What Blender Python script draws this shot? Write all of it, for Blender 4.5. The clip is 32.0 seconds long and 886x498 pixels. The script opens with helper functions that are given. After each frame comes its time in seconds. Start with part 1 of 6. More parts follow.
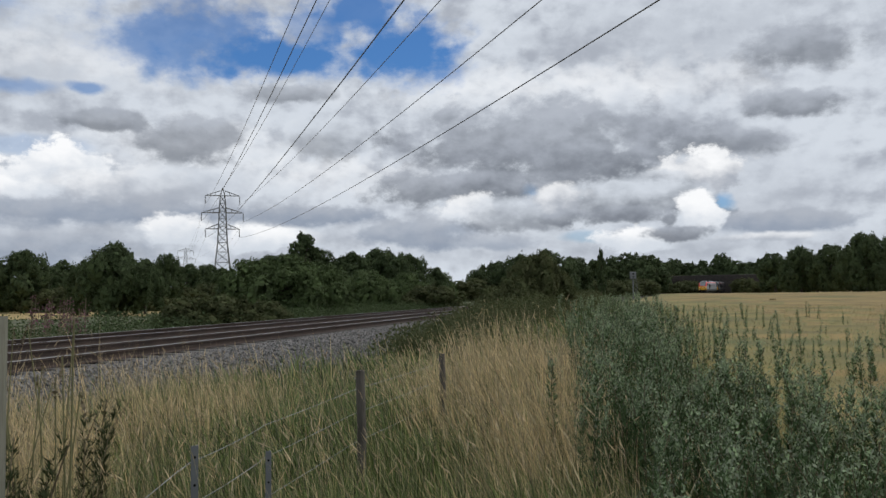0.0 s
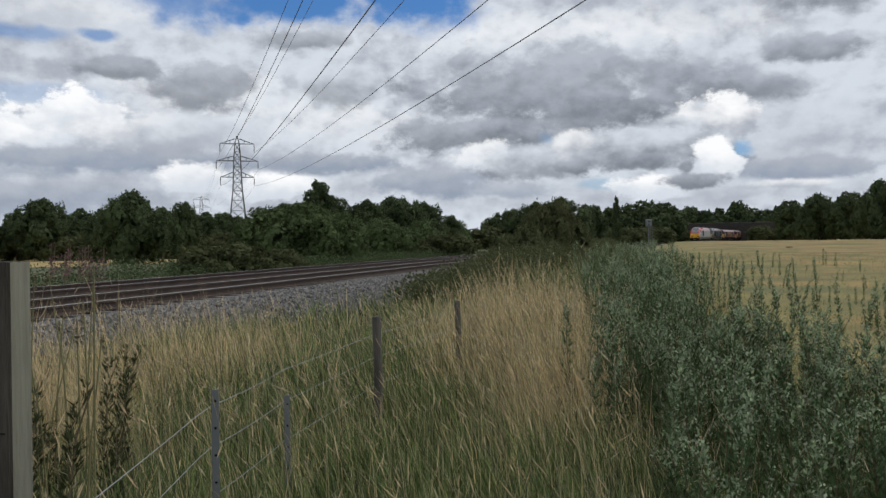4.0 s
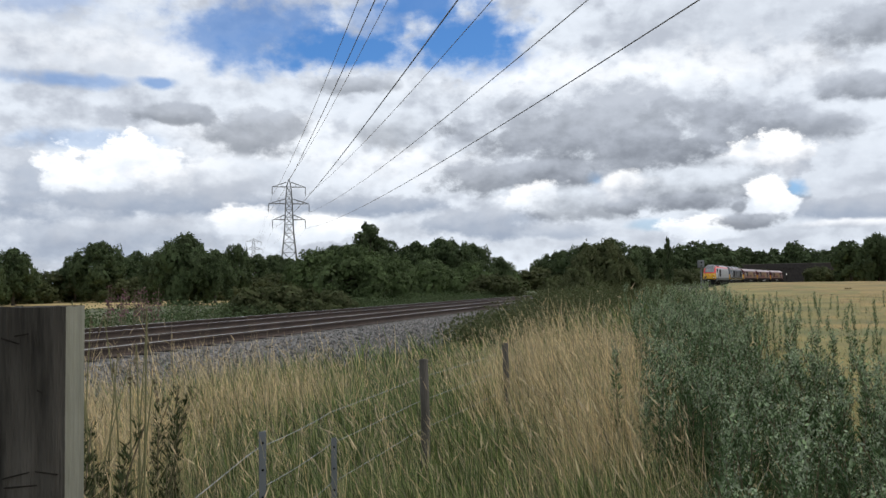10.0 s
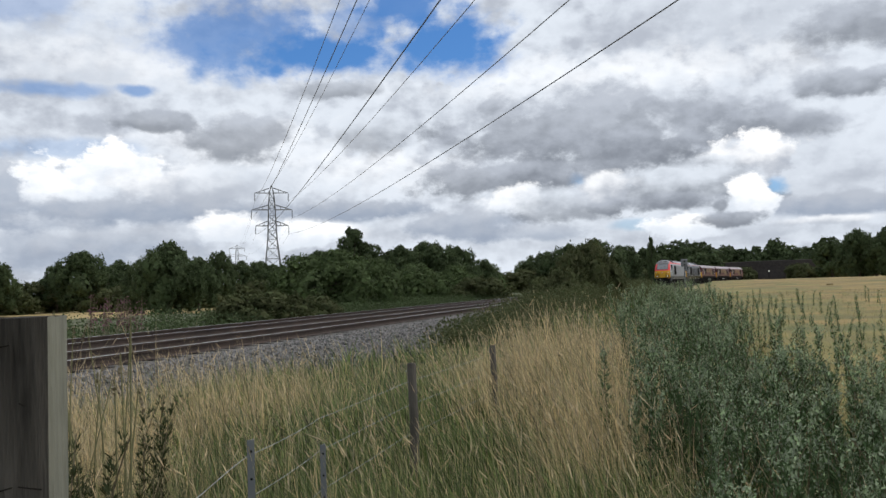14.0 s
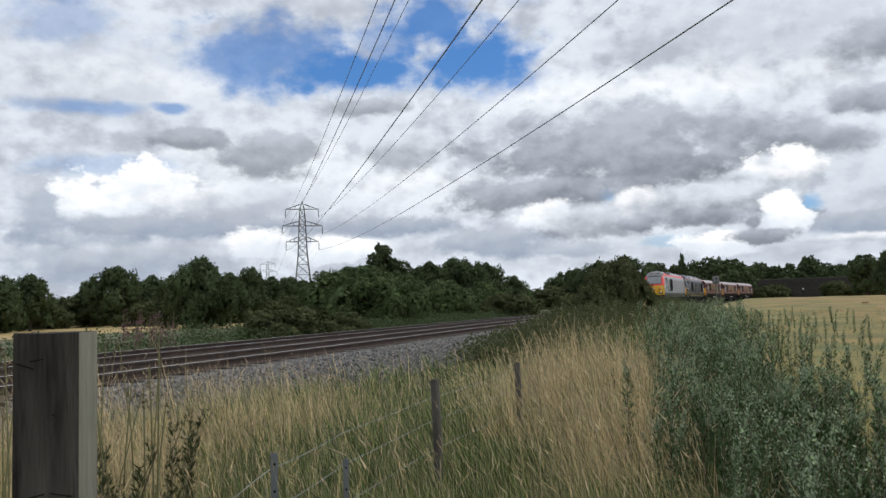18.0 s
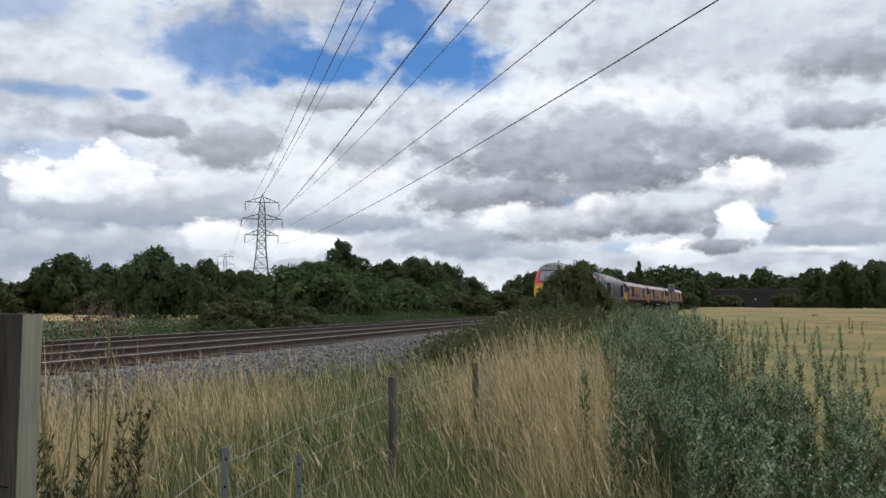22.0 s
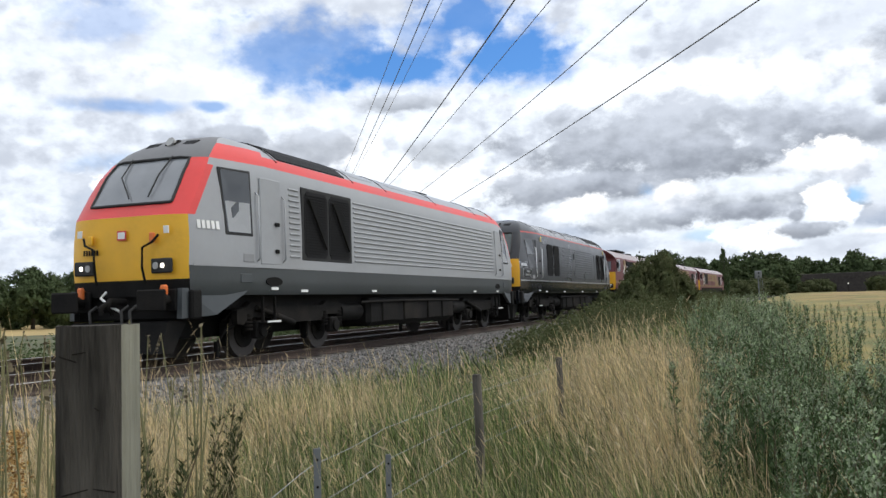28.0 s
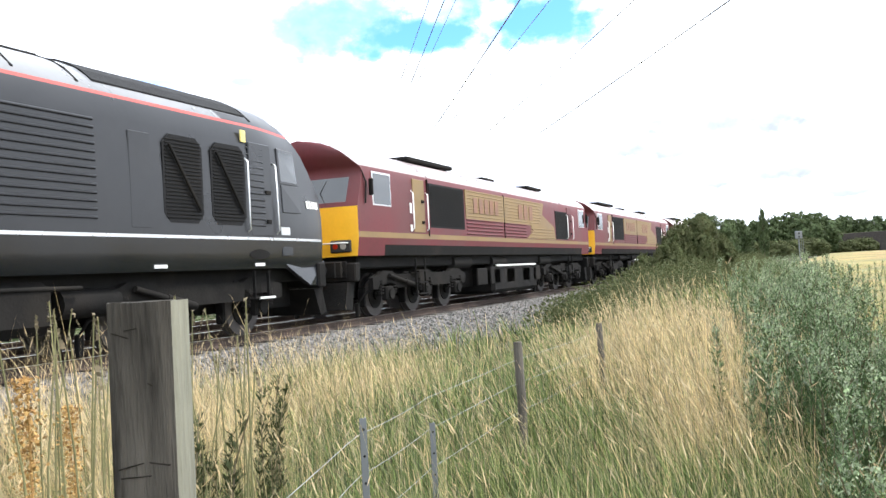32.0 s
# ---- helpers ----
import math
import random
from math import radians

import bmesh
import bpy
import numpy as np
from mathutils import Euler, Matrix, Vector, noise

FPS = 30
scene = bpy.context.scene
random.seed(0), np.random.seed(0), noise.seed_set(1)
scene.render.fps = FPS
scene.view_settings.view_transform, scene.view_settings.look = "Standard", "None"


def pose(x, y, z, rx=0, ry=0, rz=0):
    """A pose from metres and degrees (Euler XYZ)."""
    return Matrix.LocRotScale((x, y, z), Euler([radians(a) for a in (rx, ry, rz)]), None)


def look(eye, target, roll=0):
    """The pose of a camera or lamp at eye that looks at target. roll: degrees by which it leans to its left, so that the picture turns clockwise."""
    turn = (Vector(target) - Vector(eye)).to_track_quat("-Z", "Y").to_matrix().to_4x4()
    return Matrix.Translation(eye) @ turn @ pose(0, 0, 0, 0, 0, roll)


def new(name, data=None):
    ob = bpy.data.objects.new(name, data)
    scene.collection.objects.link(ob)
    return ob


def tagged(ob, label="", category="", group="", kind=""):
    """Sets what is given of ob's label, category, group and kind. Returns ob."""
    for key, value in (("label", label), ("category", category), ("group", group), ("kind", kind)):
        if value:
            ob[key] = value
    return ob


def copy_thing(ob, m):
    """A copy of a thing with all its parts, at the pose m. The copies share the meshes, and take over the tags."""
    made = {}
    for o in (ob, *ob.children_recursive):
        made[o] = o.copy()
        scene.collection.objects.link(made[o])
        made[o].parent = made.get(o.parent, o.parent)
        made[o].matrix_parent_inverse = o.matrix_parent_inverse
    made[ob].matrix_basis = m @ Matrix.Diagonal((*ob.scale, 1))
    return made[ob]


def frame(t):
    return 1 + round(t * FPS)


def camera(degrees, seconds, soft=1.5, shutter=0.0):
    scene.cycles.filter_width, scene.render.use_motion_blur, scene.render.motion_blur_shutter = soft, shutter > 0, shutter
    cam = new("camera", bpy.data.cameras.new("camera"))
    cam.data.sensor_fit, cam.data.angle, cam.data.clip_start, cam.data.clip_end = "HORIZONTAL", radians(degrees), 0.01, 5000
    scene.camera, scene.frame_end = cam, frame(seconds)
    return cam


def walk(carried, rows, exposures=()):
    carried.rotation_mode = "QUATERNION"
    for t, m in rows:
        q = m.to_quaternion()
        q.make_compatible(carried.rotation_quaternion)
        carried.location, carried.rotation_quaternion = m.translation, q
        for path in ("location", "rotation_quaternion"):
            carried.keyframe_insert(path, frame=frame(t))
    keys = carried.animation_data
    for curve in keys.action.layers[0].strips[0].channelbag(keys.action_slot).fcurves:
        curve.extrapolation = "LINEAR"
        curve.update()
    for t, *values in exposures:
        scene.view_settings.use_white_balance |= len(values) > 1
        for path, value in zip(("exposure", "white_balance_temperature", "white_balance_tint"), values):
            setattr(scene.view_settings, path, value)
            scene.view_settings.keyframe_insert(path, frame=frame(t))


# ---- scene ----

# ---- the walk: a hand-held camera by a fence post ----
cam = camera(55.0, 32.0, soft=1.45)
PATH = [
    (0.0, -0.026, 0.000, 1.514, 93.06, 0.65, -3.47),
    (0.5, -0.020, -0.006, 1.513, 92.91, 0.57, -3.24),
    (1.0, -0.016, -0.002, 1.514, 92.93, 0.91, -3.31),
    (1.5, -0.012, 0.012, 1.511, 93.22, 1.31, -3.31),
    (2.0, -0.016, 0.011, 1.514, 93.19, 1.62, -2.61),
    (2.5, -0.022, -0.003, 1.513, 92.62, 1.63, -2.11),
    (3.0, -0.026, -0.005, 1.512, 91.33, 1.13, -2.18),
    (3.5, -0.032, -0.000, 1.507, 90.14, 0.68, -2.49),
    (5.5, -0.032, 0.009, 1.508, 89.10, 0.86, -2.34),
    (6.0, -0.029, 0.020, 1.508, 88.88, 0.81, -2.15),
    (6.5, -0.025, 0.008, 1.506, 88.68, 0.87, -1.94),
    (7.0, -0.018, -0.013, 1.512, 88.81, 1.07, -2.25),
    (7.5, -0.021, -0.000, 1.510, 89.14, 0.88, -1.92),
    (8.0, -0.021, 0.004, 1.517, 91.35, 0.89, -1.21),
    (8.5, -0.018, -0.008, 1.515, 93.11, 0.90, -0.22),
    (9.0, -0.019, -0.017, 1.514, 93.15, 0.72, 0.63),
    (9.5, -0.018, -0.008, 1.509, 92.50, 0.52, 1.07),
    (10.0, -0.017, -0.013, 1.514, 92.40, 0.73, 0.82),
    (10.5, -0.021, -0.006, 1.515, 92.63, 0.85, 0.46),
    (11.0, -0.022, -0.008, 1.512, 92.43, 0.67, 0.70),
    (11.5, -0.023, -0.014, 1.512, 92.68, 0.17, 1.33),
    (12.0, -0.020, -0.019, 1.513, 92.90, 0.37, 1.27),
    (12.5, -0.020, -0.011, 1.514, 92.92, 1.17, 0.88),
    (13.0, -0.022, -0.003, 1.516, 92.85, 1.50, 0.02),
    (13.5, -0.029, 0.015, 1.509, 92.38, 1.79, -0.06),
    (14.0, -0.031, 0.020, 1.512, 92.60, 1.80, -0.20),
    (14.5, -0.031, 0.025, 1.514, 93.06, 1.34, -0.24),
    (16.5, 0.016, -0.041, 1.514, 93.54, 1.85, 1.65),
    (17.0, 0.015, -0.031, 1.513, 93.70, 1.77, 1.59),
    (17.5, 0.021, -0.049, 1.518, 93.73, 1.80, 2.40),
    (18.0, 0.015, -0.066, 1.517, 93.75, 1.53, 1.77),
    (18.5, 0.021, -0.037, 1.522, 94.68, 1.59, -0.21),
    (19.0, 0.015, -0.027, 1.518, 95.16, 1.44, -0.02),
    (19.5, 0.006, -0.018, 1.517, 94.79, 1.32, -0.55),
    (20.0, -0.004, -0.003, 1.514, 94.33, 0.61, -0.53),
    (20.5, -0.010, -0.013, 1.514, 94.32, -0.37, -0.74),
    (21.0, -0.006, -0.012, 1.510, 93.91, -0.03, -0.99),
    (21.5, -0.004, -0.010, 1.512, 93.60, 0.15, -1.20),
    (22.0, -0.005, 0.002, 1.505, 93.68, -0.38, -1.05),
    (22.5, -0.004, 0.006, 1.500, 93.37, -0.10, -0.07),
    (23.0, 0.000, 0.000, 1.500, 93.11, 0.03, 0.02),
    (23.5, 0.009, -0.007, 1.502, 93.20, 0.36, 0.30),
    (24.0, 0.009, -0.005, 1.501, 93.16, 0.59, 1.06),
    (24.5, 0.004, 0.004, 1.502, 93.19, 0.82, 1.04),
    (25.0, -0.004, 0.011, 1.502, 93.25, 1.05, 1.37),
    (25.5, -0.003, 0.003, 1.503, 93.27, 0.99, 2.01),
    (26.0, -0.009, 0.004, 1.505, 93.19, 0.88, 2.53),
    (26.5, -0.007, -0.009, 1.509, 93.22, 1.21, 3.58),
    (28.5, -0.022, 0.019, 1.508, 93.56, 1.65, 4.42),
    (29.0, -0.025, 0.022, 1.510, 93.39, 1.75, 4.86),
    (29.5, -0.029, 0.033, 1.506, 93.73, 2.06, 5.82),
    (30.0, -0.034, 0.023, 1.505, 93.97, 2.63, 5.89),
    (30.5, -0.037, 0.023, 1.513, 93.23, 2.34, 6.28),
    (31.0, -0.039, 0.025, 1.515, 92.70, 2.44, 6.27),
    (31.5, -0.039, 0.034, 1.508, 92.40, 2.92, 6.05),
    (32.0, -0.044, 0.030, 1.509, 91.52, 3.00, 6.70),
]
EXPOSURES = [(0.0, 0.08), (6.0, 0.12), (9.0, 0.0), (10.0, 0.42), (13.0, 0.36), (17.0, 0.34), (26.5, 0.34), (28.5, 0.95), (29.5, 1.3), (30.5, 1.55), (32.0, 2.1)]
walk(cam, [(r[0], pose(*r[1:])) for r in PATH], EXPOSURES)

# ---- plan in metres: the eye stands at (0, 0, 1.5) ----
PHI = radians(16.5)                       # bearing of the near track, from +y to +x
ALONG = Vector((math.sin(PHI), math.cos(PHI), 0))
ASIDE = Vector((-math.cos(PHI), math.sin(PHI), 0))   # from the camera to the track
NEAR, SPACING, RAIL_Z = 9.87, 3.4, 0.59   # offset of the near track, track spacing, rail head
BEND, BEND_FROM = 0.00050, 30.0           # the line bends away to the right


def on_track(u, off=0.0, z=RAIL_Z):
    """A point u metres along the near track, off metres further from the camera."""
    b = BEND * max(0.0, u - BEND_FROM) ** 2
    return ALONG * u + ASIDE * (NEAR + off - b) + Vector((0, 0, z))


def polar(az, dist, z=0.0):
    return Vector((dist * math.sin(radians(az)), dist * math.cos(radians(az)), z))


# ---- sky and sun ----
def make_world():
    world = bpy.data.worlds.new("world")
    scene.world = world
    world.use_nodes = True
    nt = world.node_tree
    nt.nodes.clear()
    N, Lk = nt.nodes, nt.links

    def put(sock, v):
        if isinstance(v, (int, float)):
            sock.default_value = v
        else:
            Lk.new(v, sock)

    def m(op, a, b=0.0, c=0.0, clamp=False):
        n = N.new("ShaderNodeMath")
        n.operation, n.use_clamp = op, clamp
        for s, v in zip(n.inputs, (a, b, c)):
            put(s, v)
        return n.outputs[0]

    def step(v, lo, hi):
        n = N.new("ShaderNodeMapRange")
        n.interpolation_type = "SMOOTHSTEP"
        put(n.inputs[0], v)
        n.inputs[1].default_value, n.inputs[2].default_value = lo, hi
        return n.outputs[0]

    def mix(f, a, b):
        n = N.new("ShaderNodeMix")
        n.data_type = "RGBA"
        put(n.inputs[0], f)
        for s, v in ((n.inputs[6], a), (n.inputs[7], b)):
            if isinstance(v, tuple):
                s.default_value = (*v, 1)
            else:
                Lk.new(v, s)
        return n.outputs[2]

    def vec(x, y, z=0.0):
        n = N.new("ShaderNodeCombineXYZ")
        for s, v in zip(n.inputs, (x, y, z)):
            put(s, v)
        return n.outputs[0]

    def noise_at(v, scale, detail=8.0, rough=0.55, lac=2.0):
        n = N.new("ShaderNodeTexNoise")
        Lk.new(v, n.inputs["Vector"])
        n.inputs["Scale"].default_value, n.inputs["Detail"].default_value = scale, detail
        n.inputs["Roughness"].default_value, n.inputs["Lacunarity"].default_value = rough, lac
        return n.outputs["Fac"]

    tex = N.new("ShaderNodeTexCoord")
    sep = N.new("ShaderNodeSeparateXYZ")
    Lk.new(tex.outputs["Generated"], sep.inputs[0])
    X, Y, Zz = sep.outputs
    az = m("MULTIPLY", m("ARCTAN2", X, Y), 57.2958)
    el = m("MULTIPLY", m("ARCSINE", Zz), 57.2958)
    el0 = m("MAXIMUM", el, 0.0)
    place_ = vec(az, m("MULTIPLY", el, 1.45), 0.0)
    lifted = vec(m("ADD", az, -0.35), m("ADD", m("MULTIPLY", el, 1.45), 0.75), 0.0)
    low = noise_at(place_, 0.10, 3.0, 0.5)
    puff = noise_at(place_, 0.36, 9.0, 0.58, 2.1)
    fluff = noise_at(place_, 0.55, 5.0, 0.5)
    emb = m("SUBTRACT", noise_at(place_, 0.30, 5.0, 0.52, 2.1), noise_at(lifted, 0.30, 5.0, 0.52, 2.1))   # upper sides are the bright ones
    ragged = m("MULTIPLY", m("SUBTRACT", puff, 0.5), 2.6)
    misty = m("ADD", m("MULTIPLY", m("SUBTRACT", fluff, 0.5), 1.6), m("MULTIPLY", m("SUBTRACT", puff, 0.5), 2.2))

    def oval(a0, e0, ra, re, soft, edge):
        """1 within an uneven oval round a bearing and an elevation; and how high up within it."""
        dx = m("DIVIDE", m("SUBTRACT", az, a0), ra)
        dy = m("DIVIDE", m("SUBTRACT", el, e0), re)
        r = m("SQRT", m("ADD", m("MULTIPLY", dx, dx), m("MULTIPLY", dy, dy)))
        return m("SUBTRACT", 1.0, step(m("ADD", r, edge), 1.0 - soft, 1.0 + soft)), dy

    sky_blue = N.new("ShaderNodeVectorMath")     # the open sky, filled in below
    sky_blue.operation = "SCALE"
    veil = step(m("ADD", m("MULTIPLY", low, 0.5), m("SUBTRACT", m("MULTIPLY", fluff, 0.5), m("MULTIPLY", emb, 0.5))), 0.40, 0.68)
    col = mix(veil, CLOUD_LIT, CLOUD_MID)
    W_, L_, M_, D_, B_ = CLOUD_WHITE, CLOUD_LIT, CLOUD_MID, CLOUD_DARK, CLOUD_BLUISH
    # soft high banks: bearing, elevation, half width, half height, strength, softness, base, top
    banks = [(-22.9, 15.6, 6.6, 2.4, 0.5, 0.5, M_, L_), (-10.1, 20.5, 6.4, 1.6, 0.8, 0.45, M_, L_), (19.5, 17.6, 7.6, 3.1, 0.5, 0.5, M_, L_), (24.8, 6.5, 3.8, 2.4, 0.5, 0.5, M_, L_),
             (-22.8, 3.2, 7.1, 1.4, 0.7, 0.45, B_, M_), (-26.7, 6.5, 2.1, 1.7, 0.7, 0.4, B_, M_), (-12.4, 8.7, 6.2, 2.0, 0.5, 0.5, L_, W_), (12.4, 12.9, 11.0, 1.6, 0.6, 0.5, L_, W_),
             (-17.8, 14.0, 9.1, 1.4, 0.45, 0.5, L_, W_), (-3.0, 7.2, 5.3, 1.5, 0.5, 0.5, L_, W_), (15.6, 3.2, 14.6, 1.1, 0.6, 0.5, M_, L_),]
    # open blue: bearing, elevation, half width, half height, strength
    holes = [(-13.1, 16.4, 4.6, 2.0, 0.8), (-7.1, 15.6, 5.0, 1.1, 1), (-2.0, 18.8, 2.9, 1.4, 0.95), (1.3, 16.1, 3.2, 1.7, 1), (-5.1, 17.6, 2.3, 1.1, 0.55), (-25.8, 17.8, 2.7, 1.1, 0.45),
             (-24.5, 12.8, 3.0, 0.4, 0.6), (-19.3, 13.0, 1.0, 0.3, 0.7), (-23.1, 9.2, 3.7, 0.6, 0.35), (21.5, 5.7, 0.8, 0.5, 0.75), (9.4, 6.9, 0.6, 0.4, 0.7), (6.3, 6.5, 0.4, 0.3, 0.6),
             (13.1, 3.7, 1.4, 0.3, 0.45), (-25.9, 19.4, 2.2, 0.5, 0.3), (4.3, 20.6, 1.6, 0.9, 0.2),]
    # clouds, as the banks
    clouds = [(26.6, 15.0, 3.0, 1.3, 0.8, 0.35, D_, M_), (26.3, 11.5, 2.8, 0.8, 0.85, 0.3, D_, M_), (-18.1, 11.2, 2.8, 0.6, 0.8, 0.25, D_, M_), (-13.1, 10.1, 2.9, 1.5, 0.8, 0.28, D_, M_),
             (-7.1, 13.3, 2.5, 0.6, 0.7, 0.3, D_, M_), (-4.3, 10.4, 2.5, 1.1, 0.65, 0.32, D_, L_), (21.4, 9.6, 4.0, 0.9, 0.75, 0.35, D_, M_), (10.4, 10.1, 8.5, 2.3, 0.85, 0.3, D_, M_),
             (11.8, 8.7, 6.6, 1.3, 0.85, 0.3, D_, M_), (4.3, 7.2, 5.3, 1.1, 0.85, 0.26, D_, M_), (8.8, 7.4, 4.1, 0.8, 0.6, 0.3, D_, M_), (-21.8, 7.5, 3.7, 1.8, 1, 0.13, L_, W_),
             (-24.1, 6.5, 1.9, 1.0, 0.9, 0.2, L_, W_), (-19.3, 7.8, 2.0, 1.4, 0.95, 0.16, L_, W_), (-16.7, 7.0, 3.5, 1.2, 0.75, 0.3, M_, W_), (-13.8, 7.2, 3.6, 1.1, 0.7, 0.3, M_, L_),
             (-17.7, 5.5, 9.0, 0.7, 0.85, 0.34, B_, M_), (-13.7, 4.2, 2.2, 1.0, 0.9, 0.22, L_, W_), (-8.2, 3.8, 2.8, 1.0, 1, 0.2, L_, W_), (-5.0, 5.3, 4.2, 0.7, 0.9, 0.25, B_, M_),
             (-1.6, 4.1, 3.4, 0.7, 0.6, 0.3, M_, L_), (20.5, 7.6, 2.8, 1.4, 1, 0.15, M_, W_), (18.2, 7.3, 1.7, 0.6, 0.7, 0.25, D_, L_), (15.7, 5.9, 5.5, 1.2, 0.9, 0.22, D_, L_),
             (15.3, 5.1, 4.3, 0.5, 0.7, 0.3, D_, M_), (25.0, 4.2, 3.6, 0.7, 0.85, 0.3, B_, M_), (20.2, 4.8, 1.3, 1.4, 1, 0.16, L_, W_), (16.1, 3.4, 2.3, 0.9, 1, 0.18, L_, W_),
             (22.1, 3.2, 2.6, 0.6, 0.7, 0.3, M_, L_), (19.1, 3.9, 1.8, 0.5, 0.9, 0.2, D_, M_), (18.5, 4.8, 0.6, 0.6, 0.85, 0.25, D_, M_), (4.8, 5.6, 1.7, 1.1, 0.9, 0.2, L_, W_),
             (1.9, 4.2, 3.6, 0.9, 0.75, 0.28, B_, M_), (8.4, 5.2, 3.2, 1.0, 0.7, 0.26, D_, L_), (11.2, 6.2, 1.8, 1.0, 0.75, 0.22, M_, W_), (25.0, 3.4, 2.8, 0.3, 0.7, 0.3, M_, W_),
             (6.4, 3.5, 3.4, 0.5, 0.6, 0.3, B_, M_), (-24.7, 4.8, 3.5, 0.6, 0.5, 0.35, B_, M_),]

    def heap(col, a0, e0, ra, re, k, soft, base, top):
        f, dy = oval(a0, e0, ra * 1.06, re * 1.08, soft * 1.15, ragged if soft < 0.4 else misty)
        t = step(m("ADD", m("ADD", m("MULTIPLY", dy, 0.8), m("MULTIPLY", emb, 1.8)), m("MULTIPLY", m("SUBTRACT", fluff, 0.5), 1.7)), -0.75, 0.95)
        return mix(m("MULTIPLY", f, k), col, mix(t, base, top))
    for row in banks:
        col = heap(col, *row)
    for a0, e0, ra, re, k in holes:
        f, dy = oval(a0, e0, ra * 1.1, re * 1.15, 0.5, m("MULTIPLY", misty, 0.75))
        col = mix(m("MULTIPLY", f, k), col, sky_blue.outputs[0])
    for row in clouds:
        col = heap(col, *row)
    sky = N.new("ShaderNodeTexSky")
    sky.sky_type, sky.sun_disc = "NISHITA", False
    sky.sun_elevation, sky.sun_rotation = radians(SUN_EL), radians(SUN_AZ)
    deep = N.new("ShaderNodeVectorMath")
    deep.operation = "MULTIPLY"
    Lk.new(sky.outputs[0], deep.inputs[0])
    deep.inputs[1].default_value = (0.46, 0.85, 1.32)
    Lk.new(deep.outputs[0], sky_blue.inputs[0])
    sky_blue.inputs[3].default_value = BLUE
    below = m("SUBTRACT", 1.0, step(el, -2.0, 0.0))
    col = mix(below, col, (0.22, 0.23, 0.24))
    bg = N.new("ShaderNodeBackground")
    Lk.new(col, bg.inputs[0])
    bg.inputs[1].default_value = SKY_STRENGTH
    out = N.new("ShaderNodeOutputWorld")
    Lk.new(bg.outputs[0], out.inputs[0])


SUN_EL, SUN_AZ, SUN_STRENGTH = 58.0, 85.0, 1.1
BLUE, SKY_STRENGTH = 0.082, 0.95
CLOUD_LIT, CLOUD_MID, CLOUD_DARK, CLOUD_WHITE = (0.65, 0.70, 0.77), (0.40, 0.435, 0.50), (0.175, 0.195, 0.232), (0.96, 0.97, 0.985)
CLOUD_BLUISH = (0.255, 0.305, 0.395)
make_world()
sun = new("sun", bpy.data.lights.new("sun", "SUN"))
sun.data.energy, sun.data.angle, sun.data.color = SUN_STRENGTH, radians(10.0), (1.0, 0.95, 0.87)
sun.matrix_world = look(polar(SUN_AZ, 50, 60), (0, 0, 60 - 50 * math.tan(radians(SUN_EL))))

# ---- materials ----
MATS = {}


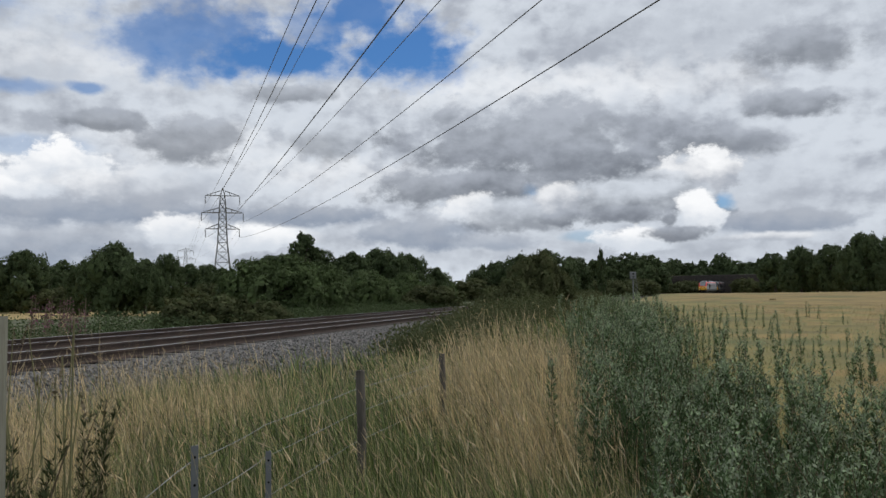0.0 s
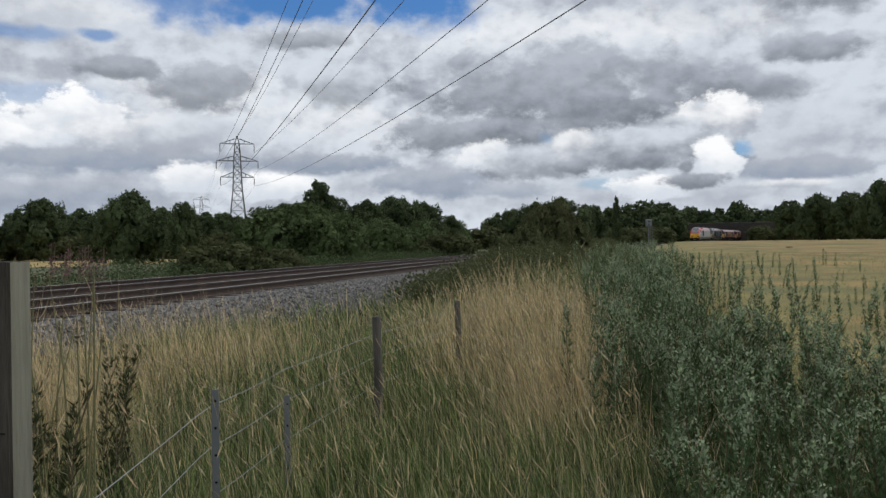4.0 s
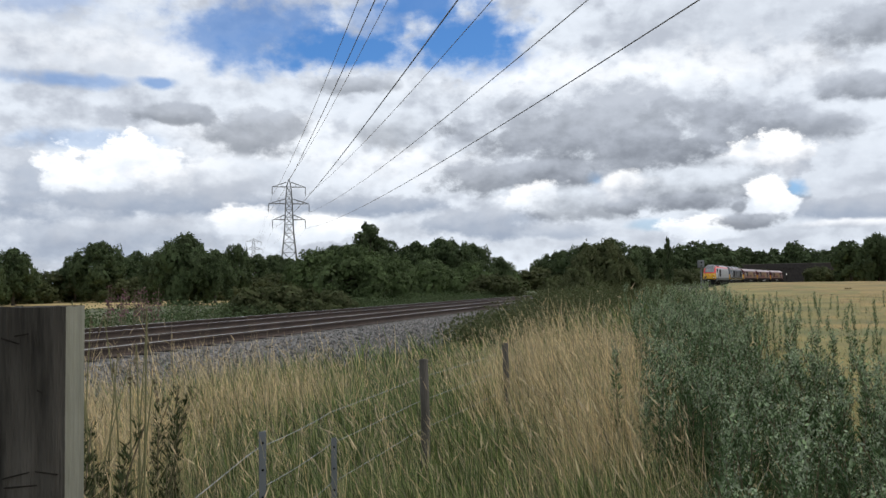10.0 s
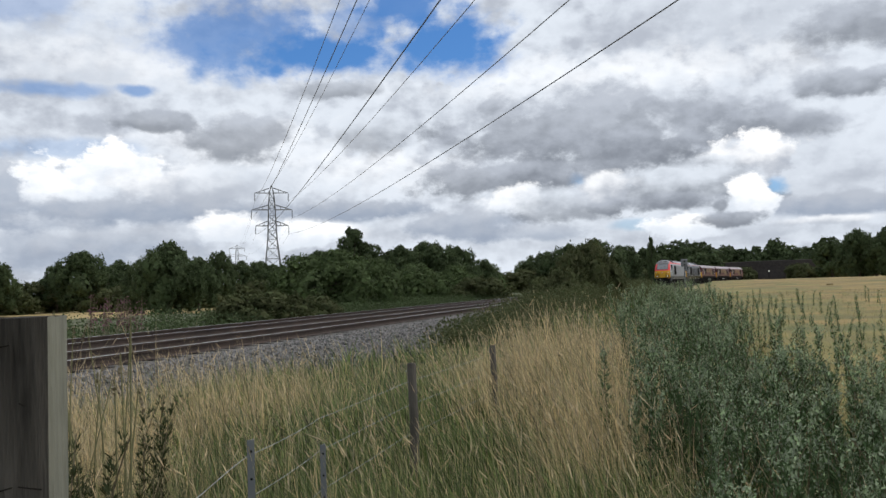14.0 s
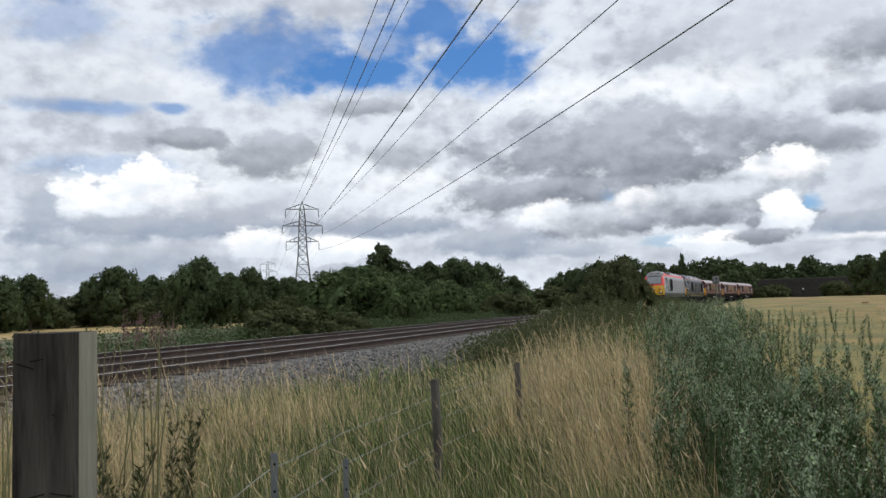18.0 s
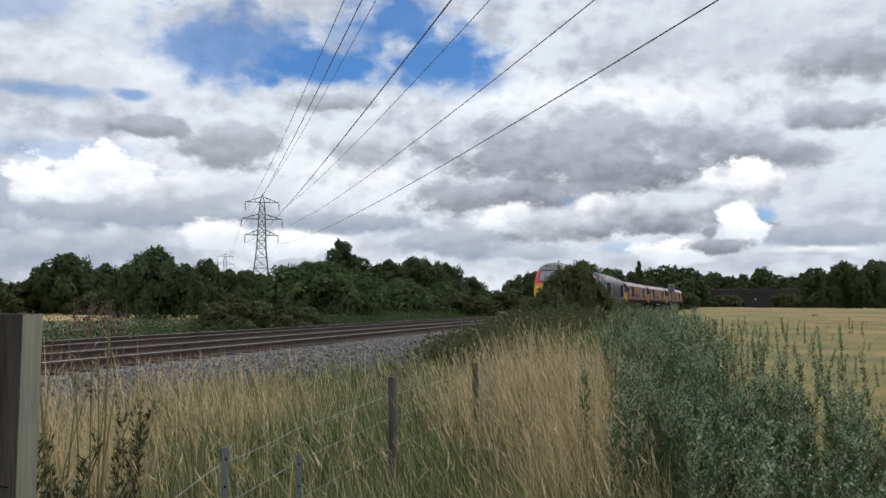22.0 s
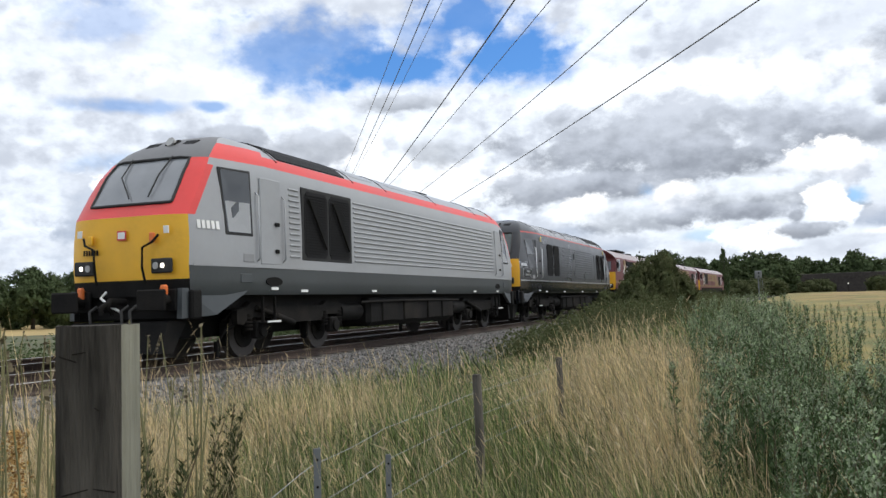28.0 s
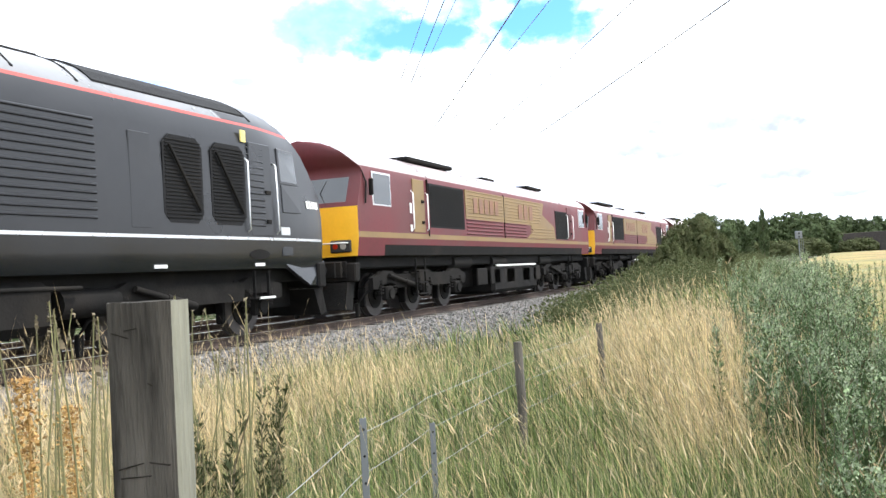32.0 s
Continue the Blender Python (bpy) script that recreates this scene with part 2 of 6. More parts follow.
def mat(name, base, rough=0.6, metal=0.0, vary=0.18, scale=6.0, grain=60.0, bump=0.15, stain=None, stain_amt=0.0, streak=1.0,
        per="none", hue=None, trans=0.0, emit=0.0, spec=0.5, dim=0.72, lift=1.25):
    """A surface with two scales of variation, a stain colour and a fine relief. per: 'object' or 'island' varies repeats."""
    if name in MATS:
        return MATS[name]
    ma = bpy.data.materials.new(name)
    ma.use_nodes = True
    nt = ma.node_tree
    N, Lk = nt.nodes, nt.links
    b = N["Principled BSDF"]
    b.inputs["Roughness"].default_value, b.inputs["Metallic"].default_value = rough, metal
    b.inputs["Specular IOR Level"].default_value = spec
    tc = N.new("ShaderNodeTexCoord")
    mp = N.new("ShaderNodeMapping")
    Lk.new(tc.outputs["Object"], mp.inputs[0])
    mp.inputs["Scale"].default_value = (1, 1, streak)

    def nz(s, d):
        n = N.new("ShaderNodeTexNoise")
        Lk.new(mp.outputs[0], n.inputs["Vector"])
        n.inputs["Scale"].default_value, n.inputs["Detail"].default_value = s, d
        return n.outputs["Fac"]

    def mixc(f, a, c):
        n = N.new("ShaderNodeMix")
        n.data_type = "RGBA"
        if isinstance(f, float):
            n.inputs[0].default_value = f
        else:
            Lk.new(f, n.inputs[0])
        for s, v in ((n.inputs[6], a), (n.inputs[7], c)):
            if isinstance(v, tuple):
                s.default_value = (*v, 1)
            else:
                Lk.new(v, s)
        return n.outputs[2]

    def ramp(f, lo, hi):
        n = N.new("ShaderNodeMapRange")
        Lk.new(f, n.inputs[0])
        n.inputs[1].default_value, n.inputs[2].default_value = lo, hi
        return n.outputs[0]

    big, small = nz(scale, 3.0), nz(grain, 4.0)
    dk = tuple(max(0.0, c * (1 - vary * 1.6)) for c in base)
    lt = tuple(min(1.0, c * (1 + vary)) for c in base)
    col = mixc(ramp(big, 0.3, 0.7), dk, lt)
    col = mixc(ramp(small, 0.35, 0.75), col, mixc(0.5, col, lt))
    if stain:
        st = ramp(nz(scale * 0.45, 6.0), 0.52, 0.72)
        k = N.new("ShaderNodeMath")
        k.operation = "MULTIPLY"
        Lk.new(st, k.inputs[0])
        k.inputs[1].default_value = stain_amt
        col = mixc(k.outputs[0], col, stain)
    if per != "none":
        src = N.new("ShaderNodeObjectInfo").outputs["Random"] if per == "object" else N.new("ShaderNodeNewGeometry").outputs["Random Per Island"]
        col = mixc(src, col, hue) if hue else col
        n = N.new("ShaderNodeHueSaturation")
        Lk.new(col, n.inputs["Color"])
        mr = N.new("ShaderNodeMapRange")
        Lk.new(src, mr.inputs[0])
        mr.inputs[3].default_value, mr.inputs[4].default_value = dim, lift
        Lk.new(mr.outputs[0], n.inputs["Value"])
        col = n.outputs[0]
    Lk.new(col, b.inputs["Base Color"])
    if bump:
        bp = N.new("ShaderNodeBump")
        bp.inputs["Strength"].default_value, bp.inputs["Distance"].default_value = bump, 0.02
        Lk.new(small, bp.inputs["Height"])
        Lk.new(bp.outputs[0], b.inputs["Normal"])
    rr = N.new("ShaderNodeMapRange")
    Lk.new(big, rr.inputs[0])
    rr.inputs[3].default_value, rr.inputs[4].default_value = max(0.02, rough - 0.1), min(1, rough + 0.1)
    Lk.new(rr.outputs[0], b.inputs["Roughness"])
    if emit:
        b.inputs["Emission Color"].default_value = (1.0, 0.93, 0.8, 1)
        b.inputs["Emission Strength"].default_value = emit
    if trans:
        tr = N.new("ShaderNodeBsdfTranslucent")
        Lk.new(col, tr.inputs[0])
        ms = N.new("ShaderNodeMixShader")
        ms.inputs[0].default_value = trans
        Lk.new(b.outputs[0], ms.inputs[1])
        Lk.new(tr.outputs[0], ms.inputs[2])
        Lk.new(ms.outputs[0], N["Material Output"].inputs[0])
    MATS[name] = ma
    return ma


STRAW = mat("dry_grass", (0.66, 0.54, 0.31), 0.6, vary=0.15, scale=0.6, grain=20, bump=0, per="island", hue=(0.52, 0.385, 0.19), trans=0.15, dim=0.14, lift=1.7)
GREEN = mat("green_grass", (0.050, 0.082, 0.018), 0.6, vary=0.3, scale=0.6, grain=20, bump=0, per="island", hue=(0.135, 0.175, 0.046), trans=0.15, dim=0.22, lift=1.75)
PALESTEM = mat("pale_bent_stem", (0.62, 0.54, 0.31), 0.6, vary=0.1, scale=1, grain=20, bump=0, per="island", hue=(0.46, 0.40, 0.19), trans=0.2, dim=0.5, lift=1.4)
SEEDHEAD = mat("tan_seed_head", (0.72, 0.60, 0.38), 0.7, vary=0.1, scale=1, grain=20, bump=0, per="island", hue=(0.42, 0.30, 0.16), trans=0.25, dim=0.4, lift=1.5)
MUGWORT = mat("grey_green_leaf", (0.128, 0.180, 0.084), 0.75, vary=0.25, scale=1.5, grain=20, bump=0, per="island", hue=(0.054, 0.094, 0.038), trans=0.25, spec=0.12, dim=0.25, lift=1.7)
MUGTOP = mat("pale_flower_spike", (0.38, 0.43, 0.30), 0.8, vary=0.2, scale=3, grain=30, bump=0, per="island", hue=(0.17, 0.23, 0.115), trans=0.2, spec=0.2, dim=0.4, lift=1.6)
STALK = mat("brown_stalk", (0.15, 0.12, 0.07), 0.8, vary=0.2, scale=3, grain=30, bump=0)
WHEAT = mat("ripe_wheat", (0.38, 0.285, 0.11), 0.8, vary=0.2, scale=0.4, grain=15, bump=0, per="island", hue=(0.28, 0.21, 0.078), trans=0.2)
CROP = mat("wheat_canopy", (0.25, 0.178, 0.062), 0.95, vary=0.28, scale=0.35, grain=14, bump=1.0, stain=(0.095, 0.115, 0.034), stain_amt=0.9)
CROPGREEN = mat("unripe_wheat_canopy", (0.205, 0.168, 0.053), 0.95, vary=0.28, scale=0.35, grain=14, bump=1.0, stain=(0.085, 0.105, 0.032), stain_amt=0.9)
LEAF = mat("tree_leaf", (0.088, 0.118, 0.050), 0.8, vary=0.3, scale=0.5, grain=8, bump=0, per="island", hue=(0.058, 0.084, 0.036), trans=0.25, spec=0.2, dim=0.5, lift=1.5)
LEAF2 = mat("pale_tree_leaf", (0.105, 0.142, 0.056), 0.8, vary=0.3, scale=0.5, grain=8, bump=0, per="island", hue=(0.068, 0.100, 0.037), trans=0.2, spec=0.2, dim=0.5, lift=1.5)
LEAF3 = mat("bramble_leaf", (0.088, 0.112, 0.044), 0.8, vary=0.3, scale=0.7, grain=8, bump=0, per="island", hue=(0.085, 0.088, 0.042), trans=0.3, spec=0.15)
BARK = mat("bark", (0.09, 0.075, 0.055), 0.9, vary=0.3, scale=2, grain=20, bump=0.5)
SOIL = mat("meadow_soil", (0.075, 0.082, 0.034), 0.95, vary=0.35, scale=0.5, grain=8, bump=0.6, stain=(0.16, 0.13, 0.06), stain_amt=0.7)
FIELD = mat("wheat_field_ground", (0.36, 0.26, 0.105), 0.95, vary=0.16, scale=0.12, grain=5, bump=0.6, stain=(0.27, 0.22, 0.085), stain_amt=0.6)
STONE = mat("ballast_stone", (0.30, 0.295, 0.285), 0.9, vary=0.25, scale=3, grain=25, bump=0.3, per="island", hue=(0.085, 0.075, 0.066), dim=0.18, lift=1.9)
# sheet under the stones, coloured much darker than they are
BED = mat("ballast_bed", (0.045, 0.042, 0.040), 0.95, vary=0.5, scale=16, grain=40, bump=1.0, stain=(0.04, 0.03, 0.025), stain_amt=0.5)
RUST = mat("rusty_rail_side", (0.055, 0.037, 0.029), 0.85, vary=0.3, scale=2, grain=30, bump=0.3)
RAILTOP = mat("polished_rail_head", (0.70, 0.69, 0.67), 0.35, 0.7, vary=0.08, scale=1, grain=20, bump=0)
SLEEPER = mat("worn_sleeper", (0.105, 0.096, 0.087), 0.9, vary=0.3, scale=3, grain=30, bump=0.4, per="object")
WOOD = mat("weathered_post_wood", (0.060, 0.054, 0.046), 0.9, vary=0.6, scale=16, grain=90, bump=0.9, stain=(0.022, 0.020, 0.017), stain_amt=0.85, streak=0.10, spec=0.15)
CRACK = mat("dark_wood_crack", (0.022, 0.020, 0.017), 0.95, vary=0.2, scale=8, grain=60, bump=0, spec=0.0)
ROUNDPOST = mat("weathered_round_post", (0.105, 0.095, 0.08), 0.9, vary=0.4, scale=9, grain=60, bump=0.7, stain=(0.04, 0.036, 0.03), stain_amt=0.7, streak=0.15, spec=0.15)
# pale from lichen, and from light on the right face put into the colour
WOODSIDE = mat("lichened_lit_post_side", (0.18, 0.178, 0.138), 0.9, vary=0.35, scale=6, grain=40, bump=0.7, stain=(0.06, 0.065, 0.042), stain_amt=0.8, streak=0.25)
GALV = mat("galvanised_steel", (0.34, 0.36, 0.37), 0.5, 0.6, vary=0.15, scale=9, grain=60, bump=0.1)
PYLON = mat("pylon_steel", (0.16, 0.17, 0.175), 0.6, 0.3, vary=0.15, scale=1, grain=6, bump=0)
CABLE = mat("weathered_cable", (0.13, 0.135, 0.14), 0.6, 0.3, vary=0.1, scale=1, grain=6, bump=0)
BRICK = mat("dark_brick", (0.040, 0.034, 0.031), 0.9, vary=0.3, scale=1.5, grain=10, bump=0.6)
SILVER = mat("silver_paint", (0.33, 0.34, 0.352), 0.42, 0.1, vary=0.05, scale=1.2, grain=12, bump=0.02, stain=(0.29, 0.29, 0.29), stain_amt=0.45)
RED = mat("red_paint", (0.66, 0.055, 0.050), 0.4, vary=0.06, scale=1.2, grain=12, bump=0.02)
ROOFGREY = mat("grey_roof_paint", (0.30, 0.31, 0.325), 0.33, vary=0.12, scale=1.0, grain=12, bump=0.05, stain=(0.20, 0.20, 0.20), stain_amt=0.6)
DARKGREY = mat("dark_grey_paint", (0.055, 0.062, 0.066), 0.4, vary=0.1, scale=1.2, grain=12, bump=0.02)
CHARCOAL = mat("charcoal_paint", (0.020, 0.021, 0.0245), 0.30, vary=0.15, scale=1.0, grain=10, bump=0.02, stain=(0.036, 0.035, 0.036), stain_amt=0.5, spec=0.4)
BLACKPAINT = mat("black_gloss_paint", (0.010, 0.011, 0.014), 0.22, vary=0.2, scale=1.0, grain=10, bump=0.02, stain=(0.03, 0.03, 0.03), stain_amt=0.5)
YELLOW = mat("warning_yellow_paint", (0.80, 0.43, 0.020), 0.45, vary=0.07, scale=1.5, grain=14, bump=0.02, stain=(0.50, 0.28, 0.03), stain_amt=0.4)
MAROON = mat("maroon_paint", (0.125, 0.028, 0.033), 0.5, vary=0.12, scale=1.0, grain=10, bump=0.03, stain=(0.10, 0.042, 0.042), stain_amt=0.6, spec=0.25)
GOLD = mat("gold_band_paint", (0.22, 0.148, 0.066), 0.5, vary=0.1, scale=1.2, grain=12, bump=0.03, stain=(0.17, 0.11, 0.065), stain_amt=0.6, spec=0.25)
FADED = mat("faded_maroon_lettering", (0.21, 0.105, 0.065), 0.6, vary=0.2, scale=3, grain=20, bump=0)
UNDER = mat("grimy_underframe", (0.010, 0.0095, 0.009), 0.8, vary=0.3, scale=2.5, grain=25, bump=0.3, stain=(0.024, 0.020, 0.017), stain_amt=0.6, spec=0.15)
BOGIE = mat("dusty_bogie_steel", (0.013, 0.012, 0.011), 0.85, vary=0.3, scale=2.5, grain=25, bump=0.3, stain=(0.030, 0.025, 0.020), stain_amt=0.6, spec=0.15)
TYRE = mat("wheel_steel", (0.060, 0.052, 0.048), 0.6, 0.3, vary=0.2, scale=3, grain=25, bump=0.1)
GRILLE = mat("dark_grille", (0.010, 0.010, 0.011), 0.7, vary=0.2, scale=4, grain=40, bump=0.3, spec=0.2)
GLASS = mat("cab_window_glass", (0.022, 0.026, 0.030), 0.06, vary=0.05, scale=1, grain=5, bump=0, spec=0.9)
# grey base colour paints the sky's reflection into the silver locomotive's windscreen
SCREEN = mat("windscreen_glass", (0.20, 0.21, 0.22), 0.08, vary=0.1, scale=1, grain=5, bump=0, spec=0.9)
RUBBER = mat("black_rubber", (0.018, 0.018, 0.018), 0.75, vary=0.2, scale=5, grain=50, bump=0.1)
CHROME = mat("bright_metal", (0.62, 0.62, 0.62), 0.3, 0.9, vary=0.05, scale=5, grain=30, bump=0)
WHITE = mat("white_paint", (0.78, 0.78, 0.76), 0.5, vary=0.05, scale=4, grain=30, bump=0)
ORANGE = mat("orange_socket_paint", (0.72, 0.17, 0.035), 0.5, vary=0.1, scale=5, grain=30, bump=0)
LAMP = mat("lit_headlamp", (0.9, 0.88, 0.8), 0.2, vary=0.02, scale=5, grain=30, bump=0, emit=2.2)
LAMPOFF = mat("lamp_lens", (0.34, 0.34, 0.33), 0.15, vary=0.05, scale=5, grain=30, bump=0)
REDLENS = mat("red_tail_lens", (0.45, 0.02, 0.015), 0.2, vary=0.05, scale=5, grain=30, bump=0)
FIREWEED = mat("pink_willowherb", (0.22, 0.075, 0.12), 0.8, vary=0.2, scale=2, grain=20, bump=0, per="island", hue=(0.13, 0.08, 0.07))
DOCK = mat("rusty_dock_seed", (0.34, 0.18, 0.06), 0.85, vary=0.25, scale=4, grain=30, bump=0, per="island", hue=(0.42, 0.27, 0.09))


# ---- mesh helpers ----
class Geo:
    def __init__(self):
        self.v, self.f, self.s = [], [], []

    def add(self, verts, faces, smooth=False):
        o = len(self.v)
        self.v += [tuple(p) for p in verts]
        self.f += [tuple(o + i for i in q) for q in faces]
        self.s += [smooth] * len(faces)
        return self

    def box(self, c, size, bevel=0.0, turn=None):
        """A box with chamfered edges."""
        hx, hy, hz = (d / 2 for d in size)
        b = min(bevel, hx * 0.9, hy * 0.9, hz * 0.9)
        vs, fs = [], []
        if b <= 0:
            vs = [(x * hx, y * hy, z * hz) for x in (-1, 1) for y in (-1, 1) for z in (-1, 1)]
            fs = [(0, 1, 3, 2), (4, 6, 7, 5), (0, 4, 5, 1), (2, 3, 7, 6), (0, 2, 6, 4), (1, 5, 7, 3)]
        else:
            idx = {}
            for x in (-1, 1):
                for y in (-1, 1):
                    for z in (-1, 1):
                        for k in range(3):
                            idx[x, y, z, k] = len(vs)
                            vs.append((x * (hx - (b if k != 0 else 0)), y * (hy - (b if k != 1 else 0)), z * (hz - (b if k != 2 else 0))))
            for s in (-1, 1):
                fs.append([idx[s, a, c2, 0] for a, c2 in ((-1, -1), (1, -1), (1, 1), (-1, 1))][::s])
                fs.append([idx[a, s, c2, 1] for a, c2 in ((-1, -1), (-1, 1), (1, 1), (1, -1))][::s])
                fs.append([idx[a, c2, s, 2] for a, c2 in ((-1, -1), (1, -1), (1, 1), (-1, 1))][::s])
                for r in (-1, 1):
                    fs.append([idx[s, r, -1, 0], idx[s, r, -1, 1], idx[s, r, 1, 1], idx[s, r, 1, 0]][::-s * r])
                    fs.append([idx[s, -1, r, 0], idx[s, 1, r, 0], idx[s, 1, r, 2], idx[s, -1, r, 2]][::-s * r * -1])
                    fs.append([idx[-1, s, r, 1], idx[1, s, r, 1], idx[1, s, r, 2], idx[-1, s, r, 2]][::-s * r])
            for x in (-1, 1):
                for y in (-1, 1):
                    for z in (-1, 1):
                        fs.append([idx[x, y, z, k] for k in range(3)][::x * y * z])
        cc = Vector(c)
        pts = [(turn @ Vector(p) if turn else Vector(p)) + cc for p in vs]
        return self.add(pts, fs)

    def tube(self, path, radius, sides=8, cap=True, smooth=True):
        """A tube along points; radius is one number or one a point."""
        path = [Vector(p) for p in path]
        rs = radius if isinstance(radius, (list, tuple)) else [radius] * len(path)
        vs, fs = [], []
        for i, p in enumerate(path):
            t = (path[min(i + 1, len(path) - 1)] - path[max(i - 1, 0)]).normalized()
            a = t.cross(Vector((0, 0, 1)) if abs(t.z) < 0.9 else Vector((1, 0, 0))).normalized()
            b = t.cross(a)
            for k in range(sides):
                w = 2 * math.pi * k / sides
                vs.append(p + (a * math.cos(w) + b * math.sin(w)) * rs[i])
        for i in range(len(path) - 1):
            for k in range(sides):
                k2 = (k + 1) % sides
                fs.append((i * sides + k, i * sides + k2, (i + 1) * sides + k2, (i + 1) * sides + k))
        self.add(vs, fs, smooth)
        if cap:
            n = len(path) - 1
            self.add([vs[k] for k in range(sides)], [tuple(range(sides))[::-1]])
            self.add([vs[n * sides + k] for k in range(sides)], [tuple(range(sides))])
        return self

    def cyl(self, a, b, r, sides=16, r2=None):
        return self.tube([a, b], [r, r2 if r2 is not None else r], sides)

    def disc_y(self, c, r, depth, sides=24, inner=0.0):
        """A wheel-like disc whose axis is y."""
        c = Vector(c)
        return self.cyl(c - Vector((0, depth / 2, 0)), c + Vector((0, depth / 2, 0)), r, sides)

    def plate(self, outline, y0, y1):
        """A plate: an outline in x and z, from y0 to y1 (thickness)."""
        n = len(outline)
        vs = [(x, y0, z) for x, z in outline] + [(x, y1, z) for x, z in outline]
        fs = [tuple(range(n)), tuple(range(n, 2 * n))[::-1]] + [(i, n + i, n + (i + 1) % n, (i + 1) % n) for i in range(n)]
        return self.add(vs, fs)

    def mesh(self, name):
        me = bpy.data.meshes.new(name)
        me.from_pydata(self.v, [], self.f)
        if any(self.s):
            me.polygons.foreach_set("use_smooth", self.s)
        me.update()
        return me


def part(name, geo, material, parent, label="", at=None):
    """One mesh object under a thing or a part (or at top level)."""
    me = geo if isinstance(geo, bpy.types.Mesh) else geo.mesh(name)
    if not me.materials:
        me.materials.append(material)
    ob = new(name, me)
    if parent is not None:
        ob.parent = parent
    if at is not None:
        ob.matrix_basis = at
    if label:
        ob["label"] = label
    return ob


def thing(name, label, category, group="", kind="", at=None):
    ob = new(name)
    ob.empty_display_size = 0.2
    tagged(ob, label, category, group, kind)
    if at is not None:
        ob.matrix_basis = at
    return ob


rng = np.random.default_rng(7)


def fbm(x, y, s):
    return noise.noise(Vector((x * s, y * s, 0.3))) + 0.5 * noise.noise(Vector((x * s * 2.1, y * s * 2.1, 1.7)))


# ---- ground ----
def offset_of(x, y):
    """Distance from the camera's line towards the near track, and along it."""
    return x * ASIDE.x + y * ASIDE.y, x * ALONG.x + y * ALONG.y


def ground_z(x, y):
    off, u = offset_of(x, y)
    b = BEND * max(0.0, min(u, 400.0) - BEND_FROM) ** 2
    off += b
    z = 0.05 * fbm(x, y, 0.35)
    r = math.hypot(x, y)
    if off < 4:                       # the field swells gently
        z += 0.95 * max(0.0, min(1.0, (r - 12) / 110)) ** 1.3
    if 4 < off < 6.6:
        z += -0.05
    if 6.2 < off < 16.5:
        z = min(z, 0.02)
    if off > 16:
        z += 0.45 * min(1.0, (off - 16) / 6)
    return z


def build_ground():
    rs = [0.0, 0.7] + [0.7 * 1.115 ** k for k in range(1, 78)]
    n = 160
    g = Geo()
    vs = []
    for r in rs:
        for k in range(n):
            a = 2 * math.pi * k / n
            x, y = r * math.sin(a), r * math.cos(a)
            vs.append((x, y, ground_z(x, y) if r < 900 else 0.6))
    fs = [(i * n + k, (i + 1) * n + k, (i + 1) * n + (k + 1) % n, i * n + (k + 1) % n)[::-1] for i in range(len(rs) - 1) for k in range(n)]
    g.add(vs, fs, True)
    me = g.mesh("ground")
    me.materials.append(SOIL)
    me.materials.append(FIELD)
    for p in me.polygons:
        c = p.center
        off, u = offset_of(c.x, c.y)
        off += BEND * max(0.0, min(u, 400.0) - BEND_FROM) ** 2
        p.material_index = 1 if (off < (3.0 if math.hypot(c.x, c.y) > 22 else -0.9) and c.y > -5) or off > 31 else 0
    ob = new("ground", me)
    tagged(ob, "rough grassy verge beside a ripe golden wheat field", "ground", kind="structure")


build_ground()

# ---- railway: two tracks on ballast ----
def strip_along(us, section, material, name, parent, base=0.0, smooth=False, label="", closed=False):
    """Sweep a section (offset, height) along the line of the tracks."""
    g, m = Geo(), len(section)
    vs = [on_track(u, base + o, z) for u in us for o, z in section]
    last = m if closed else m - 1
    fs = [(i * m + k, (i + 1) * m + k, (i + 1) * m + (k + 1) % m, i * m + (k + 1) % m) for i in range(len(us) - 1) for k in range(last)]
    g.add(vs, fs, smooth)
    return part(name, g, material, parent, label)


US = [-60 + 5 * k for k in range(71)]
RAIL_FOOT = RAIL_Z - 0.159
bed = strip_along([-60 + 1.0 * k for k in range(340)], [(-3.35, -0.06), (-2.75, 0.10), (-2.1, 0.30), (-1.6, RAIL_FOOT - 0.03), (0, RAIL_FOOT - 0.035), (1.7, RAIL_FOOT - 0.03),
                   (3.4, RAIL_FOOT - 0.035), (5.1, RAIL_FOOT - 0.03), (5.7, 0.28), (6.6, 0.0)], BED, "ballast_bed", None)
tagged(bed, "near-black bed beneath the ballast stones of the two tracks", "ballast", kind="structure")

sleeper_mesh = Geo().box((0, 0, 0), (2.5, 0.25, 0.13), 0.012).mesh("sleeper")
chair_mesh = Geo().box((0, 0, 0), (0.34, 0.17, 0.035), 0.01).box((0.09, 0, 0.03), (0.05, 0.12, 0.05), 0.008).box((-0.09, 0, 0.03), (0.05, 0.12, 0.05), 0.008).mesh("rail_chair")


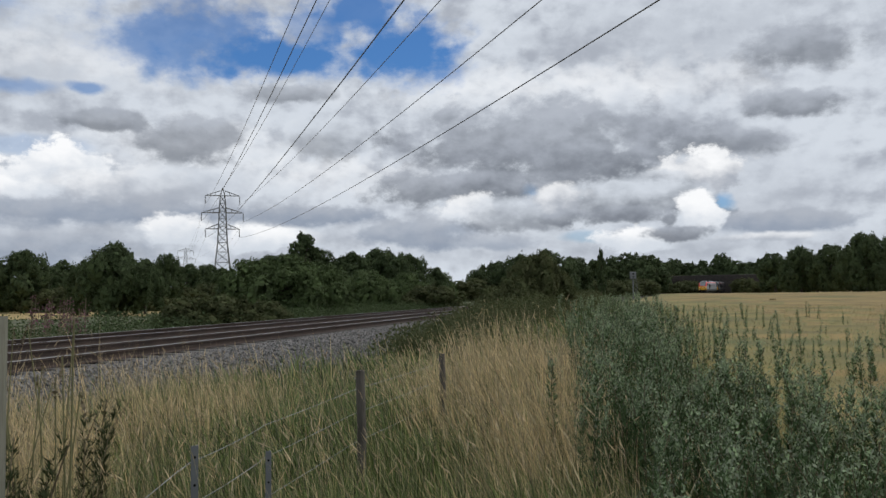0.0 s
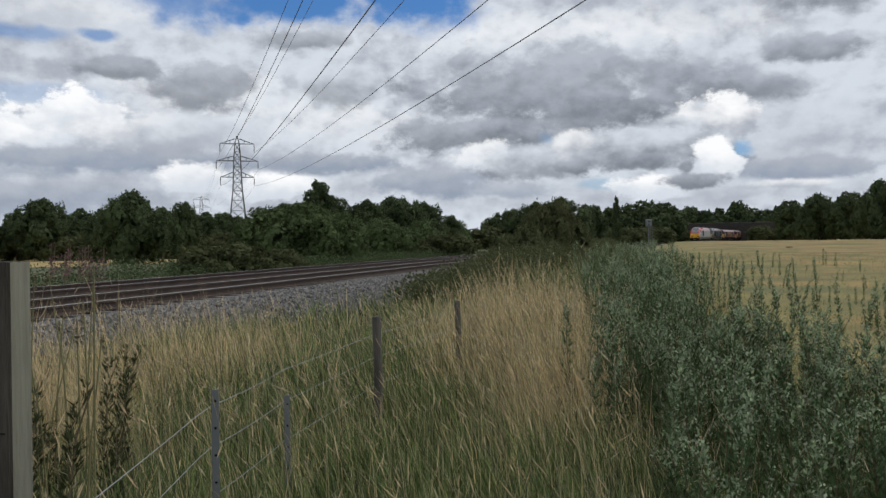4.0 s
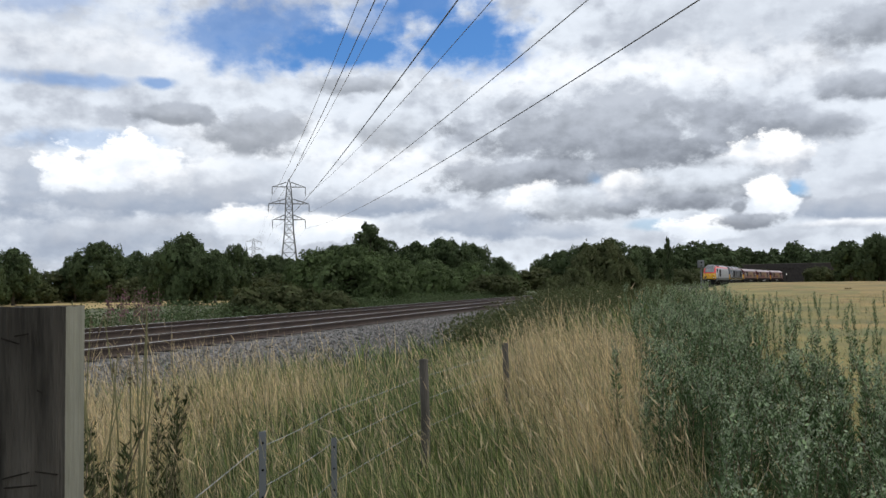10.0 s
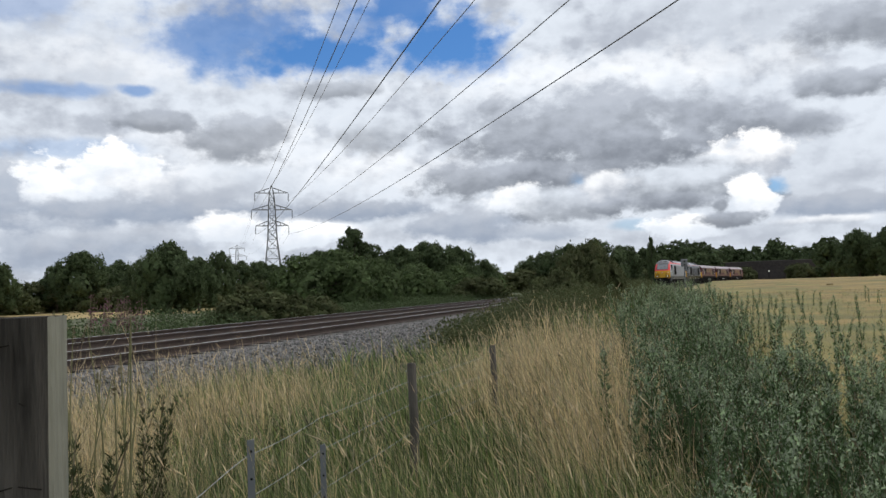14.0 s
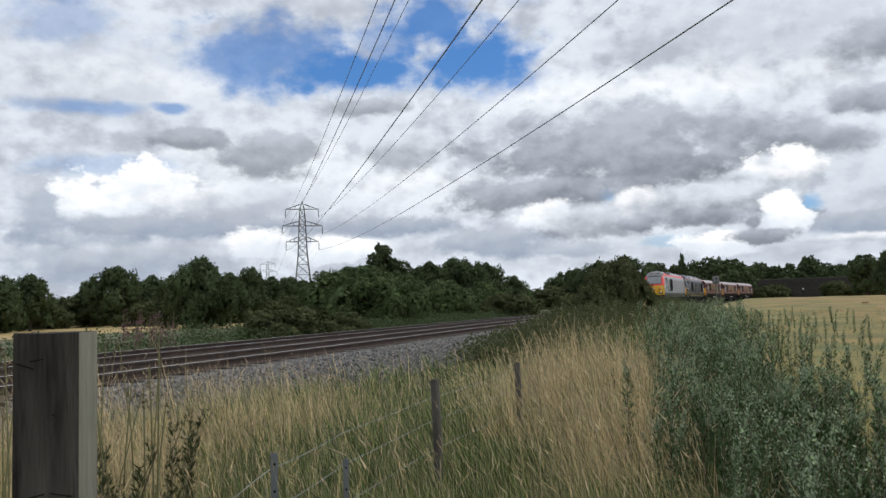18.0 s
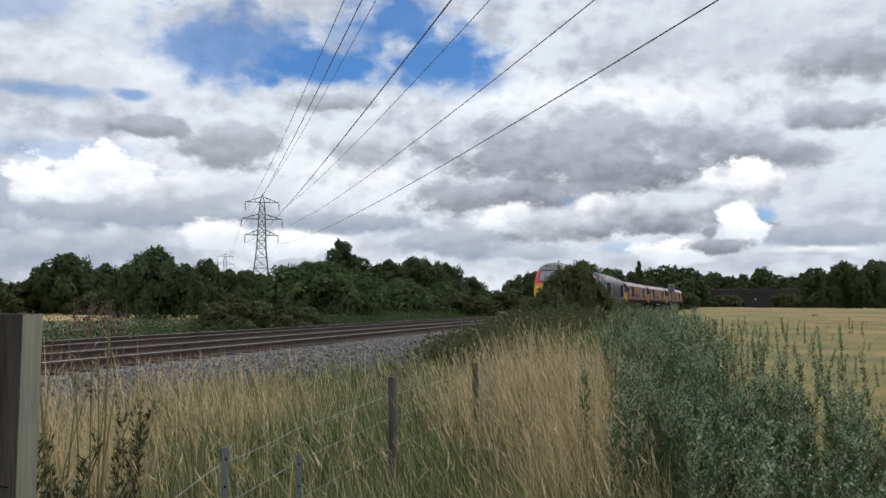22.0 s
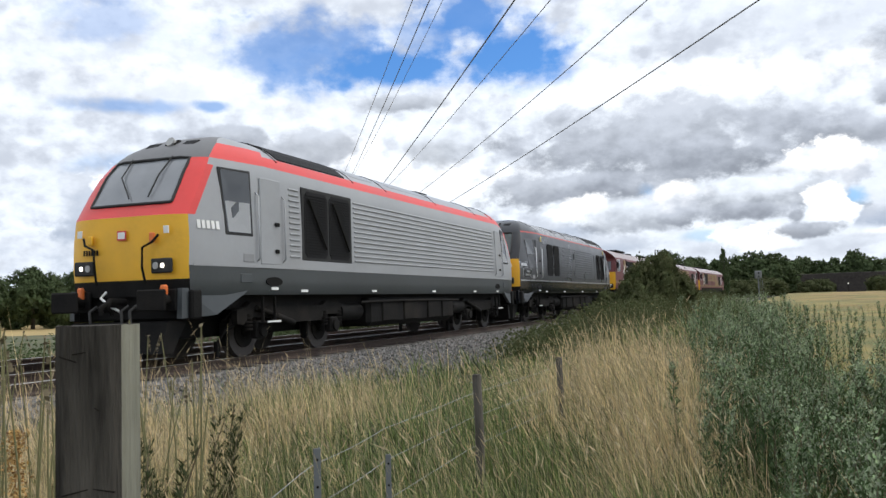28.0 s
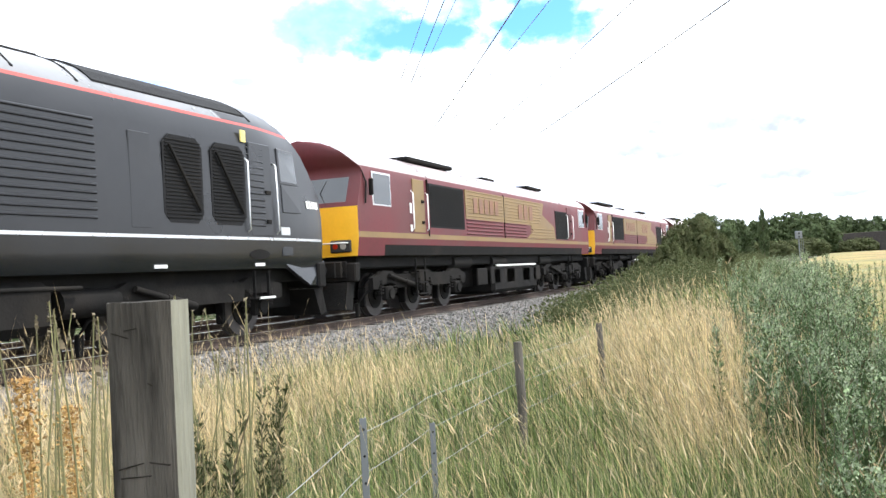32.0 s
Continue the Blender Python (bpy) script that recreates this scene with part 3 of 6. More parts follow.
def build_track(off, name, label):
    tr = thing(name, label, "railway track", "the two tracks", "structure")
    prof = [(-0.07, -0.159), (0.07, -0.159), (0.07, -0.145), (0.012, -0.12), (0.012, -0.045), (0.035, -0.035), (0.035, 0.0), (-0.035, 0.0), (-0.035, -0.035), (-0.012, -0.045), (-0.012, -0.12), (-0.07, -0.145)]
    for s in (-0.752, 0.752):
        rail = strip_along([u for u in US], [(o, RAIL_Z + z) for o, z in prof], RUST, "rail", tr, off + s, label="rusty steel rail", closed=True)
        strip_along(US, [(-0.027, RAIL_Z + 0.004), (0.027, RAIL_Z + 0.004)], RAILTOP, "running_surface", rail, off + s, label="polished rail head")
    u = -24.0
    while u < 78:
        p = on_track(u, off, RAIL_FOOT - 0.062)
        t = (on_track(u + 1, off) - on_track(u - 1, off)).normalized()
        a = math.atan2(t.y, t.x) - math.pi / 2
        part("sleeper", sleeper_mesh, SLEEPER, tr, at=Matrix.Translation(p) @ Matrix.Rotation(a, 4, "Z"))
        u += 0.66
    return tr


near_track = build_track(0.0, "near_track", "rusty-sided running rails on worn sleepers in ballast")
far_track = build_track(SPACING, "far_track", "second track of rusty rails beyond the first")

def stones(count, u0, u1, o0, o1, size):
    g = Geo()
    base = [Vector(p) for p in ((1, 0, 0), (-1, 0, 0), (0, 1, 0), (0, -1, 0), (0, 0, 1), (0, 0, -1))]
    fs = [(0, 2, 4), (2, 1, 4), (1, 3, 4), (3, 0, 4), (2, 0, 5), (1, 2, 5), (3, 1, 5), (0, 3, 5)]
    us, os_ = rng.uniform(u0, u1, count), rng.uniform(o0, o1, count)
    q = rng.uniform(0.55, 1.25, (count, 6))
    ang = rng.uniform(0, 6.28, (count, 2))
    for i in range(count):
        o = os_[i]
        z = RAIL_FOOT - 0.03
        if o < -1.6:
            z = np.interp(o, [-3.35, -2.75, -2.1, -1.6], [-0.06, 0.10, 0.30, RAIL_FOOT - 0.03])
        if o > 5.1:
            z = np.interp(o, [5.1, 5.7, 6.6], [RAIL_FOOT - 0.03, 0.28, 0.0])
        p = on_track(us[i], o, z + 0.008)
        r = Euler((ang[i, 0], 0.4, ang[i, 1])).to_matrix()
        g.add([p + r @ (b * (size * q[i, k])) for k, b in enumerate(base)], fs)
    return g


def build_stones():
    g = stones(12000, 0, 34, -3.3, -1.2, 0.052)
    ob = part("ballast_stones", g, STONE, bed)
    ob["kind"] = "stuff"
    ob = part("ballast_stones", stones(8000, 4, 40, -0.65, 5.2, 0.040), STONE, bed)
    ob["kind"] = "stuff"
    ob = part("ballast_stones", stones(6000, 30, 75, -3.2, -1.2, 0.045), STONE, bed)
    ob["kind"] = "stuff"


# ---- locomotives: x ahead, y to the left, z from the rail head ----
def loft(levels, xs, ys, rc, region):
    """A body from plan outlines at several heights (z, half width, front end, rear end). Returns one Geo a region."""
    loops = []
    for z, w, xf, xb in levels:
        lp = []
        for t in ys:
            lp.append((xf - rc * abs(t) ** 5, w * t, z))
        lo, hi = xb + rc, xf - rc
        for x in reversed(xs):
            lp.append((lo + (hi - lo) * x if not isinstance(x, tuple) else min(hi, max(lo, x[0])), w, z))
        for t in reversed(ys):
            lp.append((xb + rc * abs(t) ** 5, w * t, z))
        for x in xs:
            lp.append((lo + (hi - lo) * x if not isinstance(x, tuple) else min(hi, max(lo, x[0])), -w, z))
        loops.append(lp)
    n, nf, ns = len(loops[0]), len(ys), len(xs)
    out = {}
    for i in range(len(loops) - 1):
        for k in range(n):
            k2 = (k + 1) % n
            q = [loops[i][k], loops[i][k2], loops[i + 1][k2], loops[i + 1][k]]
            c = [sum(p[j] for p in q) / 4 for j in range(3)]
            where = "front" if k < nf - 1 else "left" if k < nf + ns else "rear" if k < 2 * nf + ns - 1 else "right"
            name = region(where, *c)
            out.setdefault(name, Geo()).add(q, [(0, 1, 2, 3)], True)
    top = loops[-1]
    out.setdefault(region("top", 0, 0, levels[-1][0]), Geo()).add(top, [tuple(range(n))])
    for g in out.values():   # weld so that shading is smooth
        seen, vs, remap = {}, [], []
        for p in g.v:
            key = tuple(round(c, 4) for c in p)
            if key not in seen:
                seen[key] = len(vs)
                vs.append(p)
            remap.append(seen[key])
        g.v, g.f = vs, [tuple(dict.fromkeys(remap[j] for j in q)) for q in g.f]
        keep = [j for j, q in enumerate(g.f) if len(q) > 2]
        g.f, g.s = [g.f[j] for j in keep], [g.s[j] for j in keep]
    return out


wheel_mesh = Geo().disc_y((0, 0, 0), 0.475, 0.13, 28).disc_y((0, -0.08, 0), 0.505, 0.03, 28).mesh("wheel")
hub_mesh = Geo().disc_y((0, 0.075, 0), 0.30, 0.03, 20).disc_y((0, 0.11, 0), 0.12, 0.06, 14).mesh("wheel_hub")
WHEELSETS = []


def wheelset(parent, x, y0=0.72):
    ax = part("wheelset", Geo().cyl((0, -0.7, 0), (0, 0.7, 0), 0.09, 12), UNDER, parent, at=pose(x, 0, 0.475))
    for s in (1, -1):
        w = part("wheel", wheel_mesh, TYRE, ax, at=pose(0, s * y0, 0, 0, 0, 0 if s > 0 else 180))
        if s > 0:
            part("wheel", hub_mesh, BOGIE, ax, at=pose(0, s * y0, 0))
    WHEELSETS.append(ax)


def bogie(parent, xc, axles, half):
    """A bogie: wheels, side frames, axle boxes, springs, dampers."""
    for a in axles:
        wheelset(parent, xc + a)
    for s in (1, -1):
        g = Geo()
        pts = [(-half, 0.62), (-half, 0.86)]
        for a in axles:
            pts += [(a - 0.42, 0.92), (a - 0.25, 1.0), (a + 0.25, 1.0), (a + 0.42, 0.92)]
        pts += [(half, 0.86), (half, 0.62)]
        for a in reversed(axles):
            pts += [(a + 0.5, 0.60), (a + 0.34, 0.72), (a - 0.34, 0.72), (a - 0.5, 0.60)]
        pts += []
        g.plate([(xc + x, z) for x, z in pts], s * 1.02, s * 1.14)
        part("bogie_frame", g, BOGIE, parent)
        for a in axles:
            g = Geo().box((xc + a, s * 1.12, 0.50), (0.34, 0.16, 0.32), 0.03).cyl((xc + a, s * 1.18, 0.49), (xc + a, s * 1.25, 0.49), 0.12, 14)
            part("axle_box", g, BOGIE, parent)
            for d in (-0.32, 0.32):
                g = Geo()
                for k in range(5):
                    g.cyl((xc + a + d, s * 1.10, 0.50 + k * 0.065), (xc + a + d, s * 1.10, 0.535 + k * 0.065), 0.085, 10)
                part("coil_spring", g, BOGIE, parent)
        g = Geo().cyl((xc + half * 0.2, s * 1.2, 0.62), (xc + half * 0.75, s * 1.2, 0.90), 0.045, 10).cyl((xc + half * 0.15, s * 1.2, 0.59), (xc + half * 0.45, s * 1.2, 0.745), 0.06, 10)
        part("damper", g, BOGIE, parent)
        for a in axles:
            g = Geo().box((xc + a + 0.62, s * 0.8, 0.45), (0.07, 0.16, 0.42), 0.015).cyl((xc + a + 0.62, s * 0.8, 0.7), (xc + a + 0.5, s * 1.0, 0.95), 0.03, 8)
            part("brake_gear", g, UNDER, parent)
        g = Geo().box((xc + half + 0.1, s * 0.78, 0.18), (0.10, 0.08, 0.30), 0.01).tube([(xc + half - 0.1, s * 1.05, 0.62), (xc + half + 0.1, s * 0.95, 0.5), (xc + half + 0.1, s * 0.78, 0.3)], 0.025, 8)
        part("guard_iron", g, UNDER, parent)


def buffers(parent, xe, s, oval=True):
    for y in (-0.87, 0.87):
        b = part("buffer", Geo().cyl((s * (xe - 0.05), y, 1.06), (s * (xe + 0.36), y, 1.06), 0.10, 14).box((s * xe, y, 1.06), (0.06, 0.36, 0.36), 0.02), UNDER, parent)
        part("buffer_head", Geo().box((s * (xe + 0.39), y, 1.06), (0.05, 0.56, 0.34), 0.024), BOGIE, b)
    g = Geo().tube([(s * xe, 0, 1.0), (s * (xe + 0.22), 0, 1.02), (s * (xe + 0.34), 0, 0.95), (s * (xe + 0.30), 0, 0.86)], 0.045, 10)
    part("draw_hook", g, UNDER, parent)
    for y in (-0.45, 0.3, 0.5):
        part("air_hose", Geo().tube([(s * xe, y, 0.98), (s * (xe + 0.16), y, 0.9), (s * (xe + 0.14), y, 0.66), (s * (xe + 0.02), y + 0.04, 0.55)], 0.028, 8), RUBBER, parent)


def bars(parent, name, x0, y, z, w, h, n, material, axis="side", s=1):
    """Lettering that cannot be shown: n plain upright bars in a row."""
    g = Geo()
    for k in range(n):
        c = (k + 0.5) / n
        if axis == "side":
            g.box((x0 + w * c, y, z), (w / n * 0.68, 0.006, h))
        else:
            g.box((x0, y + w * c, z), (0.006, w / n * 0.68, h))
    return part(name, g, material, parent)


def side_window(parent, s, x0, x1, z0, z1, y, frame_mat=RUBBER):
    cx, cz, w, h = (x0 + x1) / 2, (z0 + z1) / 2, x1 - x0, z1 - z0
    f = part("cab_side_window", Geo().box((cx, s * y, cz), (w + 0.08, 0.03, h + 0.08), 0.012), frame_mat, parent)
    part("window_pane", Geo().box((cx, s * (y + 0.012), cz), (w, 0.02, h), 0.006), GLASS, f)
    return f


def cab_door(parent, s, x0, x1, z0, z1, y, paint, rail=CHROME, leaf_w=0.03):
    d = part("cab_door", Geo().box(((x0 + x1) / 2, s * y, (z0 + z1) / 2), (x1 - x0, leaf_w, z1 - z0), 0.015), paint, parent)
    for x in (x0 - 0.09, x1 + 0.09):
        part("handrail", Geo().tube([(x, s * (y - 0.03), z0 + 0.02), (x, s * (y + 0.06), z0 + 0.1), (x, s * (y + 0.06), z1 - 0.35), (x, s * (y - 0.03), z1 - 0.27)], 0.017, 8), rail, d)
    part("door_handle", Geo().box((x0 + 0.14, s * (y + 0.03), z0 + 0.75), (0.14, 0.03, 0.07), 0.01), UNDER, d)
    part("door_handle", Geo().box((x0 + 0.14, s * (y + 0.03), z0 + 0.25), (0.12, 0.03, 0.07), 0.01), UNDER, d)
    return d


def grille(parent, s, x0, x1, z0, z1, y, frame_mat, cut=0.06, strut=True, slats=22):
    o = [(x0 + cut, z0), (x1 - cut, z0), (x1, z0 + cut), (x1, z1 - cut), (x1 - cut, z1), (x0 + cut, z1), (x0, z1 - cut), (x0, z0 + cut)]
    gr = part("side_grille", Geo().plate(o, s * (y - 0.03), s * (y + 0.012)), GRILLE, parent)
    g = Geo()
    for k in range(slats):
        z = z0 + 0.05 + (z1 - z0 - 0.1) * (k + 0.5) / slats
        g.box(((x0 + x1) / 2, s * (y + 0.016), z), (x1 - x0 - 0.1, 0.016, 0.012))
    part("louvres", g, UNDER, gr)
    if strut:
        part("lifting_strut", Geo().cyl((x0 + 0.12, s * (y + 0.05), z0 + 0.2), (x1 - 0.1, s * (y + 0.05), z1 - 0.15), 0.022, 8), BOGIE, gr)
    return gr


def rib_run(parent, s, x0, x1, zs, y, paint):
    """Pressed ribs of a body side, one strip each."""
    me = Geo().box((0, 0, 0), (x1 - x0, 0.05, 0.045), 0.016).mesh("rib")
    for z in zs:
        part("rib", me, paint, parent, at=pose((x0 + x1) / 2, s * y(z), z))


def build_67(name, label, scheme):
    silver = scheme == "silver"
    side, roof, band = (SILVER, ROOFGREY, DARKGREY) if silver else (CHARCOAL, CHARCOAL, BLACKPAINT)
    stripe = RED if silver else mat("dull_red_line", (0.42, 0.06, 0.05), 0.45, vary=0.08, scale=1.2, grain=12, bump=0.02)
    lo = thing(name, label, "locomotive", "locomotives of the convoy")
    ends = lambda z: np.interp(z, [1.1, 1.62, 2.45, 2.83, 3.2, 3.53, 3.72, 3.95, 4.1, 4.17], [9.2, 9.25, 9.22, 8.98, 8.75, 8.5, 8.3, 7.95, 7.5, 6.9])
    lv = [(z, w, ends(z), -ends(z)) for z, w in ((1.13, 1.30), (1.22, 1.335), (1.40, 1.345), (1.62, 1.355), (2.05, 1.357), (2.45, 1.355), (2.66, 1.35), (2.90, 1.345), (3.22, 1.33), (3.36, 1.305), (3.50, 1.255), (3.53, 1.24), (3.585, 1.21), (3.62, 1.19),
          (3.72, 1.11), (3.84, 0.97), (3.95, 0.81), (4.04, 0.62), (4.11, 0.42), (4.15, 0.22), (4.17, 0.05))]
    ys = [-1.0, -0.95, -0.86, -0.74, -0.64, -0.4, -0.2, 0.0, 0.2, 0.4, 0.64, 0.74, 0.86, 0.95, 1.0]
    xs = [0.0, 0.008, 0.02, 0.04, 0.07, 0.12, 0.2, 0.35, 0.5, 0.65, 0.8, 0.88, 0.93, 0.96, 0.98, 0.992, 1.0]
    wide = 0.88

    def region(where, x, y, z):
        ax = abs(x)
        if where in ("front", "rear"):
            e = "front_" if where == "front" else "rear_"
            if z < 1.40:
                return e + "nose_skirt"
            if z < 2.45:
                return e + "nose_panel"
            if 2.66 < z < 3.50 and abs(y) < 0.70 * np.interp(z, [2.66, 3.22, 3.50], [1.35, 1.33, 1.255]):
                return e + "windscreen"
            if z > 3.50:
                return e + ("cab_brow" if silver else "cab_roof")
            return e + "cab_front"
        if z < 1.62:
            return "lower_band"
        if silver and ax > 6.6 and 3.50 < z < 3.84:
            return "cantrail_stripe"
        if not silver and ax > 6.6 and z > 3.585:
            return ("front_" if x > 0 else "rear_") + "cab_roof"
        if z > (3.72 if silver else 3.585):
            return "roof"
        if z > (3.50 if silver else 3.53):
            return "cantrail_stripe"
        if silver and ax > 8.45 and ax > ends(z) - 0.24 - 0.16 * max(0, z - 2.9) and z > 2.45:
            return "cantrail_stripe"
        return "body_side"

    # the charcoal locomotive's roof is coloured pale grey to paint in reflected sky
    paints = {"lower_band": (band, ""), "nose_skirt": (UNDER, "black lower nose"), "nose_panel": (YELLOW, "warning-yellow lower nose"), "windscreen": (SCREEN if silver else mat("dark_windscreen_glass", (0.05, 0.06, 0.055), 0.1, vary=0.1, scale=1, grain=5, bump=0, spec=0.8), "raked windscreen"), "roof": (roof if silver else mat("charcoal_roof_sky_sheen", (0.19, 0.195, 0.205), 0.28, vary=0.15, scale=1.0, grain=10, bump=0.04, stain=(0.15, 0.15, 0.15), stain_amt=0.6), ""),
              "cab_front": (RED if silver else CHARCOAL, ""), "cab_brow": (mat("sooty_cab_dome", (0.13, 0.13, 0.132), 0.45, vary=0.15, scale=1.2, grain=12, bump=0.04), "dull grey dome over the windscreen"), "cab_roof": (CHARCOAL, "dark cab roof"), "cantrail_stripe": (stripe, "red line along the roof edge"), "body_side": (side, "")}
    for rn, g in loft(lv, xs, ys, 0.16, region).items():
        kn = rn.replace("front_", "", 1) if rn.startswith("front_") else rn.replace("rear_", "", 1)
        part(kn, g, paints[kn][0], lo, paints[kn][1])
    part("underframe", Geo().box((0, 0, 1.05), (18.2, 2.3, 0.34), 0.03).box((0, 0, 0.70), (17.8, 1.15, 0.6), 0.02), UNDER, lo)
    wall = lambda z: np.interp(z, [l[0] for l in lv], [l[1] for l in lv])
    line = Geo()
    for sd in (1, -1):
        for x0, x1 in ((-9.0, -8.6), (-8.6, -8.0), (-8.0, -7.3), (-7.3, 7.3), (7.3, 8.0), (8.0, 8.6), (8.6, 9.0)):
            line.box(((x0 + x1) / 2, sd * (wall(1.62) + 0.003), 1.635), (x1 - x0, 0.014, 0.045))
    part("floor_line", line, SILVER if silver else CHROME, lo, "pale line along the floor")
    for s in (1, -1):
        for e in (1, -1):    # each cab
            sg = (lambda a, b: (min(e * a, e * b), max(e * a, e * b)))
            if silver:
                x0, x1 = sg(7.66, 8.26)
                w = side_window(lo, s, x0, x1, 2.20, 3.30, 1.345)
                part("window_blind", Geo().box(((x0 + x1) / 2, s * 1.362, 2.48), (x1 - x0 - 0.04, 0.012, 0.54), 0.004), SILVER, w)
            else:
                x0, x1 = sg(7.70, 8.25)
                w = side_window(lo, s, x0, x1, 2.66, 3.22, 1.345, CHARCOAL)
                part("lower_panel", Geo().box(((x0 + x1) / 2, s * 1.357, 2.36), (x1 - x0, 0.02, 0.5), 0.008), CHARCOAL, w)
            x0, x1 = sg(6.78, 7.42)
            cab_door(lo, s, x0, x1, 1.68, 3.26, 1.347, side, SILVER if silver else CHROME)
            if silver == (e > 0):
                bars(lo, "running_number", 8.42 if e > 0 else -8.94, s * 1.362, 2.30, 0.5, 0.14, 5, WHITE)
            part("builder_plate", Geo().box((e * 7.75, s * 1.36, 1.78), (0.26, 0.01, 0.14), 0.003), ROOFGREY if silver else CHROME, lo)
            if not silver:
                part("fire_notice", Geo().box((e * 6.66, s * 1.345, 3.33), (0.13, 0.03, 0.20), 0.004), mat("faded_notice", (0.72, 0.60, 0.22), 0.6, vary=0.2, scale=8, grain=40, bump=0), lo)
            part("foot_recess", Geo().plate([(e * 7.0 + 0.28 * math.cos(a) * (1.0 if abs(math.cos(a)) < 0.9 else 1.0), 1.37 + 0.085 * math.sin(a)) for a in [2 * math.pi * k / 20 for k in range(20)]], s * 1.335, s * 1.352), UNDER, lo)
            part("jacking_plate", Geo().box((e * 7.8, s * 1.35, 1.42), (0.3, 0.02, 0.16), 0.01), band, lo)
            part("footstep", Geo().box((e * 7.1, s * 1.30, 0.62), (0.46, 0.18, 0.03), 0.006).box((e * 6.9, s * 1.28, 0.85), (0.03, 0.05, 0.5)).box((e * 7.3, s * 1.28, 0.85), (0.03, 0.05, 0.5)), UNDER, lo)
            part("step_edge", Geo().box((e * 7.1, s * 1.395, 0.64), (0.44, 0.02, 0.035)), WHITE, lo)
            part("valance", Geo().plate([(e * 9.2, 1.25), (e * 7.75, 1.2), (e * 7.85, 1.14), (e * 8.5, 0.80), (e * 9.22, 0.76)], s * 1.22, s * 1.33), band, lo)
        yw = lambda z: wall(z) - 0.004
        if silver:
            part("grille_frame", Geo().box((4.92, s * 1.34, 2.52), (2.16, 0.05, 1.46), 0.02), RUBBER, lo)
        for x0, x1 in ((4.96, 5.90), (3.94, 4.88)) if silver else ((4.72, 5.72), (3.60, 4.60)):
            grille(lo, s, x0, x1, 1.86, 3.18, 1.362 if silver else 1.35, side, 0.10 if silver else 0.13, strut=silver)
        if not silver:
            for x0, x1 in ((-5.58, -4.70), (-6.66, -5.78)):
                grille(lo, s, x0, x1, 1.84, 3.14, 1.35, side, 0.14)
            part("equipment_door", Geo().box((-4.25, s * 1.345, 2.42), (0.42, 0.03, 1.36), 0.05), CHARCOAL, lo)
        zs = [1.86 + 0.108 * k for k in range(13)]
        rib_run(lo, s, 6.08, 6.46, zs, yw, side)
        rib_run(lo, s, -6.5 if silver else -3.45, 3.72 if silver else 0.45, zs, yw, side)
        if not silver:
            rib_run(lo, s, 0.75, 3.45, zs, yw, side)
            rib_run(lo, s, -7.2, -6.76, zs, yw, side)
            part("cover_plate", Geo().box((0.6, s * 1.365, 2.05), (0.2, 0.03, 0.25), 0.008), CHARCOAL, lo)
            part("cover_plate", Geo().box((0.6, s * 1.365, 2.85), (0.2, 0.03, 0.25), 0.008), CHARCOAL, lo)
        for x in (5.9, 2.7, -1.1, -4.6, -7.0):
            part("data_panel", Geo().box((x, s * 1.342, 1.2), (0.26, 0.012, 0.05)), WHITE, lo)
        part("sole_bar_label", Geo().box((7.0, s * 1.352, 1.24), (0.24, 0.012, 0.05)), WHITE, lo)
    # roof: dark grille hump behind each cab, seams, fans
    rw = lambda y: np.interp(abs(y), [0.05, 0.22, 0.42, 0.62, 0.81, 0.97, 1.11, 1.19], [4.17, 4.15, 4.11, 4.04, 3.95, 3.84, 3.72, 3.62])

    def roof_patch(x0, x1, y0, y1, up, nm, m_, lab=""):
        g = Geo()
        yy = [y0 + (y1 - y0) * k / 10 for k in range(11)]
        vs = [(x, y, rw(y) + dz) for x in (x0, x1) for dz in (0, up) for y in yy]
        fs = [(11 + k, 12 + k, 34 + k, 33 + k) for k in range(10)] + [(k, k + 1, 12 + k, 11 + k) for k in range(10)] + [(22 + k, 33 + k, 34 + k, 23 + k) for k in range(10)]
        fs += [(0, 11, 33, 22), (10, 32, 43, 21)]
        g.add(vs, fs)
        return part(nm, g, m_, lo, lab)
    if silver:
        roof_patch(3.65, 6.45, -1.1, 1.1, 0.03, "roof_grille", GRILLE, "black roof radiator grille")
    else:
        roof_patch(-7.05, -3.7, -1.1, 1.1, 0.03, "roof_grille", GRILLE, "black roof radiator grille")
    for x in (6.55, 3.3, 1.5, -3.4 if not silver else -1.9, -5.4 if silver else -2.4, -7.15):
        roof_patch(x, x + 0.04, -1.16, 1.16, 0.02, "roof_seam", UNDER)
    roof_patch(1.9, 3.0, -0.95, 0.95, 0.012, "roof_hatch", ROOFGREY if silver else CHARCOAL)
    roof_patch(-1.6, 0.9, -0.95, 0.95, 0.012, "roof_hatch", ROOFGREY if silver else CHARCOAL)
    part("exhaust", Geo().box((-3.2, 0, 4.18), (0.9, 0.4, 0.10), 0.03), UNDER, lo)
    for e in (1, -1):
        rim = [(e * (ends(z) - 0.03), k * 0.74 * wall(z), z) for k in (1,) for z in (2.67, 2.9, 3.2, 3.36, 3.49)]
        rim += [(e * (ends(3.5) - 0.16 * abs(t) ** 5 + 0.008), t * wall(3.5), 3.505) for t in (0.6, 0.3, 0.0, -0.3, -0.6)]
        rim += [(x, -y, z) for x, y, z in rim[4::-1]] + [(e * (ends(2.66) - 0.16 * abs(t) ** 5 + 0.008), t * wall(2.66), 2.665) for t in (-0.6, -0.3, 0.0, 0.3, 0.6)]
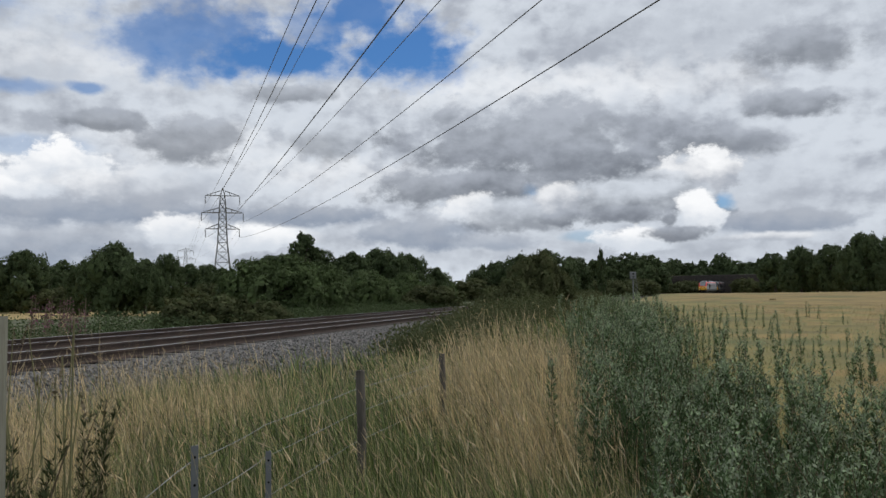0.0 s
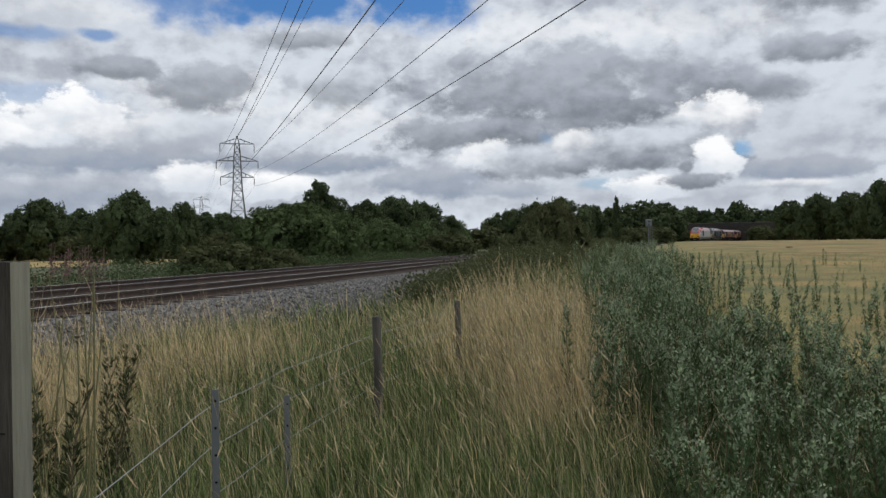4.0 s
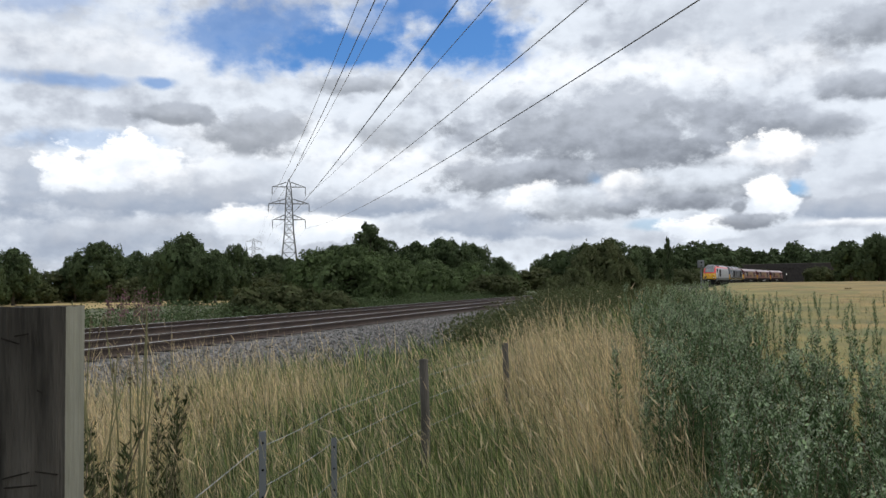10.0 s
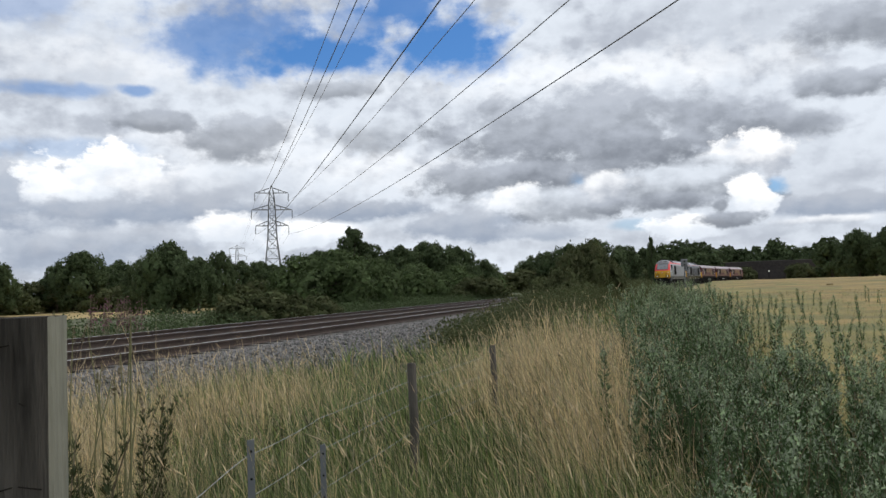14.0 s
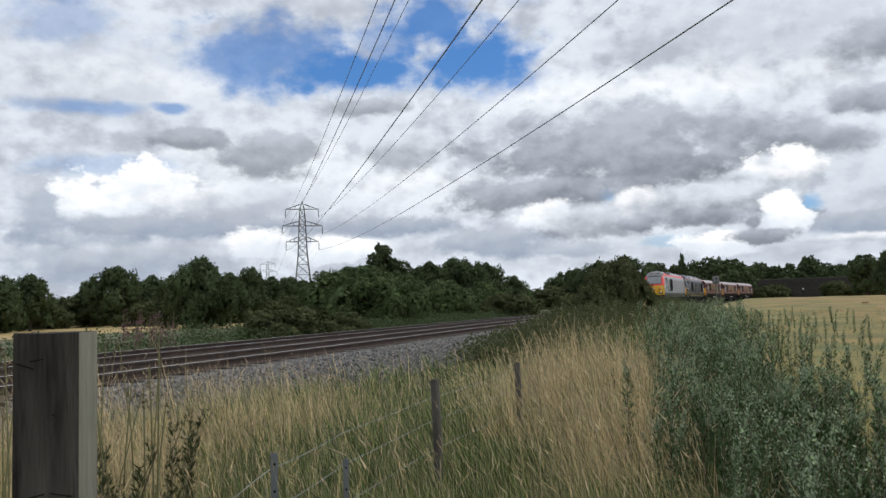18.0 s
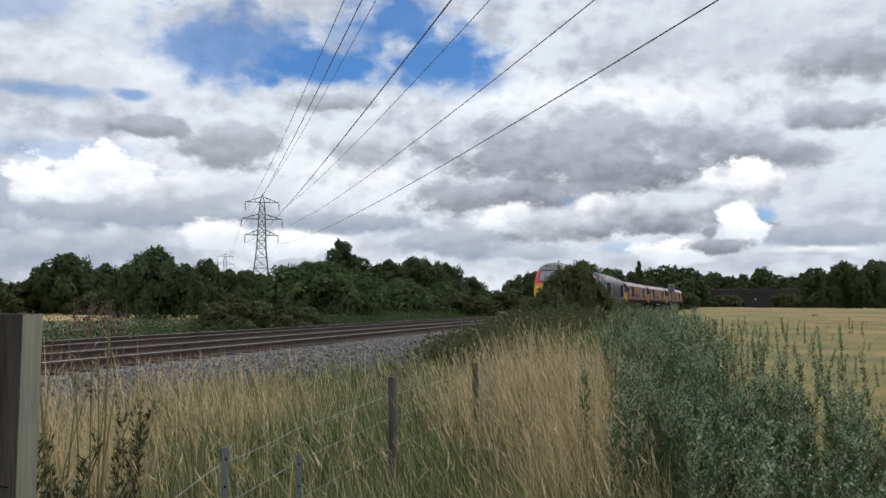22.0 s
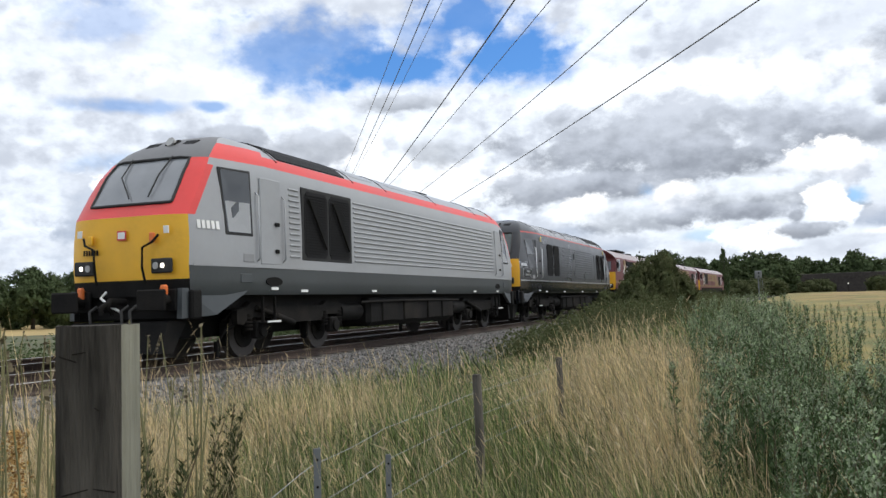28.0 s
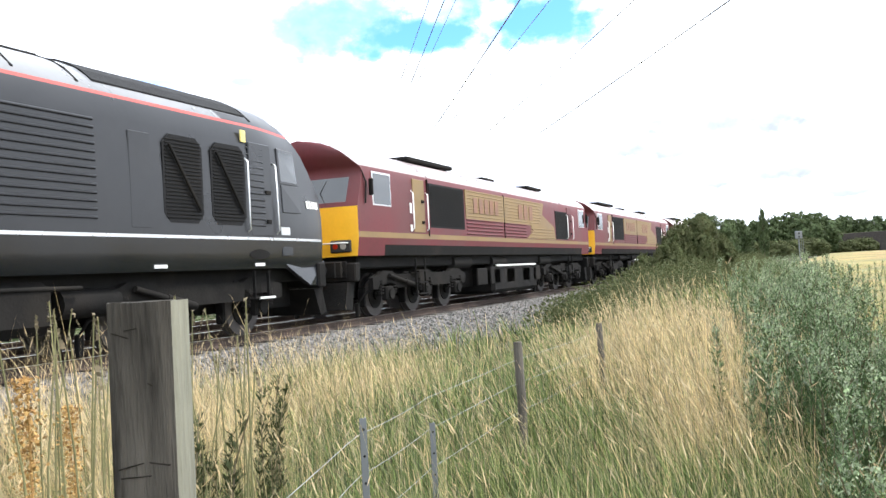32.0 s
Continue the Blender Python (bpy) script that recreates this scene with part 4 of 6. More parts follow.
        part("windscreen_seal", Geo().tube(rim + rim[:1], 0.028, 6), RUBBER, lo)
        part("brake_hose", Geo().tube([(e * 9.30, -0.35, 1.22), (e * 9.45, -0.32, 1.12), (e * 9.48, -0.1, 1.0), (e * 9.42, 0.1, 0.9)], 0.022, 6), WHITE, lo, "pale brake hose hung on the beam")
        part("coupling_hook", Geo().tube([(e * 9.2, 0, 1.05), (e * 9.55, 0, 1.06), (e * 9.6, 0, 0.95), (e * 9.5, 0, 0.85)], [0.06, 0.06, 0.05, 0.03], 8), BOGIE, lo)
        buffers(lo, 9.42, e)
        part("buffer_beam", Geo().box((e * 9.15, 0, 0.98), (0.26, 2.5, 0.48), 0.03), UNDER, lo)
        part("snowplough", Geo().plate([(e * 8.95, 0.72), (e * 9.35, 0.72), (e * 9.5, 0.22), (e * 9.25, 0.20)], -1.15, 1.15), UNDER, lo)
        for y in (-0.95, 0.95):
            h = part("headlamp_housing", Geo().box((e * 9.26, y * 0.98, 1.62), (0.05, 0.48, 0.24), 0.02), RUBBER, lo)
            m_ = LAMP if (silver and e > 0) else LAMPOFF
            part("headlamp", Geo().cyl((e * 9.27, y * 1.03, 1.62), (e * 9.305, y * 1.03, 1.62), 0.036, 14), m_, h)
            part("tail_lamp", Geo().cyl((e * 9.27, y * 0.86, 1.62), (e * 9.30, y * 0.86, 1.62), 0.06, 14), REDLENS if e < 0 else LAMPOFF, h)
            part("jumper_cable", Geo().tube([(e * 9.30, y * 0.95, 2.12), (e * 9.36, y * 0.85, 2.0), (e * 9.37, y * 0.62, 1.92), (e * 9.36, y * 0.6, 1.6), (e * 9.3, y * 0.62, 1.34)], 0.022, 8), UNDER, lo)
            part("jumper_socket", Geo().box((e * 9.29, y * 0.78, 2.08), (0.06, 0.11, 0.16), 0.015), ORANGE if y * e > 0 else YELLOW, lo)
            part("warning_label", Geo().box((e * 9.262, y * 1.1, 2.2), (0.012, 0.12, 0.12), 0.002), WHITE, lo)
            part("wiper", Geo().tube([(e * 8.52, y * 0.55, 3.54), (e * 8.82, y * 0.50, 3.18), (e * 9.06, y * 0.25 + 0.2, 2.78)], 0.014, 6), RUBBER, lo)
            part("orange_socket", Geo().box((e * 9.28, y * 1.05, 1.2), (0.10, 0.14, 0.22), 0.03), ORANGE, lo)
        part("maker_badge", Geo().box((e * 9.272, 0, 2.14), (0.012, 0.22, 0.16), 0.003), RED if silver else WHITE, lo, "small plain badge")
        part("maker_badge", Geo().box((e * 9.28, 0, 2.14), (0.008, 0.17, 0.11), 0.003), WHITE if silver else RED, lo)
        bars(lo, "nose_number", e * 9.268, -0.95 if e > 0 else 0.55, 1.88, 0.38, 0.09, 6, UNDER, "front")
        for y in (-0.5, 0.5):
            part("roof_lamp_panel", Geo().box((e * 8.06, y * 0.92, 3.85), (0.05, 0.34, 0.20), 0.02, Matrix.Rotation(-e * 0.95, 3, "Y")), GRILLE, lo)
        t = part("high_headlamp", Geo().box((e * 8.04, 0, 3.87), (0.08, 0.30, 0.22), 0.03, Matrix.Rotation(-e * 0.85, 3, "Y")), UNDER, lo)
        part("lamp_lens", Geo().cyl((e * 8.04, 0, 3.87), (e * 8.12, 0, 3.91), 0.095, 14), LAMPOFF, t)
        bogie(lo, e * 5.8, (-1.4, 1.4), 2.1)
    tank = part("fuel_tank", Geo().box((0, 0, 0.72), (5.6, 2.5, 0.66), 0.10), UNDER, lo)
    for x in (-2.3, -1.2, 0.4, 1.7):
        part("tank_box", Geo().box((x, 1.26, 0.74), (0.85, 0.06, 0.5), 0.02), BOGIE, tank)
    part("air_pipe", Geo().tube([(-3.2, 1.28, 0.95), (-1.0, 1.30, 0.97), (1.5, 1.30, 0.97), (3.3, 1.28, 0.95)], 0.03, 8), BOGIE, lo)
    for x in (3.0, -4.0):
        part("air_reservoir", Geo().cyl((x, 1.0, 0.75), (x + 1, 1.0, 0.75), 0.2, 14), UNDER, lo)
    if not silver:
        for s in (1, -1):
            part("number_plate", Geo().box((8.72, s * 1.356, 2.24), (0.62, 0.02, 0.18), 0.004), BLACKPAINT, lo, "small black plate with a pale border")
            part("plate_border", Geo().box((8.72, s * 1.35, 2.24), (0.66, 0.02, 0.22), 0.004), CHROME, lo)
            bars(lo, "plate_bars", 8.47, s * 1.37, 2.24, 0.5, 0.11, 5, CHROME)
        tx = bpy.data.curves.new("nameplate_text", "FONT")
        tx.body, tx.size, tx.extrude, tx.align_x, tx.align_y = "Royal\nSovereign", 0.13, 0.004, "CENTER", "CENTER"
        tob = bpy.data.objects.new("tmp_text", tx)
        scene.collection.objects.link(tob)
        dg = bpy.context.evaluated_depsgraph_get()
        me = bpy.data.meshes.new_from_object(tob.evaluated_get(dg))
        bpy.data.objects.remove(tob)
        np_ = part("nameplate", Geo().box((8.38, 1.362, 1.92), (0.80, 0.02, 0.28), 0.004), BLACKPAINT, lo, "black nameplate lettered Royal Sovereign")
        part("nameplate_border", Geo().box((8.38, 1.356, 1.92), (0.84, 0.016, 0.32), 0.004), CHROME, lo)
        me.materials.clear()
        part("nameplate_lettering", me, CHROME, np_, "pale letters reading Royal Sovereign", at=pose(8.38, 1.376, 1.92, 90, 0, 180))
    # the cabs taper towards their noses, with all that sits on them
    for ob in lo.children_recursive:
        m_ = ob.matrix_basis if ob.parent is lo else ob.parent.matrix_basis @ ob.matrix_basis
        if ob.name.startswith(("wheel", "rib", "bogie", "axle", "coil", "damper", "brake_gear", "guard", "buffer")) or ob.parent.name.startswith("wheel") or ob.data.name.startswith("wheel"):
            continue
        inv = m_.inverted()
        for v in ob.data.vertices:
            p = m_ @ v.co
            if abs(p.x) > 7.3:
                p.y *= np.interp(abs(p.x), [7.3, 8.3, 8.7, 9.3], [1.0, 0.968, 0.935, 0.845])
                p.y *= 1 - 0.15 * max(0.0, min(1.0, (p.z - 2.15) / 1.4)) * min(1.0, (abs(p.x) - 7.3) / 1.0)
                p.x += math.copysign(0.2 * min(1.0, (abs(p.x) - 7.3) / 1.4), p.x)
                v.co = inv @ p
        ob.data.update()
    return lo


def build_66(name, label):
    lo = thing(name, label, "locomotive", "locomotives of the convoy")
    H = 10.15
    lv = [(z, w, H + x, -H - x) for z, w, x in ((1.34, 1.28, 0.0), (1.58, 1.31, 0.0), (1.73, 1.325, 0.0), (1.85, 1.325, 0.0), (2.38, 1.325, 0.0), (2.48, 1.325, -0.03), (3.02, 1.31, -0.26), (3.18, 1.295, -0.30),
          (3.26, 1.26, -0.22), (3.40, 1.15, -0.05), (3.54, 0.99, 0.02), (3.66, 0.78, 0.04), (3.75, 0.55, 0.05), (3.81, 0.3, 0.05), (3.84, 0.1, 0.05), (3.85, 0.03, 0.05))]
    ys = [-1.0, -0.95, -0.88, -0.8, -0.5, -0.08, 0.08, 0.5, 0.8, 0.88, 0.95, 1.0]
    xs = [0.0, 0.01, 0.06, 0.1, 0.12, 0.25, 0.4, 0.55, 0.7, 0.8, 0.88, 0.9, 0.94, 0.99, 1.0]

    def region(where, x, y, z):
        if where in ("front", "rear"):
            e = "front_" if where == "front" else "rear_"
            if z < 2.38:
                return e + "nose_panel"
            if 2.48 < z < 3.1 and 0.07 < abs(y) < 1.06:
                return e + ("left_" if y > 0 else "right_") + "windscreen"
            return e + "cab_front"
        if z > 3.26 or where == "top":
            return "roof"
        if abs(x) < 9.0 and z < 1.58:
            return "solebar"
        if 1.73 < z < 1.85:
            return "floor_line"
        return "body_side"

    # roof: faded maroon, with white sky glare painted into base and stain colours
    paints = {"nose_panel": YELLOW, "windscreen": GLASS, "cab_front": MAROON, "roof": mat("faded_maroon_roof_glare", (0.29, 0.225, 0.22), 0.30, vary=0.15, scale=0.8, grain=8, bump=0.05, stain=(0.30, 0.27, 0.26), stain_amt=0.7),
              "floor_line": GOLD, "body_side": MAROON, "solebar": UNDER}
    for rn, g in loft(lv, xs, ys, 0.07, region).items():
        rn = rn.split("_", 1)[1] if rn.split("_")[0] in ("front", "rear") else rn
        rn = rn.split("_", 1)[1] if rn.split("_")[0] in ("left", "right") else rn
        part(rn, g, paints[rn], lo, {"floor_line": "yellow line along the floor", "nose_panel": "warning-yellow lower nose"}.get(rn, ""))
    part("underframe", Geo().box((0, 0, 1.24), (19.6, 2.2, 0.34), 0.03).box((0, 0, 0.78), (19.2, 1.15, 0.7), 0.02), UNDER, lo)
    for s in (1, -1):
        # gold band with a zigzag end, over pressed ribs
        part("gold_band", Geo().plate([(-3.1, 2.32), (4.0, 2.32), (4.0, 3.13), (-3.5, 3.13)], s * 1.30, s * 1.338), GOLD, lo, "broad gold band along the body side")
        part("gold_flash", Geo().plate([(-4.9, 1.87), (-1.4, 1.87), (-2.2, 2.12), (-1.9, 2.32), (-3.1, 2.32), (-3.3, 2.72), (-4.75, 2.34)], s * 1.30, s * 1.337), GOLD, lo, "zigzag gold flash")
        zr = [1.92 + 0.098 * k for k in range(13)]
        rib_run(lo, s, 0.9, 3.95, [z for z in zr if z > 2.34], lambda z: 1.322, GOLD)
        rib_run(lo, s, 0.9, 3.95, [z for z in zr if z <= 2.34], lambda z: 1.322, MAROON)
        rib_run(lo, s, -3.1, 0.7, [z for z in zr if z > 2.34], lambda z: 1.322, GOLD)
        rib_run(lo, s, -1.4, 0.7, [z for z in zr if z <= 2.34], lambda z: 1.322, MAROON)
        rib_run(lo, s, -4.7, -1.9, [z for z in zr if z <= 2.30], lambda z: 1.322, GOLD)
        bars(lo, "running_number", 1.3, s * 1.352, 2.72, 2.2, 0.42, 5, FADED)
        bars(lo, "company_lettering", -2.2, s * 1.352, 2.72, 1.7, 0.46, 3, FADED)
        grille(lo, s, 4.1, 6.4, 2.02, 3.12, 1.318, MAROON, 0.03, strut=False, slats=26)
        grille(lo, s, -7.3, -5.0, 1.9, 2.95, 1.318, MAROON, 0.03, strut=False, slats=24)
        part("panel_seam", Geo().box((0.8, s * 1.325, 2.5), (0.03, 0.04, 1.3)), UNDER, lo)
        part("panel_seam", Geo().box((6.5, s * 1.325, 2.5), (0.03, 0.04, 1.4)), UNDER, lo)
        part("handhold", Geo().box((7.5, s * 1.33, 2.45), (0.10, 0.02, 0.24)).box((7.5, s * 1.33, 1.98), (0.10, 0.02, 0.16)), WHITE, lo)
        for e in (1, -1):
            lo_, hi_ = sorted((e * 8.55, e * 9.35))
            side_window(lo, s, lo_, hi_, 2.46, 3.12, 1.318, CHROME)
            part("door_mirror", Geo().box((e * 9.58, s * 1.40, 2.8), (0.05, 0.10, 0.36), 0.015), UNDER, lo)
            part("windscreen_pillar", Geo().tube([(e * 9.78, s * 1.29, 3.15), (e * 9.72, s * 1.36, 2.9), (e * 9.76, s * 1.35, 2.45)], 0.02, 6), UNDER, lo)
            lo_, hi_ = sorted((e * 6.7, e * 7.35))
            d = cab_door(lo, s, lo_, hi_, 1.88, 3.16, 1.318, GOLD if e > 0 else MAROON, WHITE)
            g = Geo()
            for k in range(3):
                g.box((e * 7.02, s * 1.25, 0.42 + 0.27 * k), (0.5, 0.22, 0.03), 0.005)
            for x in (6.76, 7.28):
                g.box((e * x, s * 1.28, 0.82), (0.03, 0.04, 0.9))
            part("steps", g, UNDER, lo)
    for x in (6.5, 3.2, -0.4, -4.1, -6.2):
        g = Geo()
        yy = [-1.15 + 2.3 * k / 10 for k in range(11)]
        zz = [np.interp(abs(y), [0.03, 0.1, 0.30, 0.55, 0.78, 0.99, 1.15, 1.26], [3.85, 3.84, 3.81, 3.75, 3.66, 3.54, 3.40, 3.26]) + 0.012 for y in yy]
        g.add([(x + d, y, z) for d in (0, 0.05) for y, z in zip(yy, zz)], [(k, k + 1, 12 + k, 11 + k) for k in range(10)])
        part("roof_seam", g, UNDER, lo)
    part("roof_hatch", Geo().box((4.6, 0, 3.84), (3.0, 1.3, 0.12), 0.03), UNDER, lo)
    part("roof_hatch", Geo().box((-5.0, 0, 3.84), (1.8, 1.2, 0.10), 0.03), UNDER, lo)
    part("exhaust", Geo().box((-1.0, 0, 3.88), (1.1, 0.5, 0.12), 0.03), UNDER, lo)
    for e in (1, -1):
        buffers(lo, H, e)
        part("buffer_beam", Geo().box((e * (H - 0.10), 0, 1.0), (0.22, 2.5, 0.40), 0.03), UNDER, lo)
        part("snowplough", Geo().plate([(e * (H - 0.2), 0.8), (e * (H + 0.1), 0.8), (e * (H + 0.25), 0.25), (e * (H - 0.05), 0.22)], -1.1, 1.1), UNDER, lo)
        for y in (-0.93, 0.93):
            h = part("headlamp_housing", Geo().box((e * (H + 0.01), y, 1.55), (0.06, 0.5, 0.26), 0.025), RUBBER, lo)
            part("headlamp", Geo().cyl((e * (H + 0.03), y * 1.08, 1.55), (e * (H + 0.055), y * 1.08, 1.55), 0.07, 12), LAMPOFF, h)
            part("tail_lamp", Geo().cyl((e * (H + 0.03), y * 0.88, 1.55), (e * (H + 0.055), y * 0.88, 1.55), 0.055, 12), REDLENS, h)
            part("nose_handrail", Geo().tube([(e * H, y * 1.2, 1.6), (e * (H + 0.09), y * 1.2, 1.62), (e * (H + 0.09), y * 0.5, 1.62), (e * H, y * 0.5, 1.6)], 0.016, 6), WHITE, lo)
            part("wiper", Geo().tube([(e * (H - 0.24), y * 0.55, 2.95), (e * (H - 0.12), y * 0.45, 2.7), (e * (H - 0.02), y * 0.65, 2.42)], 0.013, 6), RUBBER, lo)
        bars(lo, "nose_number", e * (H + 0.006), 0.35 if e < 0 else -0.95, 2.0, 0.6, 0.12, 5, UNDER, "front")
        bogie(lo, e * 6.5, (-2.0, 0.0, 2.0), 2.7)
    tank = part("fuel_tank", Geo().box((-0.4, 0, 0.60), (4.4, 2.5, 0.80), 0.10), UNDER, lo)
    part("tank_rail", Geo().box((-0.4, 1.27, 1.02), (4.0, 0.04, 0.05)), WHITE, tank)
    for x in (-2.6, -1.4, 0.2, 1.6, 2.7):
        part("tank_box", Geo().box((x, 1.22, 0.72), (0.8, 0.06, 0.48), 0.02), BOGIE, tank)
    for x in (3.3, -4.6, 0.3):
        part("air_reservoir", Geo().cyl((x, 1.02, 1.15), (x + 1.3, 1.02, 1.15), 0.17, 14), BOGIE, lo)
    return lo


LOCOS = []      # locomotive, its place behind the lead one, half its bogie spacing
lead = build_67("diesel_locomotive", "silver and red diesel locomotive with a yellow nose, leading the convoy", "silver")
second = build_67("diesel_locomotive", "charcoal-black diesel locomotive with a yellow nose and pale floor line", "black")
ews = build_66("freight_locomotive", "maroon freight locomotive with a broad gold band and yellow nose")
LOCOS += [(lead, 0.0, 5.8), (second, 19.8, 5.8), (ews, 40.4, 6.5)]
for k in (1, 2):
    twin = copy_thing(ews, Matrix.Identity(4))
    WHEELSETS += [o for o in twin.children if o.name.startswith("wheelset")]
    LOCOS.append((twin, 40.4 + 21.4 * k, 6.5))

# ---- plants as one mesh of many small leaves ----
def quads_mesh(name, verts, material, tris=False):
    """A mesh of loose quads from an array (n, 4, 3)."""
    n = len(verts)
    me = bpy.data.meshes.new(name)
    me.vertices.add(n * 4)
    me.vertices.foreach_set("co", np.asarray(verts, dtype=np.float32).reshape(-1))
    me.loops.add(n * 4)
    me.loops.foreach_set("vertex_index", np.arange(n * 4, dtype=np.int32))
    me.polygons.add(n)
    me.polygons.foreach_set("loop_start", np.arange(0, n * 4, 4, dtype=np.int32))
    me.update(calc_edges=True)
    me.materials.append(material)
    return me


def unit(v):
    return v / np.maximum(np.linalg.norm(v, axis=-1, keepdims=True), 1e-9)


def leaves_at(pts, size, r, flat=0.3, long=1.5, outward=None):
    """Leaf quads (pointed diamonds) at points, in random directions or facing outward."""
    n = len(pts)
    if outward is None:
        d = unit(r.normal(size=(n, 3)) * np.array([1, 1, 1 - flat]))
        e = unit(np.cross(d, r.normal(size=(n, 3))))
    else:
        d = unit(np.cross(outward, r.normal(size=(n, 3))))
        e = unit(np.cross(outward, d))
    s = size * r.uniform(0.6, 1.35, (n, 1))
    a, b = d * s * long / 2, e * s / 2
    nrm = np.cross(d, e) * s * 0.12
    return np.stack([pts - a, pts + b + nrm - a * 0.1, pts + a, pts - b + nrm - a * 0.1], axis=1)


def crown_leaves(r, lobes, per, leaf, inner=0):
    """Leaves on uneven lobes: clumped twigs outside, that face out and up, and broad dark sprays inside."""
    out = []
    for c, rad in lobes:
        c, rad = np.asarray(c), np.asarray(rad)
        k = max(8, per // 16)
        seeds = unit(r.normal(size=(k, 3)) + np.array([0, 0, 0.25])) * r.uniform(0.80, 1.06, (k, 1))
        i = r.integers(0, k, per)
        p = seeds[i] + r.normal(scale=0.085, size=(per, 3))
        n = unit(unit(p) * 0.9 + np.array([0, 0, 0.45]) + r.normal(scale=0.45, size=(per, 3)))
        out.append(leaves_at(c + p * rad, leaf, r, outward=n))
        if inner:
            p = unit(r.normal(size=(inner, 3)))
            n = unit(p + r.normal(scale=0.3, size=p.shape))
            out.append(leaves_at(c + p * rad * r.uniform(0.66, 0.86, (inner, 1)), float(rad[0]) * 0.34, r, outward=n, long=1.2))
    return np.concatenate(out)


def make_tree_meshes(seed, height, spread, lobes_n, per, leaf, material, low=0.25, trunk_r=0.22, tip=0.86):
    """A tree: tapered trunk with limbs, and a crown of clumped leaves."""
    r = np.random.default_rng(seed)
    g = Geo()
    top = height * 0.62
    path = [(0, 0, -0.3), (0.05, 0.02, height * 0.15), (r.normal() * 0.12, r.normal() * 0.12, height * 0.35), (r.normal() * 0.25, r.normal() * 0.25, top)]
    g.tube(path, [trunk_r * 1.25, trunk_r, trunk_r * 0.75, trunk_r * 0.35], 9)
    lobes = []
    for k in range(lobes_n):
        a = 2 * math.pi * (k * 0.618 + r.random() * 0.2)
        t = (k + 0.5) / lobes_n
        h = height * (low + (tip - low) * t)
        q = spread * (0.66 * math.sqrt(max(0.03, 1 - (1.85 * (t - 0.40)) ** 2)) + 0.08 * r.random())
        rad = spread * r.uniform(0.26, 0.46) * (1.0 if t < 0.8 else 0.8)
        c = (q * math.cos(a), q * math.sin(a), h)
        over = h + rad * 0.85 - height
        if over > 0:
            c = (c[0], c[1], h - over)
        lobes.append((c, (rad, rad, rad * 0.85)))
        st = Vector(path[2]).lerp(Vector(path[3]), 0.9 * t)
        g.tube([st, st.lerp(Vector(c), 0.55) + Vector((0, 0, 0.25)), Vector(c)], [trunk_r * 0.42, trunk_r * 0.25, 0.02], 6)
    core = [((0, 0, height * (low + 0.36)), (spread * 0.55, spread * 0.55, height * 0.34))]
    sprigs = []
    for k in range(lobes_n * 2):        # shoots that break the outline
        c, rad = lobes[r.integers(len(lobes))]
        d = unit(r.normal(size=3) + np.array([0, 0, 0.5]))
        q = spread * r.uniform(0.05, 0.11)
        sprigs.append((np.array(c) + d * np.array(rad) * 1.0, (q, q, q * 1.3)))
    q = np.concatenate([crown_leaves(r, lobes, per, leaf, 90), crown_leaves(r, core, per // 2, leaf * 2, 120), crown_leaves(r, sprigs, per // 14, leaf)])
    z = q[:, :, 2].mean(1)
    q = q[(z > 0.05) & (z < height * 1.04)]
    return g.mesh("trunk"), quads_mesh("crown", q, material)


TREE_KINDS = {
    "round": make_tree_meshes(1, 7.0, 3.5, 17, 1150, 0.125, LEAF, 0.16),
    "broad": make_tree_meshes(2, 7.0, 4.4, 20, 1150, 0.125, LEAF, 0.14),
    "tall": make_tree_meshes(3, 9.0, 2.8, 16, 1000, 0.13, LEAF, 0.14, tip=0.95),
    "willow": make_tree_meshes(4, 5.0, 3.6, 18, 1200, 0.10, LEAF2, 0.06, 0.16),
    "ragged": make_tree_meshes(5, 8.0, 3.0, 14, 900, 0.15, LEAF, 0.16),
    "scrub": make_tree_meshes(8, 3.0, 2.6, 14, 620, 0.095, LEAF3, 0.06, 0.08),
    "thicket": make_tree_meshes(9, 3.0, 2.2, 17, 1500, 0.062, LEAF3, 0.06, 0.08),
    "far_round": make_tree_meshes(11, 7.0, 3.5, 15, 330, 0.24, LEAF, 0.14),
    "far_broad": make_tree_meshes(12, 7.0, 4.4, 16, 330, 0.24, LEAF, 0.12),
}
TREE_H = {"round": 7.0, "broad": 7.0, "tall": 9.0, "willow": 5.0, "ragged": 8.0, "scrub": 3.0, "thicket": 3.0, "far_round": 7.0, "far_broad": 7.0}
TREE_WORDS = {"round": ("dense round-crowned dark green tree beyond the tracks", "tree"), "broad": ("broad dark green tree with a spreading crown", "tree"), "tall": ("tall dark green tree in the tree line", "tree"),
              "willow": ("low bushy pale green willow beside the railway", "tree"), "ragged": ("ragged-topped dark green tree in the tree line", "tree"),
              "far_round": ("round dark green tree on the far side of the field", "tree"), "far_broad": ("broad dark green tree on the far side of the field", "tree"),
              "thicket": ("dense dark green hawthorn bush beside the railway", "bush"),
              "scrub": ("dense low bramble and hawthorn scrub", "bush")}
firsts = {}


